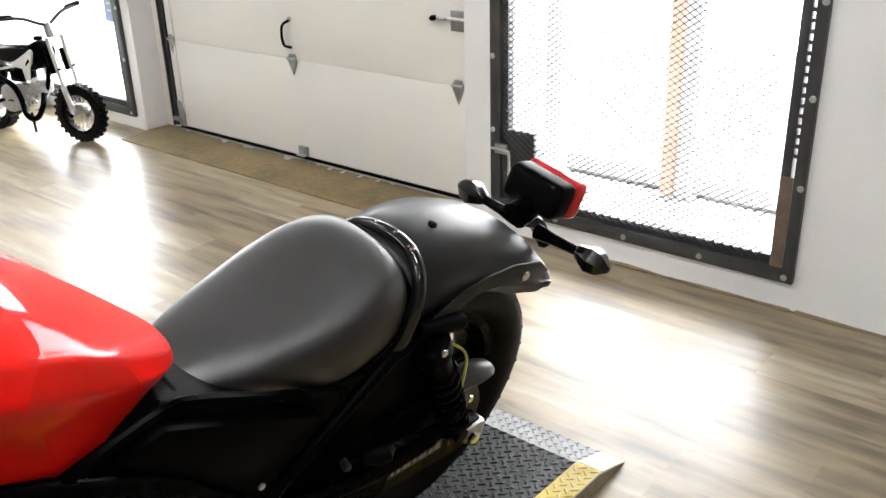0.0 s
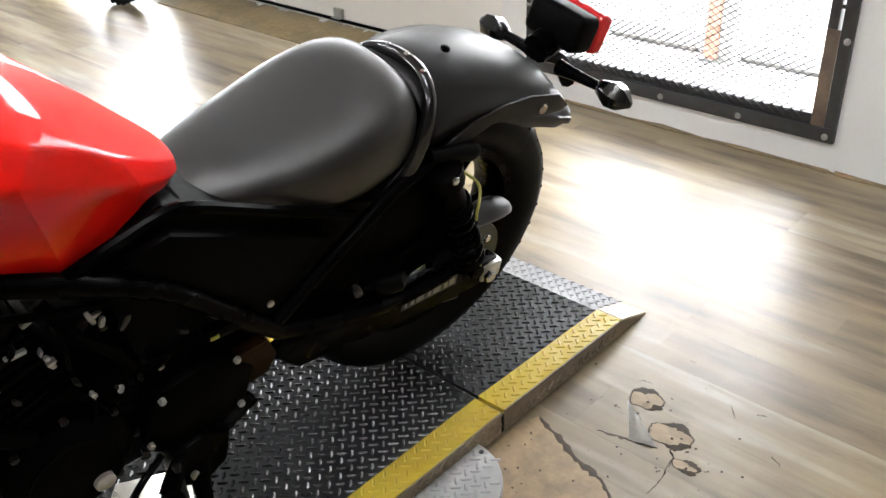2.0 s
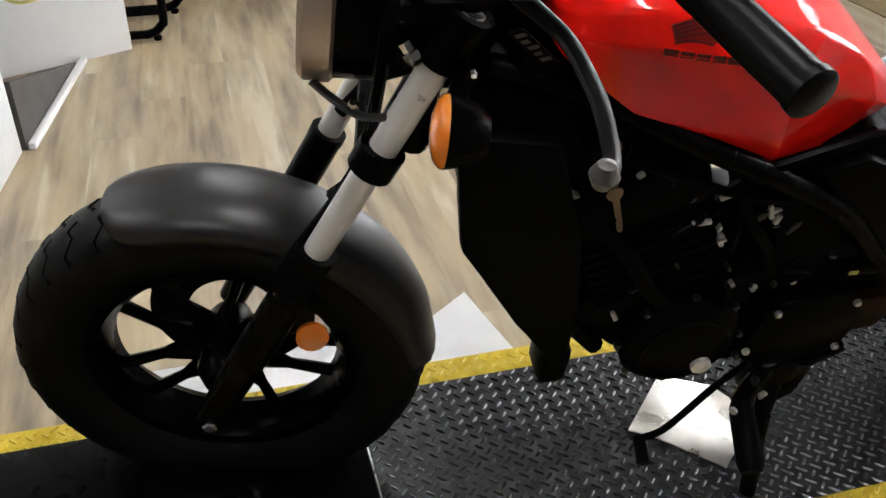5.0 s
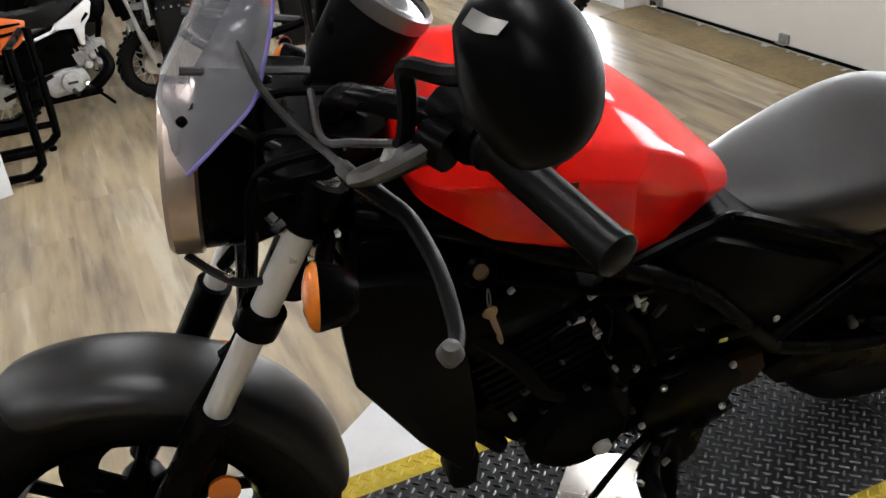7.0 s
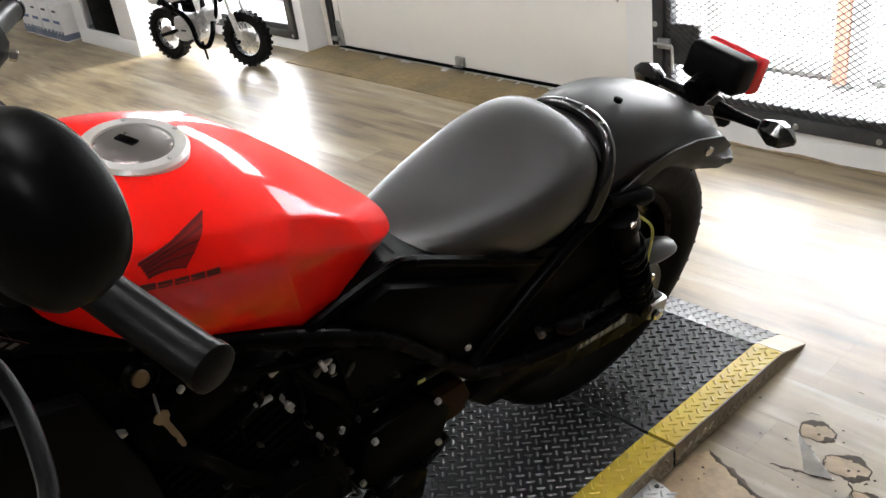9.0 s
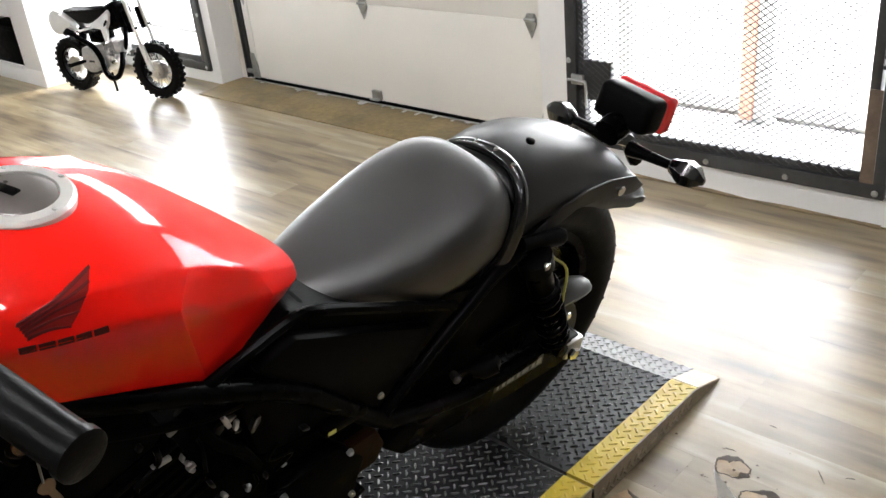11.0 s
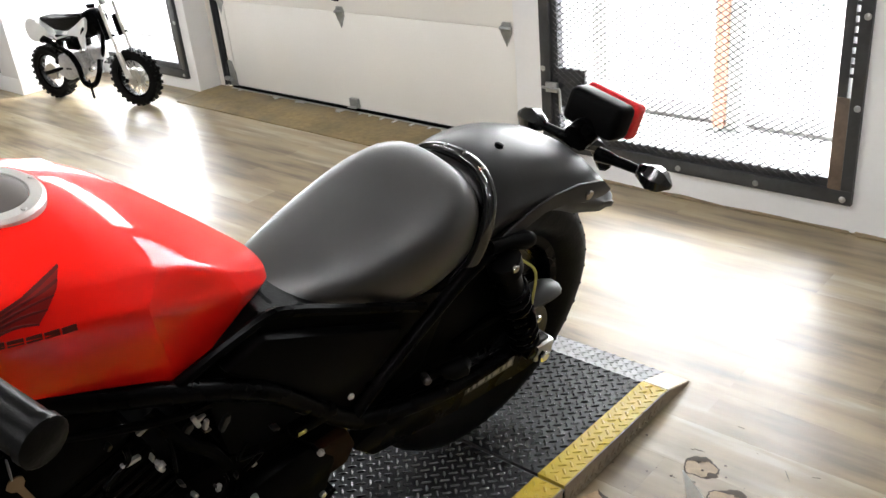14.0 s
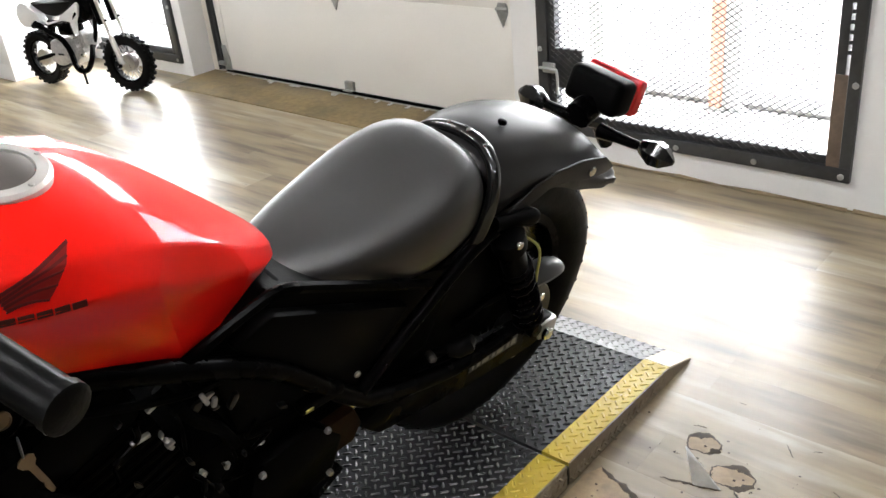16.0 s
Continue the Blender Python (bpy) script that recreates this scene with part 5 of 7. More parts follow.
    P("inner_panel", slab([(-0.74, 0.70), (-0.64, 0.738), (-0.36, 0.612), (-0.24, 0.60), (-0.30, 0.44), (-0.44, 0.40), (-0.66, 0.40)], -0.07, 0.098, 0, 0.01), PLASTIC, "black panel behind the side covers")
    lug = P("peg_mount", tube([(0.118, -0.268, 0.430), (0.130, -0.256, 0.434), (0.135, -0.240, 0.438), (0.130, -0.226, 0.440)], [0.014, 0.019, 0.019, 0.012], 12), SATIN, "black lug with a bright stud on the swingarm")
    P("stud", lathe([(0.007, -0.012), (0.008, 0.006), (0.005, 0.010), (0.0, 0.010)], (0.126, -0.318, 0.446), (1, -0.4, 0.1), 12), CAST, "dull metal stud", lug)
    P("stud_arm", tube([(0.12, -0.312, 0.444), (0.118, -0.262, 0.432)], 0.008, 8), BLACK, "", lug)
    P("peg_lug", tube([(0.12, -0.205, 0.668), (0.124, -0.16, 0.662), (0.126, -0.118, 0.652), (0.126, -0.104, 0.649)], [0.013, 0.012, 0.017, 0.013], 12), PLASTIC, "black lug under the mudguard")
    engine_block(root, P)


def arch_mesh(crown, w):
    p = spline([(0, y, z) for y, z in crown], 4)
    bm = skin(bmesh.new(), [[q + Vector((-w, 0, 0)), q + Vector((w, 0, 0))] for q in p], cap=False, closed=False)
    bmesh.ops.solidify(bm, geom=bm.faces[:], thickness=0.003)
    return bm


def emblem(tank):
    """A dark wing of five feathers over a bar of unreadable lettering, laid on the tank's flank."""
    dg = bpy.context.evaluated_depsgraph_get()
    body = tank.evaluated_get(dg)

    def flank(y, z):
        ok, at, _, _ = body.ray_cast(Vector((0.4, y, z)), Vector((-1, 0, 0)))
        return (at.x if ok else 0.15) + 0.0007

    def lay(name, rows, label, mat, lift):
        bm = bmesh.new()
        skin(bm, [[(flank(y, z) + lift, y, z) for y, z in row] + [(flank(y, z) - 0.003, y, z) for y, z in row[::-1]] for row in rows])
        part(name, bm, mat, tank, label)
    # the wing itself, then darker shafts between its feathers, then the lettering
    ends = [(-0.888, 0.9335), (-0.896, 0.929), (-0.906, 0.922), (-0.916, 0.913), (-0.928, 0.904)]
    starts = [(-0.972, 0.9205), (-0.970, 0.917), (-0.969, 0.914), (-0.968, 0.911), (-0.967, 0.907)]
    along = []
    for (ya, za), (yb, zb) in zip(starts, ends):
        along.append([(ya + (yb - ya) * t, za + (zb - za) * t + 0.003 * math.sin(math.pi * t)) for t in (k / 8 for k in range(9))])
    fill = []
    for a, b in zip(along, along[1:]):
        fill += [[(ya + (yb - ya) * t, za + (zb - za) * t) for (ya, za), (yb, zb) in zip(a, b)] for t in (0, 0.25, 0.5, 0.75)]
    lay("emblem_wing", fill + [along[-1]], "deep red wing-shaped emblem", WINGRED, 0.0)
    for line in along:
        rows = []
        for k, (y, z) in enumerate(line):
            w = 0.0015 * (1 - 0.55 * k / 8)
            rows.append([(y - w * 0.5, z - w), (y, z), (y + w * 0.5, z + w)])
        lay("emblem_feather", rows, "dark feather line", DECAL, 0.0006)
    for i in range(5):
        y0, z0 = -0.977 + 0.0168 * i, 0.9035 - 0.0022 * i
        lay("emblem_bar", [[(y, z - 0.0016 * (y - y0) / 0.0168) for y in (y0, y0 + 0.007, y0 + 0.0148)] for z in (z0 - 0.0095, z0 - 0.002)], "dark lettering bar", DECAL, 0.0)


def engine_block(root, P):
    P("crankcase", slab([(-0.98, 0.43), (-0.945, 0.375), (-0.885, 0.375), (-0.85, 0.30), (-0.74, 0.265), (-0.62, 0.27), (-0.50, 0.33), (-0.47, 0.42), (-0.52, 0.47), (-0.70, 0.50), (-0.90, 0.49)], -0.11, 0.105, 0, 0.02), ENGINE, "black engine crankcase")
    cyl = Matrix.Translation((0, -0.88, 0.55)) @ Euler((radians(22), 0, 0)).to_matrix().to_4x4()
    block = P("cylinder_block", box((-0.11, -0.085, -0.09), (0.11, 0.085, 0.06), 0.012, m=cyl), ENGINE, "black cylinder block")
    for i in range(7):
        P("cooling_rib", box((-0.116, -0.09, -0.075 + i * 0.019), (0.116, 0.09, -0.067 + i * 0.019), 0.002, m=cyl), ENGINE, "", block)
    P("cylinder_head", box((-0.12, -0.095, 0.062), (0.12, 0.09, 0.155), 0.022, m=cyl), ENGINE, "black cylinder head")
    P("throttle_body", tube([(0.0, -0.76, 0.66), (0.0, -0.66, 0.66)], 0.05, 14), ENGINE)
    P("air_box", box((-0.085, -0.70, 0.50), (0.085, -0.48, 0.66), 0.03), PLASTIC, "black air box")
    # left covers
    cv = P("alternator_cover", lathe([(0.092, -0.03), (0.09, 0.022), (0.075, 0.038), (0.04, 0.045), (0.0, 0.046)], (0.105, -0.80, 0.375), (1, 0, 0), 28), ENGINE, "round black engine cover")
    P("cover_ring", lathe([(0.070, 0.036), (0.067, 0.043), (0.063, 0.043), (0.062, 0.036)], (0.105, -0.80, 0.375), (1, 0, 0), 28, closed=True), ENGINE, "", cv)
    P("cover_badge", lathe([(0.015, 0.04), (0.015, 0.05), (0.011, 0.053), (0.0, 0.053)], (0.107, -0.768, 0.345), (1, 0, 0), 18), FORK, "pale round cap", cv)
    for i in range(8):
        a = 2 * math.pi * i / 8
        P("cover_bolt", bolt((0.122, -0.80 + 0.094 * math.cos(a), 0.375 + 0.094 * math.sin(a)), (1, 0, 0), 0.006, 0.008), GREYM, "", cv)
    sp = P("sprocket_cover", slab([(-0.68, 0.44), (-0.70, 0.33), (-0.62, 0.29), (-0.53, 0.32), (-0.51, 0.40), (-0.57, 0.46)], 0.1, 0.135, 0, 0.012), ENGINE, "black sprocket cover")
    for y, z in ((-0.67, 0.43), (-0.69, 0.345), (-0.55, 0.44), (-0.54, 0.335)):
        P("cover_bolt", bolt((0.135, y, z), (1, 0, 0), 0.006, 0.007), ALU, "", sp)
    # small hardware over the engine's flank
    random.seed(11)
    hw = P("hose", tube(spline([(0.11, -0.98, 0.62), (0.135, -0.93, 0.58), (0.13, -0.88, 0.50), (0.12, -0.84, 0.46)], 5), 0.012, 9), RUBBER_STRIP, "black coolant hose")
    P("hose", tube(spline([(0.10, -0.80, 0.66), (0.13, -0.77, 0.61), (0.125, -0.73, 0.56), (0.115, -0.70, 0.50)], 5), 0.009, 8), RUBBER_STRIP, "black hose")
    P("hose", tube(spline([(0.11, -0.96, 0.72), (0.125, -0.87, 0.69), (0.125, -0.78, 0.655), (0.11, -0.72, 0.63)], 5), 0.006, 8), RUBBER_STRIP, "black cable")
    # metal shards placed where hardware on the flank glints
    for y, z, r, m in ((-0.814, 0.608, 0.006, ALU), (-0.804, 0.587, 0.007, ALU), (-0.762, 0.623, 0.014, GREYM), (-0.748, 0.631, 0.011, ALU), (-0.737, 0.608, 0.008, GREYM), (-0.745, 0.574, 0.008, GREYM), (-0.663, 0.484, 0.007, ALU), (-0.693, 0.486, 0.006, GREYM), (-0.76, 0.494, 0.008, ALU), (-0.724, 0.483, 0.007, GREYM), (-0.778, 0.533, 0.008, GREYM), (-0.629, 0.54, 0.009, GREYM), (-0.63, 0.312, 0.011, ALU), (-0.694, 0.32, 0.013, GREYM), (-1.023, 0.686, 0.011, ALU), (-1.009, 0.629, 0.007, ALU), (-0.866, 0.664, 0.007, GREYM), (-0.71, 0.60, 0.014, GREYM), (-0.85, 0.54, 0.01, GREYM), (-0.90, 0.50, 0.012, GREYM), (-0.84, 0.47, 0.007, ALU)):
        tilt = random.uniform(0, math.pi)
        q = []
        for k in range(6):
            a = k * math.pi / 3 + random.uniform(-0.3, 0.3)
            u, v = r * 0.95 * math.cos(a) * random.uniform(0.7, 1.2), r * 0.42 * math.sin(a) * random.uniform(0.6, 1.3)
            q.append((y + u * math.cos(tilt) - v * math.sin(tilt), z + u * math.sin(tilt) + v * math.cos(tilt)))
        P("clip", slab(q, 0.122, 0.126 + random.uniform(0, 0.008), 0, 0.001), m, "bare metal clip")
    # small pale pieces that paint the glints of clamps, bolt heads and brackets
    for y, z, ln, tn in ((-1.032, 0.699, 0.012, 1.2), (-1.021, 0.657, 0.022, -1.0), (-1.012, 0.615, 0.016, 0.2), (-0.916, 0.448, 0.020, -1.1), (-0.993, 0.538, 0.007, 0.3), (-0.822, 0.666, 0.020, 0.5), (-0.944, 0.710, 0.010, 0.8), (-0.842, 0.622, 0.026, 0.1), (-0.808, 0.596, 0.008, -0.9), (-0.803, 0.580, 0.009, -0.9), (-0.752, 0.632, 0.024, -1.2), (-0.738, 0.618, 0.016, 1.4), (-0.759, 0.493, 0.010, 0.5), (-0.722, 0.482, 0.012, 1.3), (-0.802, 0.455, 0.009, -0.6)):
        m = Matrix.Translation((0.128, y, z)) @ Euler((tn, 0, 0)).to_matrix().to_4x4()
        P("hose_clamp", box((-0.004, -ln / 2, -0.0035), (0.003, ln / 2, 0.0035), 0.0022, m=m), ZINC, "bright zinc hose clamp")
    for k in range(6):
        y, z = random.uniform(-0.86, -0.64), random.uniform(0.47, 0.66)
        z = min(z, 0.60 - (y + 0.86) * 0.45 + 0.08)
        pts = [(0.122 + random.uniform(0, 0.012), y + random.uniform(-0.03, 0.03) * t, z - 0.05 * t + random.uniform(-0.01, 0.01)) for t in (0, 0.5, 1, 1.5)]
        P("wire", tube(spline(pts, 4), random.uniform(0.002, 0.0048), 7), BLACK, "black wire and hose run")
    P("frame_bracket", slab([(-0.545, 0.435), (-0.49, 0.44), (-0.472, 0.40), (-0.486, 0.365), (-0.53, 0.36)], 0.110, 0.131, 0, 0.004), RUSTB, "rust-brown bracket")
    P("fuse_cover", box((0.116, -0.60, 0.50), (0.1367, -0.52, 0.52), 0.004), ENGINE)
    P("frame_sticker", box((0.1365, -0.594, 0.505), (0.1385, -0.580, 0.512), 0.0008), CORD, "yellow paint mark")
    P("frame_sticker", box((0.134, -0.538, 0.511), (0.1355, -0.527, 0.515), 0.0008), CORD, "yellow paint mark")
    # ignition lock and key
    lock = P("ignition_lock", lathe([(0.024, -0.04), (0.024, 0.004), (0.019, 0.008), (0.016, 0.002), (0.0, 0.002)], (0.118, -0.985, 0.748), (1, 0.05, 0.25), 18), BLACK, "black ignition lock")
    P("lock_face", lathe([(0.0105, 0.0), (0.0105, 0.005), (0.0085, 0.0062), (0.0085, 0.0035), (0.0, 0.0035)], (0.119, -0.985, 0.748), (1, 0.05, 0.25), 16), BRASS, "brass lock face", lock)
    key = slab([(-0.983, 0.697), (-0.979, 0.702), (-0.972, 0.703), (-0.966, 0.699), (-0.965, 0.691), (-0.968, 0.684), (-0.956, 0.650), (-0.951, 0.632), (-0.953, 0.627), (-0.957, 0.629), (-0.962, 0.642), (-0.961, 0.648), (-0.966, 0.655), (-0.9745, 0.681), (-0.981, 0.684), (-0.985, 0.690)], 0.137, 0.1392, 0, 0.0005)
    P("key", key, BRASS, "worn brass key on a ring", lock)
    P("key_ring", lathe([(0.011, -0.001), (0.0125, 0), (0.011, 0.001), (0.0095, 0)], (0.135, -0.977, 0.714), (0.2, 1, 0), 18, closed=True), ALU, "", lock)
    # radiator with side shrouds
    rad = Matrix.Translation((0.05, -1.05, 0.54)) @ Euler((radians(24), 0, 0)).to_matrix().to_4x4()
    rd = P("radiator", box((-0.10, -0.018, -0.12), (0.085, 0.022, 0.14), 0.006, m=rad), PLASTIC, "black radiator")
    for i in range(14):
        P("radiator_fin", box((-0.09, -0.022, -0.105 + i * 0.017), (0.075, -0.017, -0.102 + i * 0.017), m=rad), GREYP, "", rd)
    P("radiator_shroud", slab([(-1.168, 0.79), (-1.156, 0.69), (-1.146, 0.612), (-1.06, 0.467), (-0.997, 0.368), (-0.972, 0.392), (-0.98, 0.5), (-1.0, 0.62), (-1.05, 0.77)], 0.118, 0.140, 0, 0.006), PLASTIC, "black radiator shroud")
    P("coolant_tank", box((0.06, -1.0, 0.29), (0.125, -0.955, 0.37), 0.012), PLASTIC)
    # exhaust headers run under the engine to the right
    P("exhaust_pipe", tube(spline([(-0.05, -0.98, 0.58), (-0.03, -1.0, 0.45), (-0.03, -0.95, 0.31), (-0.05, -0.85, 0.24), (-0.10, -0.55, 0.245), (-0.15, -0.3, 0.31)], 5), 0.02, 12), BLACK, "black exhaust pipe")
    P("muffler", tube([(-0.17, -0.32, 0.31), (-0.175, -0.28, 0.32), (-0.185, 0.12, 0.40), (-0.185, 0.16, 0.41)], [0.03, 0.048, 0.052, 0.04], 16), BLACK, "black muffler")
    # foot controls and stand
    P("belly_bracket", tube(spline([(0.11, -0.66, 0.30), (0.12, -0.60, 0.26), (0.11, -0.5, 0.30)], 4), 0.014, 8), BLACK)
    peg = P("footpeg_bracket", tube(spline([(0.11, -0.60, 0.31), (0.15, -0.66, 0.27), (0.17, -0.685, 0.255)], 4), 0.015, 8), BLACK, "black footpeg bracket")
    P("footpeg", tube([(0.165, -0.68, 0.257), (0.178, -0.682, 0.252), (0.255, -0.690, 0.225), (0.268, -0.691, 0.221)], [0.013, 0.019, 0.021, 0.017], 12), RUBBER_STRIP, "black rubber footpeg", peg)
    P("peg_bolt", bolt((0.185, -0.70, 0.262), (0.6, -0.8, 0), 0.007, 0.005), ALU, "", peg)
    sh = P("shift_lever", tube(spline([(0.13, -0.67, 0.30), (0.148, -0.72, 0.275), (0.155, -0.77, 0.19), (0.155, -0.79, 0.165), (0.155, -0.815, 0.155)], 5), 0.006, 8), BLACK, "black bent shift lever")
    P("toe_peg", tube([(0.152, -0.815, 0.155), (0.195, -0.82, 0.148)], 0.0105, 10), RUBBER_STRIP, "", sh)
    st = P("side_stand", tube(spline([(0.105, -0.585, 0.30), (0.13, -0.61, 0.25), (0.17, -0.622, 0.18), (0.232, -0.63, 0.062)], 5), [0.022, 0.022, 0.022, 0.021, 0.020, 0.019, 0.018, 0.017, 0.016, 0.015, 0.014, 0.014, 0.014, 0.014, 0.014, 0.014], 10), BLACK, "black side stand, folded out")
    P("stand_foot", slab([(0.195, -0.66), (0.262, -0.668), (0.272, -0.615), (0.205, -0.60)], 0.030, 0.040, 2, 0.003), BLACK, "", st)
    P("stand_bracket", slab([(-0.66, 0.30), (-0.61, 0.315), (-0.56, 0.29), (-0.565, 0.22), (-0.61, 0.185), (-0.655, 0.22)], 0.10, 0.145, 0, 0.008), BLACK, "black stand bracket", st)
    P("stand_bolt", bolt((0.146, -0.625, 0.235), (1, 0, 0), 0.010, 0.007), ALU, "", st)
    P("stand_spring", tube([(0.150, -0.66, 0.29), (0.195, -0.655, 0.15)], 0.007, 6), GREYM, "", st)


red_cruiser()


# ---- small dirt bikes ----
def knobby_wheel(parent, name, o, axis, r, w, n=26):
    rim_r = r * 0.70
    ax = Vector(axis).normalized()
    rim = part(name, lathe([(rim_r - 0.012, -w * 0.3), (rim_r, -w * 0.34), (rim_r, w * 0.34), (rim_r - 0.012, w * 0.3)], o, ax, 32, closed=True), BLACK, parent, "spoked wheel")
    part("tyre", lathe([(rim_r, -w * 0.4), (r * 0.86, -w * 0.5), (r * 0.95, -w * 0.4), (r * 0.955, w * 0.4), (r * 0.86, w * 0.5), (rim_r, w * 0.4)], o, ax, 40, closed=True), TYRE, rim, "black knobbly tyre")
    u = ax.orthogonal().normalized()
    v = ax.cross(u)
    bm = bmesh.new()
    for i in range(n):
        for k, h in enumerate((-0.36, 0.0, 0.36)):
            a = 2 * math.pi * (i + 0.5 * (k % 2)) / n
            d, t = u * math.cos(a) + v * math.sin(a), v * math.cos(a) - u * math.sin(a)
            m = Matrix((*[(ax[j], t[j], d[j], (Vector(o) + ax * (h * w) + d * (r * 0.965))[j]) for j in range(3)], (0, 0, 0, 1)))
            box((-w * 0.13, -r * 0.055, -r * 0.03), (w * 0.13, r * 0.055, r * 0.035), bm=bm, m=m)
    tagged(part("knob", bm, TYRE, rim, flat=True), kind="stuff")
    part("hub", lathe([(r * 0.3, -w * 0.35), (r * 0.34, 0), (r * 0.3, w * 0.35)], o, ax, 20), ALU, rim, "cast alloy hub")
    bm = bmesh.new()
    for i in range(24):
        a = 2 * math.pi * i / 24
        d = u * math.cos(a) + v * math.sin(a)
        e = u * math.cos(a + 0.35 * (1 if i % 2 else -1)) + v * math.sin(a + 0.35 * (1 if i % 2 else -1))
        tube([Vector(o) + d * r * 0.3 + ax * w * 0.2 * (1 if i % 4 < 2 else -1), Vector(o) + e * (rim_r - 0.006)], 0.0022, 4, bm)
    tagged(part("wire_spoke", bm, ALU, rim), kind="stuff")
    return rim


def dirt_bike(m, label, plastics, rear, base, steer=0.0, group="", looped=True, cowl=False):
    """Nose towards +x, wheelbase base, wheels on z = 0, the near flank towards -y."""
    root = thing("dirt_bike", m, label, "dirt bike", group)
    r = 0.152
    P = lambda n, bm, mat, lab="", parent=root: part(n, bm, mat, parent, lab)
    fx = base
    st = (math.sin(steer), -math.cos(steer), 0)
    knobby_wheel(root, "front_wheel", (fx, 0, r), st, r, 0.055)
    knobby_wheel(root, "rear_wheel", (0, 0, r), (0, 1, 0), r * 0.98, 0.06)
    top = Vector((fx - 0.095, 0, 0.54))
    for s in (-1, 1):
        off = Vector((st[0] * 0.05 * s, st[1] * 0.05 * s, 0))
        leg = P("fork_leg", tube([Vector((fx, 0, r)) + off, Vector((fx - 0.040, 0, 0.29)) + off, Vector((fx - 0.043, 0, 0.3)) + off, top + off], [0.015, 0.014, 0.010, 0.010], 10), FORK, "bright fork leg")
        P("fork_guard", tube([Vector((fx - 0.080, 0, 0.36)) + off, Vector((fx - 0.105, 0, 0.47)) + off], [0.021, 0.019], 8), BLACK, "black fork guard", leg)
        P("guard_lug", tube([Vector((fx - 0.085, 0, 0.372)) + off, Vector((fx - 0.040, 0, 0.385)) + off], 0.007, 6), BLACK, "", leg)
        P("axle_nut", bolt(Vector((fx, 0, r)) + off * 1.35, off, 0.011, 0.01), BLACK, "", leg)
        P("swingarm", tube([(0, s * 0.055, r), (0.2, s * 0.045, 0.2)], 0.011, 8), BLACK)
    if not looped:
        P("number_plate", slab([(-0.035, 0.45), (0.035, 0.45), (0.045, 0.54), (-0.045, 0.54)], fx - 0.068, fx - 0.06, 0, 0.003), plastics, "front number plate")
    P("riser", tube([(fx - 0.115, 0, 0.53), (fx - 0.135, 0, 0.60)], 0.020, 8), ALU)
    P("handlebar", tube(spline([(fx - 0.17, -0.25, 0.66), (fx - 0.15, -0.12, 0.64), (fx - 0.13, 0, 0.595), (fx - 0.15, 0.12, 0.64), (fx - 0.17, 0.25, 0.66)], 5), 0.009, 8), GREYM)
    for s in (-1, 1):
        P("grip", tube([(fx - 0.165, s * 0.17, 0.652), (fx - 0.175, s * 0.26, 0.662)], 0.014, 8), RUBBER_STRIP)
    P("frame", tube(spline([(fx - 0.14, 0, 0.5), (fx - 0.2, 0, 0.40), (fx - 0.32, 0, 0.36), (0.12, 0, 0.34), (0.02, 0, 0.36)], 5), 0.018, 8), BLACK, "black steel frame")
    P("down_tube", tube(spline([(fx - 0.16, 0, 0.46), (fx - 0.2, 0, 0.3), (fx - 0.26, 0, 0.2)], 4), 0.012, 8), BLACK)
    # plastics
    for s in (-1, 1):
        P("shroud", slab([(fx - 0.215, 0.475), (fx - 0.205, 0.455), (fx - 0.225, 0.40), (fx - 0.255, 0.375), (fx - 0.265, 0.30), (fx - 0.285, 0.305), (fx - 0.29, 0.375), (fx - 0.38, 0.375), (fx - 0.36, 0.40), (fx - 0.285, 0.435)], s * 0.06 - 0.008, s * 0.06 + 0.008, 1, 0.004), plastics, "moulded side shroud")
        P("shroud_slot", slab([(fx - 0.235, 0.425), (fx - 0.225, 0.415), (fx - 0.262, 0.385), (fx - 0.258, 0.40)], s * 0.069 - 0.002, s * 0.069 + 0.002, 1), BLACK)
        P("seat_strut", tube([(0.09, s * 0.06, 0.385), (0.17, s * 0.06, 0.355), (fx - 0.33, s * 0.06, 0.385)], 0.007, 6), plastics)
        P("side_panel", slab([(-0.065, 0.405), (-0.055, 0.355), (-0.02, 0.330), (0.06, 0.325), (0.11, 0.345), (0.145, 0.375), (0.10, 0.40), (0.05, 0.455), (0.0, 0.468), (-0.045, 0.445)], s * 0.045 - 0.024, s * 0.045 + 0.024, 1, 0.014), rear, "moulded tail panel")
    P("rear_fender", slab([(-0.07, 0.405), (-0.05, 0.45), (0.01, 0.468), (0.06, 0.45), (0.06, 0.43), (-0.03, 0.40)], -0.055, 0.055, 1, 0.008), rear, "rear mudguard")
    P("fuel_tank", slab([(fx - 0.14, 0.47), (fx - 0.15, 0.40), (fx - 0.20, 0.365), (fx - 0.27, 0.375), (fx - 0.30, 0.42), (fx - 0.25, 0.50), (fx - 0.19, 0.515)], -0.045, 0.045, 1, 0.02), BLACK, "black fuel tank")
    if cowl:
        for s in (-1, 1):
            cw = P("striped_cowl", slab([(-0.17, 0.40), (0.05, 0.37), (0.14, 0.39), (0.15, 0.44), (0.0, 0.49), (-0.15, 0.475)], s * 0.085 - 0.008, s * 0.085 + 0.008, 1, 0.004), ORANGE, "orange cowl with black stripes")
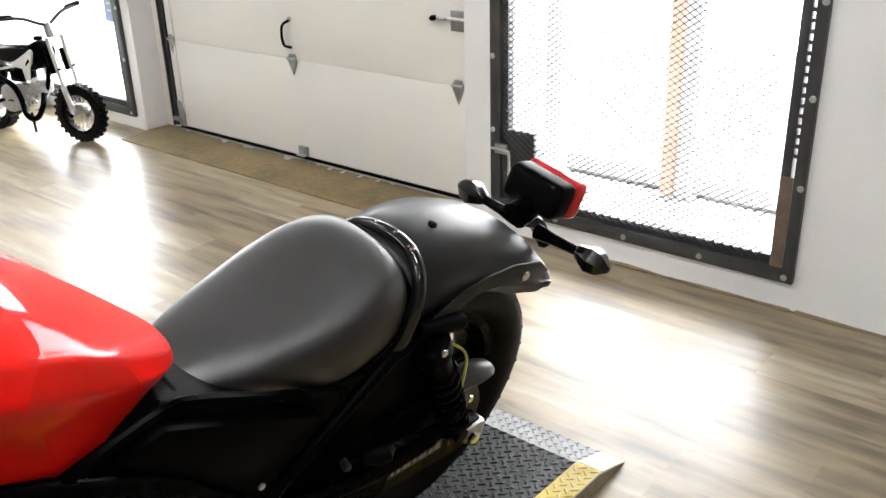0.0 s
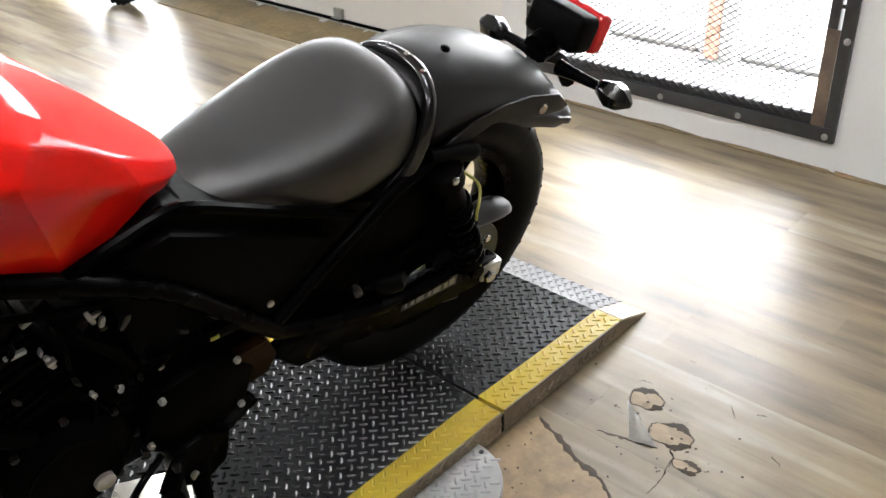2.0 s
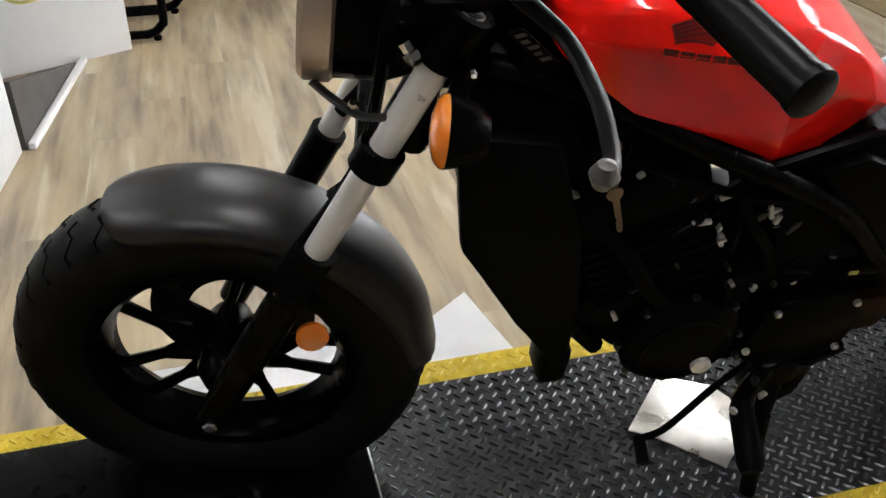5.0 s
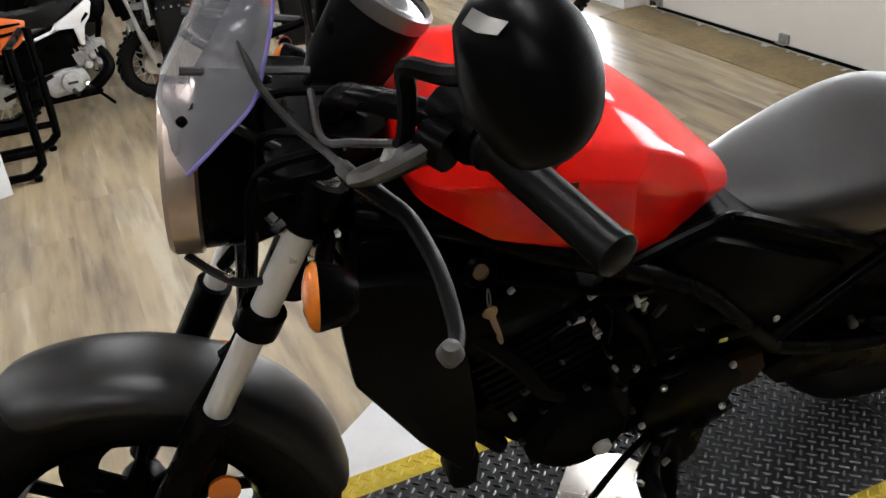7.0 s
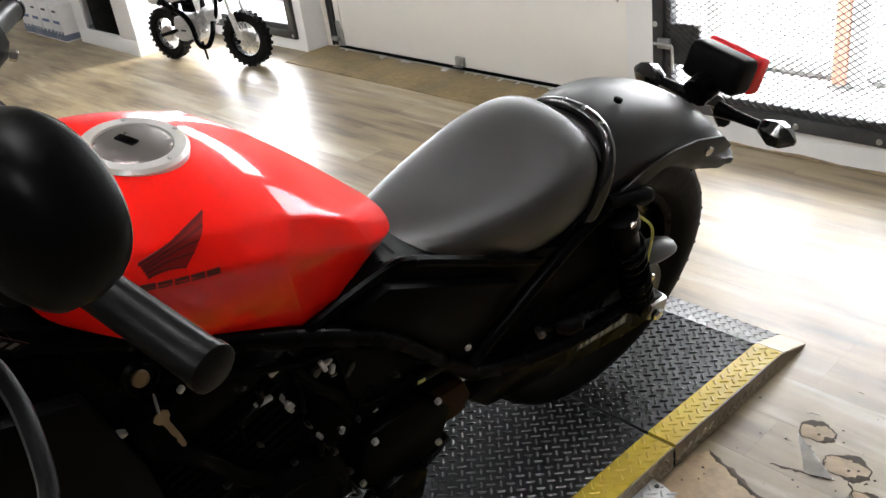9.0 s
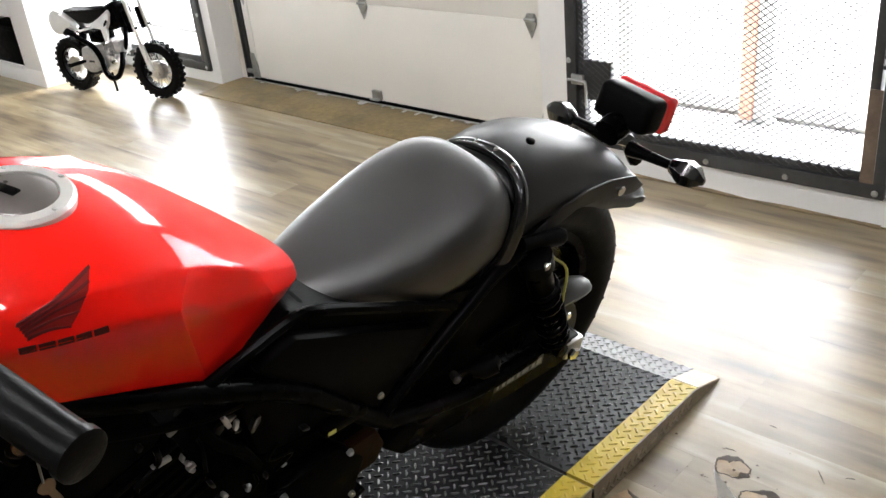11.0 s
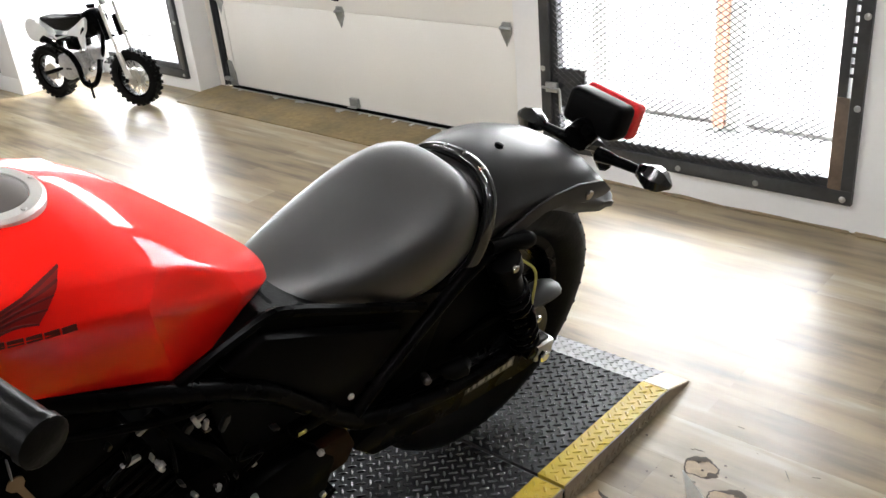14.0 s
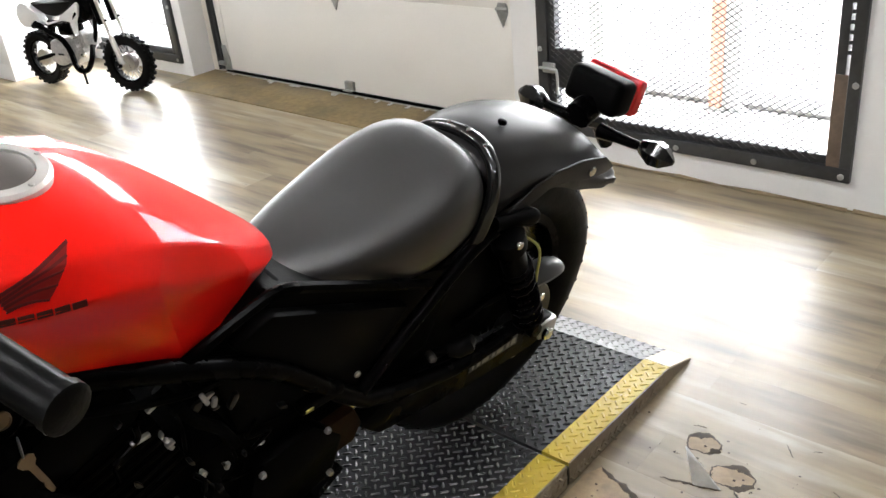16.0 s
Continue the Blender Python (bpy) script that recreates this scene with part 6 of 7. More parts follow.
            for k in range(2):
                P("stripe", slab([(-0.16, 0.425 + 0.03 * k), (0.06, 0.395 + 0.033 * k), (0.13, 0.405 + 0.025 * k), (0.13, 0.413 + 0.025 * k), (0.06, 0.408 + 0.033 * k), (-0.16, 0.438 + 0.03 * k)], s * 0.095 - 0.004, s * 0.095 + 0.004, 1, 0.001), BLACK, "", cw)
    P("tank_cap", lathe([(0.022, 0), (0.024, 0.018), (0.012, 0.022)], (fx - 0.215, 0, 0.512), (0, 0, 1), 12), BLACK)
    P("seat", slab([(0.045, 0.452), (0.06, 0.468), (0.14, 0.458), (0.22, 0.443), (0.29, 0.452), (0.35, 0.480), (fx - 0.27, 0.492), (fx - 0.25, 0.475), (0.31, 0.415), (0.23, 0.388), (0.15, 0.395)], -0.05, 0.05, 1, 0.016), HIDE, "black seat")
    # engine and exhaust
    if looped:
        en = P("engine", slab([(0.10, 0.15), (0.13, 0.26), (0.24, 0.275), (0.32, 0.25), (0.34, 0.17), (0.28, 0.125), (0.16, 0.12)], -0.055, 0.055, 1, 0.015), ZINC, "silver engine")
        cx, cz, cr = 0.225, 0.195, 0.062
    else:
        en = P("engine", slab([(0.165, 0.13), (0.16, 0.20), (0.25, 0.22), (0.325, 0.205), (0.34, 0.15), (0.29, 0.115), (0.185, 0.11)], -0.055, 0.055, 1, 0.012), ZINC, "silver engine")
        cx, cz, cr = 0.262, 0.165, 0.043
        # black filler added so that no pale floor shows through the frame
        P("frame_filler", slab([(0.02, 0.20), (0.05, 0.36), (0.34, 0.36), (0.37, 0.24), (0.30, 0.215), (0.16, 0.205)], -0.035, 0.045, 1, 0.012), BLACK, "added black panel hiding the floor behind the frame")
    P("engine_cover", lathe([(cr, 0), (cr * 0.93, 0.014), (cr * 0.5, 0.02), (0.0, 0.02)], (cx, -0.055, cz), (0, -1, 0), 20), ZINC, "round polished cover", en)
    P("cover_print", box((cx - 0.02, -0.0775, cz - 0.005), (cx + 0.02, -0.0755, cz + 0.005)), GREYM, "", en)
    P("cylinder", tube([(0.3, 0, 0.24), (0.40, 0, 0.27)], [0.045, 0.04], 12), ZINC, "finned cylinder", en)
    for i in range(5):
        P("cooling_fin", lathe([(0.056, 0), (0.056, 0.005)], (0.315 + i * 0.018, 0, 0.244 + i * 0.0055), (0.96, 0, 0.28), 14), ZINC, "", en)
    for k, (hx, hy, hz, hr) in enumerate(((0.345, -0.05, 0.215, 0.016), (0.37, -0.045, 0.19, 0.012), (0.365, -0.05, 0.25, 0.014), (0.34, -0.05, 0.29, 0.013), (0.395, -0.04, 0.22, 0.015), (0.315, -0.06, 0.145, 0.013))):
        P("engine_fitting", lathe([(hr * 0.6, -0.01), (hr, -0.004), (hr, 0.012), (hr * 0.5, 0.018), (0.0, 0.018)], (hx, hy, hz), (0.2 * (k % 3 - 1), -1, 0.3), 7), CHROME if k % 2 else ZINC, "", en)
    P("cylinder_head", box((0.385, -0.045, 0.235), (0.43, 0.045, 0.305), 0.01), ZINC, "silver cylinder head", en)
    P("carburettor", box((0.27, -0.03, 0.29), (0.32, 0.03, 0.345), 0.01), ZINC, "", en)
    P("air_box", box((0.20, -0.04, 0.285), (0.33, 0.04, 0.355), 0.015), BLACK, "black air box")
    if looped:
        P("exhaust_pipe", tube(spline([(0.43, -0.03, 0.24), (0.445, -0.06, 0.19), (0.42, -0.08, 0.13), (0.37, -0.085, 0.112), (0.33, -0.085, 0.14), (0.318, -0.085, 0.21), (0.28, -0.085, 0.275), (0.20, -0.08, 0.31), (0.12, -0.075, 0.34)], 5), 0.015, 8), BLACK, "black exhaust pipe")
        P("muffler", tube([(0.13, -0.075, 0.338), (0.085, -0.07, 0.352), (0.06, -0.068, 0.340)], [0.018, 0.020, 0.016], 10), BLACK)
    else:
        P("exhaust_pipe", tube(spline([(0.40, -0.03, 0.27), (0.42, -0.06, 0.20), (0.37, -0.075, 0.15), (0.33, -0.08, 0.13)], 5), 0.024, 8), BLACK, "black exhaust pipe")
        P("skid_plate", slab([(0.05, 0.13), (0.38, 0.10), (0.36, 0.085), (0.08, 0.09)], -0.05, 0.05, 1, 0.006), BLACK, "black skid plate")
    P("foot_peg", tube([(0.26, -0.06, 0.135), (0.26, -0.13, 0.13)], 0.009, 8), GREYM)
    P("kick_stand", tube([(0.33, -0.05, 0.13), (0.40, -0.10, 0.05)], 0.007, 8), BLACK)
    P("shock", tube([(0.06, 0, 0.2), (0.12, 0, 0.34)], 0.022, 10), BLACK)
    return root


dirt_bike(placed(-4.127, 1.289, 12.1, 1.065), "small dirt bike with white plastics and black seat", WHITEP, WHITEP, 0.645, radians(6), "small dirt bikes")
dirt_bike(placed(-3.36, -1.648, 99.2, 1.173), "orange and white dirt bike with a silver engine beside a stand", WHITEP, ORANGE, 0.615, 0.0, "small dirt bikes", False, True)
dirt_bike(placed(-4.626, -0.80, -11.1, 1.1), "orange dirt bike with black seat parked behind", ORANGE, ORANGE, 0.585, 0.0, "small dirt bikes", False)


def paddock_stand():
    root = thing("paddock_stand", placed(-2.647, -1.528, 0, 1.19, -2.25, -1.40), "black tubular motorcycle stand on small feet", "stand")
    for x, y0 in ((-2.25, -1.40), (-2.54, -1.337)):
        part("hoop", tube(spline([(x, y0, 0.46), (x, y0, 0.10), (x, y0 - 0.012, 0.05), (x, y0 - 0.05, 0.024), (x, y0 - 0.12, 0.022), (x, y0 - 0.46, 0.022), (x, y0 - 0.53, 0.03), (x, y0 - 0.56, 0.08), (x, y0 - 0.57, 0.46)], 4), 0.015, 8), BLACK, root, "black bent tube")
        part("cross_bar", tube([(x, y0, 0.10), (x, y0 - 0.565, 0.10)], 0.013, 8), BLACK, root)
        for dy in (-0.03, -0.52):
            part("foot", lathe([(0.013, 0), (0.016, 0.012), (0.012, 0.016)], (x, y0 + dy, 0.0), (0, 0, 1), 10), RUBBER_STRIP, root)
    for y0 in (-1.41, -1.92):
        part("side_bar", tube([(-2.25, y0, 0.45), (-2.54, y0 + 0.05, 0.45)], 0.013, 8), BLACK, root)


paddock_stand()


def parked_cruiser(m, label, paint, bags, seed, lamps=True):
    """A full-dress cruiser seen far off: nose towards +x, flank towards -y."""
    root = thing("cruiser_motorcycle", m, label, "motorcycle", "parked motorcycles")
    P = lambda n, bm, mat, lab="", parent=root: part(n, bm, mat, parent, lab)
    r = 0.2
    knobby_wheel(root, "front_wheel", (0.98, 0, r), (0, 1, 0), r, 0.07, 30)
    knobby_wheel(root, "rear_wheel", (0, 0, r), (0, 1, 0), r, 0.09, 30)
    for s in (-1, 1):
        fl = P("fork_leg", tube([(0.98, s * 0.065, r), (0.85, s * 0.065, 0.44), (0.73, s * 0.065, 0.66)], [0.02, 0.016, 0.015], 10), CHROME, "chrome fork leg")
        P("signal", lathe([(0.0, -0.02), (0.026, -0.012), (0.03, 0.0), (0.02, 0.012), (0.0, 0.016)], (0.86, s * 0.15, 0.46), (1, 0, 0), 12), AMBER, "amber signal", fl)
        if lamps:
            P("signal", lathe([(0.0, -0.02), (0.026, -0.012), (0.03, 0.0), (0.02, 0.012), (0.0, 0.016)], (-0.2, s * 0.13, 0.37), (-1, 0, 0), 12), AMBER, "amber rear signal")
        P("exhaust_pipe", tube(spline([(0.5, s * 0.06, 0.33), (0.56, s * 0.1, 0.22), (0.4, s * 0.12, 0.13), (0.0, s * 0.15, 0.15), (-0.26, s * 0.17, 0.20)], 5), [0.016] * 6 + [0.028] * 14 + [0.03], 10), CHROME, "chrome exhaust pipe")
        P("exhaust_bore", tube([(-0.25, s * 0.1695, 0.199), (-0.265, s * 0.1702, 0.2005)], 0.023, 10), RUBBER_STRIP)
        if bags:
            bag = P("saddlebag", box((-0.24, s * 0.25 - 0.08, 0.17), (0.13, s * 0.25 + 0.08, 0.45), 0.03, seg=3), HIDE, "black studded leather saddlebag")
            P("flap", slab([(-0.25, 0.46), (0.14, 0.46), (0.13, 0.36), (-0.05, 0.32), (-0.24, 0.36)], s * 0.334 - 0.004, s * 0.334 + 0.004, 1, 0.003), HIDE, "leather flap", bag)
            P("lid", slab([(-0.25, 0.445), (0.14, 0.445), (0.14, 0.462), (-0.25, 0.462)], s * 0.25 - 0.085, s * 0.25 + 0.085, 1, 0.006), HIDE, "", bag)
            for i in range(7):
                x = -0.21 + i * 0.055
                P("stud", lathe([(0.008, 0), (0.004, 0.006)], (x, s * 0.338, 0.355 - 0.02 * math.sin(math.pi * i / 6)), (0, s, 0), 8), CHROME, "", bag)
            for i in range(5):
                P("stud", lathe([(0.008, 0), (0.004, 0.006)], (-0.24, s * 0.25 - 0.06 + 0.03 * i, 0.40), (-1, 0, 0), 8), CHROME, "", bag)
    P("headlight", lathe([(0.0, -0.1), (0.06, -0.08), (0.085, 0.0), (0.08, 0.02), (0.0, 0.03)], (0.86, 0, 0.60), (1, 0, 0), 20), CHROME, "chrome headlight")
    P("handlebar", tube(spline([(0.52, -0.32, 0.72), (0.62, -0.2, 0.74), (0.72, 0, 0.68), (0.62, 0.2, 0.74), (0.52, 0.32, 0.72)], 5), 0.012, 8), CHROME, "chrome handlebar")
    P("fuel_tank", lathe([(0.0, -0.2), (0.07, -0.18), (0.115, -0.06), (0.125, 0.05), (0.09, 0.17), (0.0, 0.2)], (0.52, 0, 0.52), (1, 0, 0.15), 18), paint, "lacquered fuel tank")
    P("seat", slab([(0.36, 0.50), (0.2, 0.45), (-0.1, 0.48), (-0.14, 0.54), (0.08, 0.52), (0.2, 0.49)], -0.12, 0.12, 1, 0.03), HIDE, "black leather seat")
    arch_guard = [(0.22 * math.cos(radians(t)), 0.215 + 0.22 * math.sin(radians(t))) for t in (25, 60, 95, 130, 165, 185)]
    bm = skin(bmesh.new(), [[(x, -0.07, z - 0.05), (x, -0.055, z), (x, 0.055, z), (x, 0.07, z - 0.05)] for x, z in arch_guard], cap=False, closed=False)
    fd = P("rear_fender", bm, paint, "lacquered rear mudguard")
    P("fender_trim", skin(bmesh.new(), [[(x, -0.02, z + h) for h in (0.002, 0.009)] + [(x, 0.02, z + h) for h in (0.009, 0.002)] for x, z in arch_guard[1:]]), CHROME, "chrome trim strip", fd)
    for s in (-1, 1):
        P("saddle_rail", tube(spline([(0.16, s * 0.10, 0.42), (-0.02, s * 0.12, 0.47), (-0.2, s * 0.11, 0.46), (-0.27, s * 0.05, 0.42)], 4), 0.011, 8), CHROME, "chrome rail round the mudguard")
    ag = [(0.98 + 0.215 * math.cos(radians(t)), 0.205 + 0.215 * math.sin(radians(t))) for t in (10, 45, 80, 115, 150, 170)]
    bm = skin(bmesh.new(), [[(x, -0.055, z - 0.04), (x, -0.045, z), (x, 0.045, z), (x, 0.055, z - 0.04)] for x, z in ag], cap=False, closed=False)
    P("front_fender", bm, paint, "lacquered front mudguard")
    P("engine", box((0.3, -0.1, 0.14), (0.62, 0.1, 0.3), 0.03), GREYM, "engine block")
    for k, t in ((0.4, -22), (0.54, 22)):
        m2 = Matrix.Translation((k, 0, 0.34)) @ Euler((0, radians(t), 0)).to_matrix().to_4x4()
        c = P("cylinder", box((-0.05, -0.07, -0.08), (0.05, 0.07, 0.07), 0.01, m=m2), GREYM, "finned cylinder")
        for i in range(6):
            P("cooling_fin", box((-0.058, -0.078, -0.07 + i * 0.023), (0.058, 0.078, -0.062 + i * 0.023), m=m2), ALU, "", c)
    P("engine_cover", lathe([(0.075, 0), (0.07, 0.02), (0.0, 0.03)], (0.46, -0.1, 0.22), (0, -1, 0), 20), CHROME, "round chrome cover")
    if lamps:
        P("tail_lamp", box((-0.25, -0.03, 0.385), (-0.215, 0.03, 0.415), 0.01), REDLENS, "red tail lamp")
    else:
        tb = P("top_box", box((-0.27, -0.17, 0.43), (0.05, 0.17, 0.60), 0.03, seg=3), HIDE, "black top box")
        P("box_latch", box((-0.285, -0.02, 0.48), (-0.265, 0.02, 0.52), 0.003), CHROME, "", tb)
    P("frame", tube(spline([(0.72, 0, 0.55), (0.62, 0, 0.3), (0.55, 0, 0.13), (0.3, 0, 0.12), (0.1, 0, 0.2), (0.05, 0, 0.42)], 4), 0.02, 8), BLACK)
    return root


parked_cruiser(placed(-3.486, -0.469, 167.4, 1.18), "black cruiser with studded saddlebags and chrome trim", GLOSSB, True, 1)
parked_cruiser(placed(-4.226, -1.964, 154, 1.2), "black cruiser with black saddlebags parked in the row", HIDE, True, 3, False)
parked_cruiser(placed(-4.34, -1.50, 160, 1.2), "black cruiser with chrome pipes parked in the row", HIDE, True, 4, False)


# ---- counter with a kneehole ----
KNEE_SHADE = material("kneehole_shade", (0.05, 0.045, 0.042), 0.6, vary=0.3, scale=8)


def counter():
    there = placed(-1.67, -1.983, 4.4, 1.15, -1.435, -1.836)
    root = thing("counter", there, "white laminate counter with an open kneehole", "counter")
    part("front_panel", slab([(-0.5, -2.023), (-1.435, -1.836), (-1.441, -1.864), (-0.505, -2.051)], 0.0, 0.86, 2, 0.003), CABINET, root, "white front panel")
    part("end_panel", slab([(-1.441, -1.866), (-1.413, -1.87), (-1.53, -2.45), (-1.558, -2.444)], 0.0, 0.86, 2, 0.003), CABINET, root, "white side panel")
    part("side_panel", slab([(-2.181, -1.499), (-2.209, -1.51), (-1.955, -2.2), (-1.927, -2.19)], 0.0, 0.86, 2, 0.003), CABINET, root, "white side panel of the kneehole")
    part("end_panel", slab([(-0.505, -2.053), (-0.533, -2.048), (-0.533, -2.43), (-0.505, -2.43)], 0.0, 0.86, 2, 0.003), CABINET, root, "white side panel")
    part("back_panel", slab([(-1.55, -2.44), (-1.93, -2.36), (-1.936, -2.39), (-1.556, -2.47)], 0.0, 0.86, 2), CABINET, root)
    # a dark triangular board stands in for the shadow at the side panel's foot
    a, b = Vector((-1.447, -1.824, 0)), Vector((-2.112, -1.676, 0))
    up, back = Vector((0, 0, 0.2)), Vector((-0.004, -0.016, 0))
    part("shade_board", skin(bmesh.new(), [[a + o, b + o, a + up + o] for o in (Vector(), back)]), KNEE_SHADE, root, "dark triangle standing in for shade in the kneehole")
    part("toe_strip", slab([(-1.445, -1.80), (-2.11, -1.652), (-2.115, -1.672), (-1.45, -1.82)], 0.0, 0.018, 2, 0.002), CABINET, root, "pale toe strip")
    part("worktop", slab([(-0.48, -1.937), (-2.2, -1.47), (-2.32, -2.0), (-1.9, -2.5), (-0.48, -2.44)], 0.861, 0.895, 2, 0.004), CABINET, root, "white worktop")
    m = Matrix.Translation((-2.078, -1.745, 0.318)) @ Euler((0, radians(8), radians(-68.2))).to_matrix().to_4x4()
    ad = thing("power_adapter", there @ m, "black power adapter plugged in with a yellow cord", "power adapter")
    part("body", box((-0.028, 0.012, -0.06), (0.028, 0.05, 0.05), 0.008), PLASTIC, ad)
    m2 = Matrix.Translation((-2.125, -1.622, 0.32)) @ Euler((0, 0, radians(-68.2))).to_matrix().to_4x4()
    ou = thing("wall_outlet", there @ m2, "cream outlet plate on the counter side", "outlet")
    part("plate", box((-0.05, 0.008, -0.06), (0.05, 0.014, 0.06), 0.003), OUTLET, ou)
    part("socket", box((-0.014, 0.0135, -0.03), (0.014, 0.0165, 0.03), 0.002), WHITEP, ou)
    part("cord", tube(spline([(-0.028, 0.04, 0.0), (-0.01, 0.05, -0.05), (0.08, 0.05, -0.06), (0.14, 0.05, -0.02), (0.17, 0.04, 0.07), (0.175, 0.04, 0.2)], 6), 0.005, 8), CORD, ad, "yellow cord")


counter()


# ---- white shelf unit, box and cartons ----
def shelf_unit():
    root = thing("shelf_unit", pose(0, 0, 0), "white shelf unit with an open niche", "shelf unit")
    x0, x1, y0, y1 = -5.33, -4.405, 1.185, FAR_WALL - 0.004
    for lo, hi, n in (((x1 - 0.02, y0, 0), (x1, y1, 1.4), "side_panel"), ((x0, y0, 0), (x0 + 0.02, y1, 1.4), "side_panel"), ((x0 + 0.02, y0, 0.0), (x1 - 0.02, y0 + 0.02, 0.1), "plinth"),
                      ((x0 + 0.02, y0, 0.1), (x0 + 0.16, y0 + 0.02, 1.4), "front_panel"), ((x1 - 0.24, y0, 0.1), (x1 - 0.02, y0 + 0.02, 1.4), "front_panel"), ((x0 + 0.16, y0, 0.42), (x1 - 0.24, y0 + 0.02, 1.4), "front_panel"),
                      ((x0 + 0.02, y0 + 0.02, 0.085), (x1 - 0.02, y1, 0.1), "shelf"), ((x0 + 0.02, y1 - 0.012, 0.1), (x1 - 0.02, y1, 1.4), "back_panel"), ((x0, y0, 1.4), (x1, y1, 1.42), "top")):
        part(n, box(lo, hi, 0.002), SHELFW, root)
    part("niche_trim", box((x0 + 0.16, y0 - 0.006, 0.095), (x1 - 0.24, y0 - 0.001, 0.115), 0.001), SHELFW, root)
    b = thing("battery_box", pose(-4.86, 1.40, 0.1), "black plastic box with a lid in the niche", "box")
    part("body", box((-0.25, -0.19, 0.0), (0.19, 0.1, 0.22), 0.012), PLASTIC, b)
    part("lid", box((-0.26, -0.20, 0.22), (0.20, 0.11, 0.25), 0.008), PLASTIC, b)
    for i in range(4):
        c = thing("carton", pose(-5.50 - 0.2 * i, 1.19, 0.0, 0, 0, 4 * (i % 2)), "white carton with blue printed bands", "carton", "cartons by the shelf")
        part("body", box((-0.085, -0.08, 0.0), (0.085, 0.1, 0.26), 0.006), WHITEP, c)
        part("printed_band", box((-0.087, -0.083, 0.012), (0.087, 0.05, 0.055), 0.001), SLATE, c, "grey-blue band")
        for k in range(3):
            part("printed_band", box((-0.08 + 0.06 * k, -0.0835, 0.055), (-0.045 + 0.06 * k, -0.0805, 0.075), 0.001), SLATE, c, "grey-blue band")
        part("printed_band", box((-0.06, -0.083, 0.13), (0.05, -0.0795, 0.15), 0.0004), BLUE, c, "blue print bar")
        part("handle_slot", box((-0.03, -0.083, 0.21), (0.03, -0.0795, 0.225), 0.0004), GREYP, c)


shelf_unit()


# ---- damaged floor beside the ramp ----
def floor_damage():
    random.seed(9)

    def rough(pts, k=5, amp=0.003):
        return [(q.x + random.uniform(-amp, amp), q.y + random.uniform(-amp, amp)) for q in spline([(x, y, 0) for x, y in pts], k)]
    for x, y, r, w in ((0.523, 0.364, 0.034, 1.0), (0.621, 0.296, 0.043, 0.85), (0.690, 0.234, 0.026, 0.6)):
        root = thing("floor_scar", pose(x, y, 0.0), "round worn spot in the vinyl floor with a dark torn rim", "floor damage", "floor scars")
        n = 40
        ang = [2 * math.pi * i / n for i in range(n)]
        rad = [r * (1 + 0.10 * math.sin(2 * a + 1) + 0.07 * math.sin(5 * a) + random.uniform(-0.05, 0.05)) for a in ang]
        wid = [0.0018 + 0.0115 * max(0, math.sin(1.5 * a + x * 9)) ** 1.5 * random.uniform(0.6, 1.2) for a in ang]
        rings = [[((rad[i] + s * wid[i]) * math.cos(ang[i]), (rad[i] + s * wid[i]) * w * math.sin(ang[i]), h) for i in range(n)] for s, h in ((1.0, 0.0002), (0.3, 0.0007), (-1.0, 0.0003))]
        part("worn_patch", slab([(rad[i] * math.cos(a), rad[i] * w * math.sin(a)) for i, a in enumerate(ang)], 0.0, 0.0002, 2), BARE, root, "bare brown worn middle")
        part("torn_rim", skin(bmesh.new(), rings, cap=False), SCAR, root, "dark torn rim")
        part("speck", lathe([(0.004, 0.0), (0.003, 0.0008)], (r * 0.2, -r * 0.15, 0.0), (0, 0, 1), 7), SCAR, root)
    edge = rough([(0.352, 0.095), (0.377, 0.08), (0.435, 0.06), (0.491, 0.034), (0.54, 0.024), (0.589, 0.0), (0.64, -0.05), (0.66, -0.13)])
    b = thing("bare_floor", pose(0.02, 0.077, 0.0), "bare stained underfloor where the vinyl has torn away", "floor damage")
    part("patch", slab(edge + [(0.66, -0.42), (0.50, -0.45), (0.34, -0.4), (0.336, 0.05)], 0.0001, 0.0005, 2), BARE, b)
    def crack(pts, w, label="dark curling crack in the vinyl floor"):
        root = thing("floor_crack", pose(0.02, 0.077, 0), label, "floor damage", "floor cracks")
        p = rough(pts, 5, 0.002)
        ws = [w * random.uniform(0.35, 1.3) * math.sin(math.pi * (i + 0.6) / (len(p) + 0.2)) for i in range(len(p))]
        rows = [[(x, y - q, 0.0006), (x, y, 0.0016), (x + q * 0.3, y + q, 0.0007)] for (x, y), q in zip(p, ws)]
        part("lifted_edge", skin(bmesh.new(), rows, cap=False, closed=False), SCAR, root)
    crack([(0.352, 0.095), (0.377, 0.08), (0.435, 0.06), (0.491, 0.034), (0.54, 0.024), (0.589, 0.0), (0.64, -0.05)], 0.0095)
    crack([(0.474, 0.135), (0.52, 0.146), (0.56, 0.157), (0.601, 0.166)], 0.0055)
    crack([(0.65, 0.045), (0.652, 0.09), (0.640, 0.147)], 0.0045)
    crack([(0.62, 0.185), (0.64, 0.16), (0.648, 0.132)], 0.004)
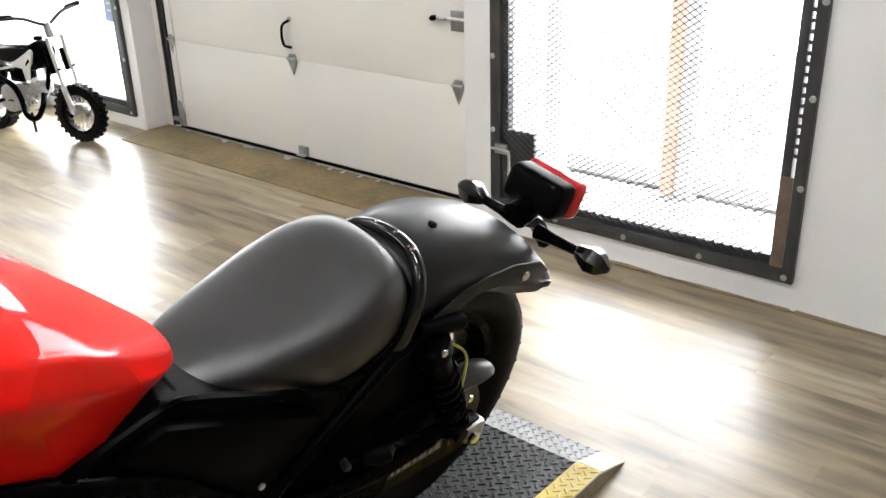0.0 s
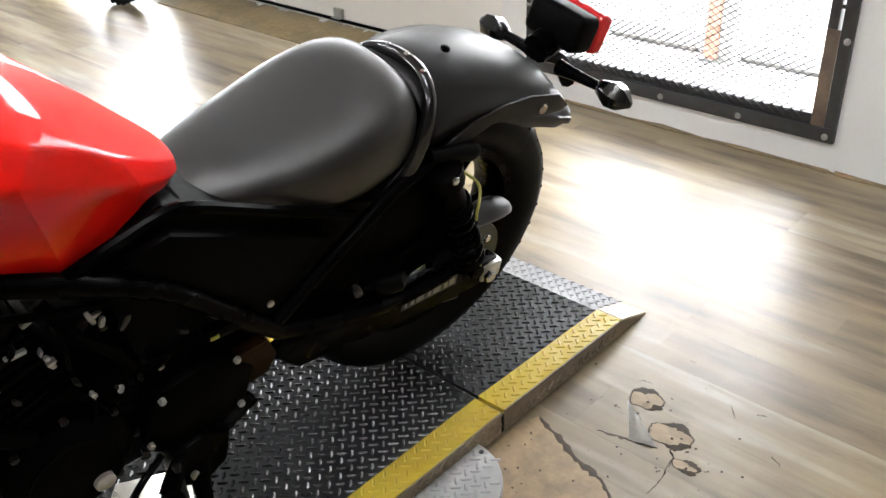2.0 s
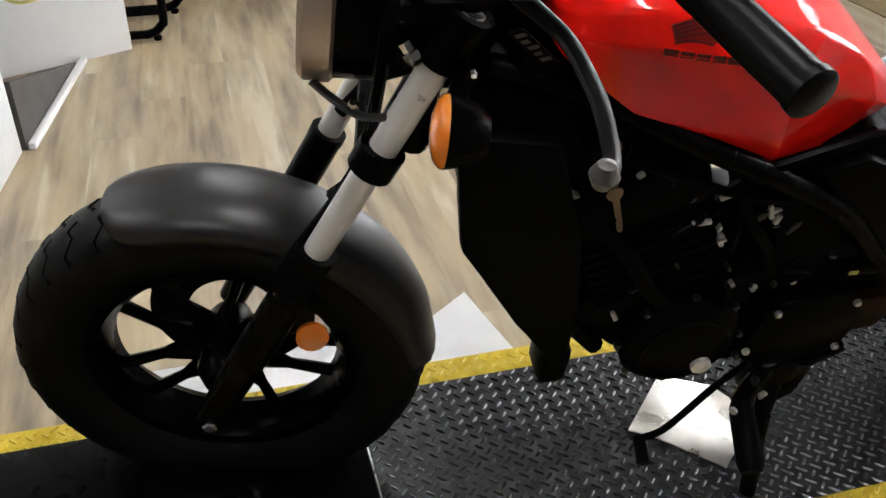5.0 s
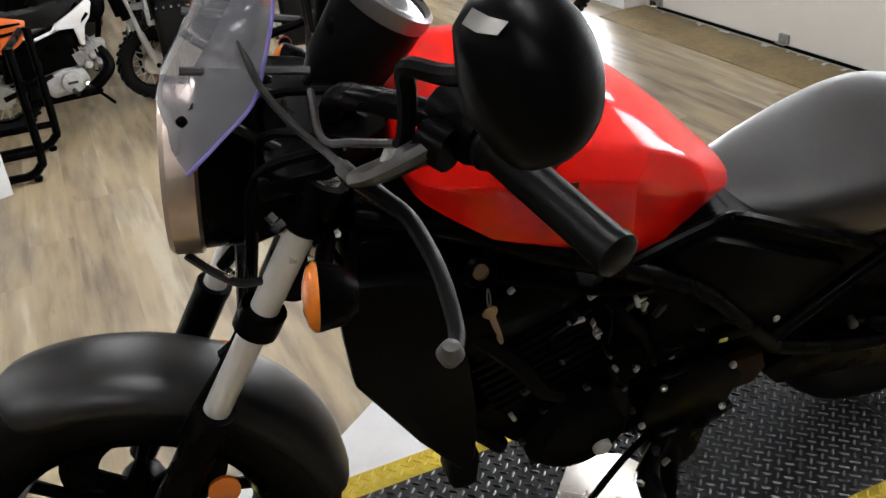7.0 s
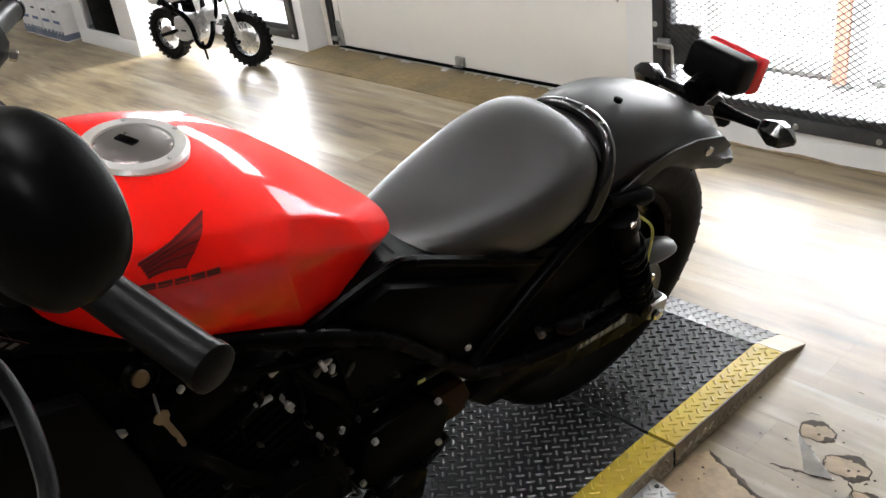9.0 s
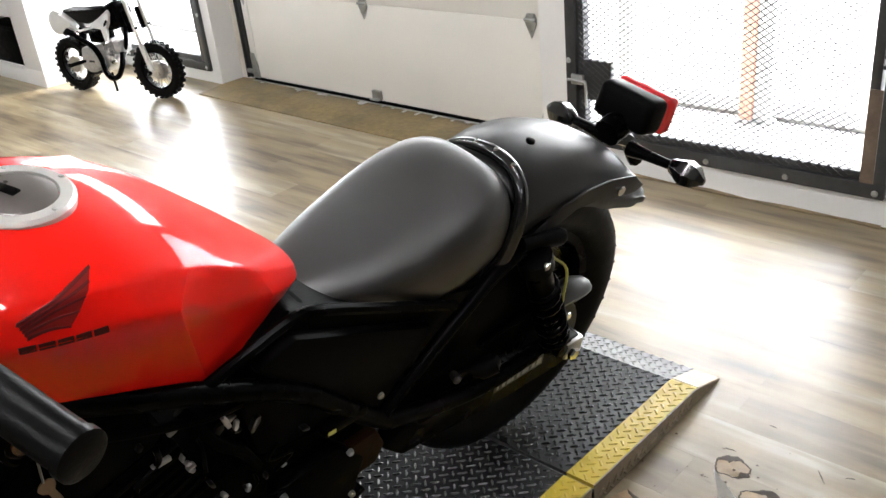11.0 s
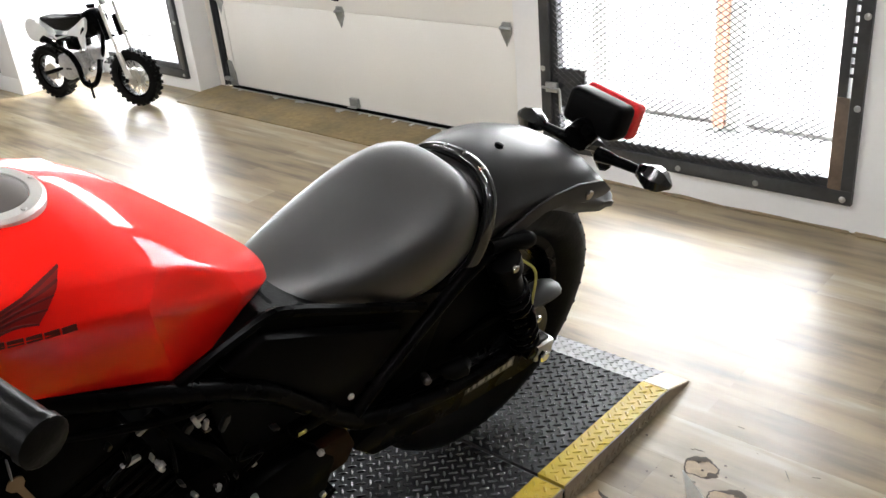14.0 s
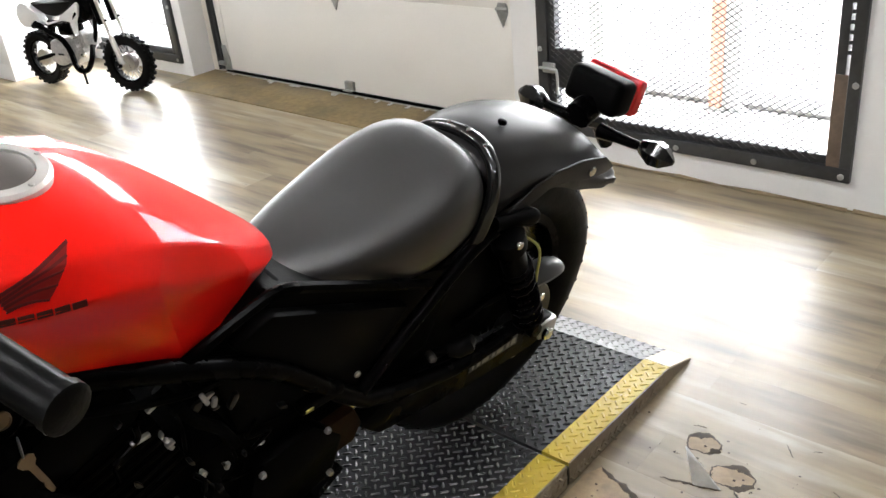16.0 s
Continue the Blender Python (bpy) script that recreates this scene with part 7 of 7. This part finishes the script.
    for x, y, l, a in ((0.652, 0.387, 0.05, -0.9), (0.712, 0.391, 0.02, 0.4), (0.455, 0.335, 0.03, 0.2), (0.789, 0.292, 0.03, -0.5), (0.509, 0.47, 0.012, 0.0), (0.80, 0.12, 0.04, 0.7)):
        crack([(x, y), (x + l * 0.5 * math.cos(a), y + l * 0.5 * math.sin(a) + 0.002), (x + l * math.cos(a), y + l * math.sin(a))], 0.0016, "short dark gouge in the vinyl floor")
    random.seed(21)
    bits = thing("floor_debris", pose(0, 0, 0.0), "dark crumbs and glue spots scattered on the torn floor", "debris", kind="stuff")
    bm = bmesh.new()
    for k in range(120):
        x, y = (random.uniform(0.37, 0.66), random.uniform(-0.30, 0.13)) if k < 70 else (random.gauss(0.63, 0.11), random.gauss(0.27, 0.09))
        if k < 70 and y > 0.15 - 0.35 * (x - 0.37):
            continue
        q = random.uniform(0.001, 0.0035)
        slab([(x + q * random.uniform(0.5, 1.4) * math.cos(a), y + q * random.uniform(0.4, 1.2) * math.sin(a)) for a in (0, 1.1, 2.2, 3.3, 4.5, 5.4)], 0.0004, 0.0011, 2, bm=bm)
    part("crumb", bm, SCAR, bits)
    f = thing("peeled_flap", pose(0.02, 0.077, 0.0008), "pale peeled triangle of floor covering, curling up", "floor damage")
    bm = bmesh.new()
    a, c, t = Vector((0.545, 0.150, 0)), Vector((0.601, 0.166, 0.002)), Vector((0.47, 0.262, 0))
    rows = [[a.lerp(t, v).lerp(c.lerp(t, v), u) + Vector((0, 0, 0.0016 * math.sin(math.pi * u * 0.7) * (1 - v))) for u in (0, 0.25, 0.5, 0.75, 1)] for v in (0, 0.3, 0.6, 0.95)]
    skin(bm, rows, cap=False, closed=False)
    bmesh.ops.solidify(bm, geom=bm.faces[:], thickness=0.0012)
    part("flap", bm, PEELED, f)


SCAR = material("torn_vinyl", (0.055, 0.038, 0.023), 0.8, vary=0.4, scale=60, bump=0.4)
BARE = material("bare_backing", (0.27, 0.19, 0.105), 0.55, vary=0.3, scale=22, bump=0.3, fine=70, wear=0.6, wear_colour=(0.10, 0.075, 0.05))
floor_damage()


# ---- floor planks ----
def planks():
    random.seed(4)
    W, L = 0.152, 1.22
    shapes = {}

    def plank_mesh(length):
        key = round(length, 2)
        if key not in shapes:
            bm = box((0.00005, 0.00005, -0.012), (length - 0.00005, W - 0.00005, 0.0), 0.0)
            top = [e for e in bm.edges if all(v.co.z > -0.001 for v in e.verts)]
            bmesh.ops.bevel(bm, geom=top, offset=0.00012, segments=1, affect="EDGES")
            me = bpy.data.meshes.new("plank")
            bm.to_mesh(me)
            bm.free()
            me.materials.append(PLANK)
            shapes[key] = me
        return shapes[key]
    rest = []
    y = -3.6
    row = 0
    while y < DOOR - 0.01:
        x = -7.2 - random.choice((0.0, 0.3, 0.6, 0.9))
        while x < 3.2:
            near = -5.6 < x + L / 2 < 2.2 and -2.4 < y
            if near:
                ob = new("plank", plank_mesh(L))
                ob.location = (x, y, random.uniform(-0.0001, 0.0))
                ob.parent = floor
            else:
                rest.append((x, y))
            x += L
        y += W
        row += 1
    bm = bmesh.new()
    for x, y in rest:
        box((x + 0.0003, y + 0.0003, -0.012), (x + L - 0.0003, y + W - 0.0003, -0.0002), bm=bm)
    tagged(part("far_planks", bm, PLANK, floor, flat=True), kind="stuff")


planks()
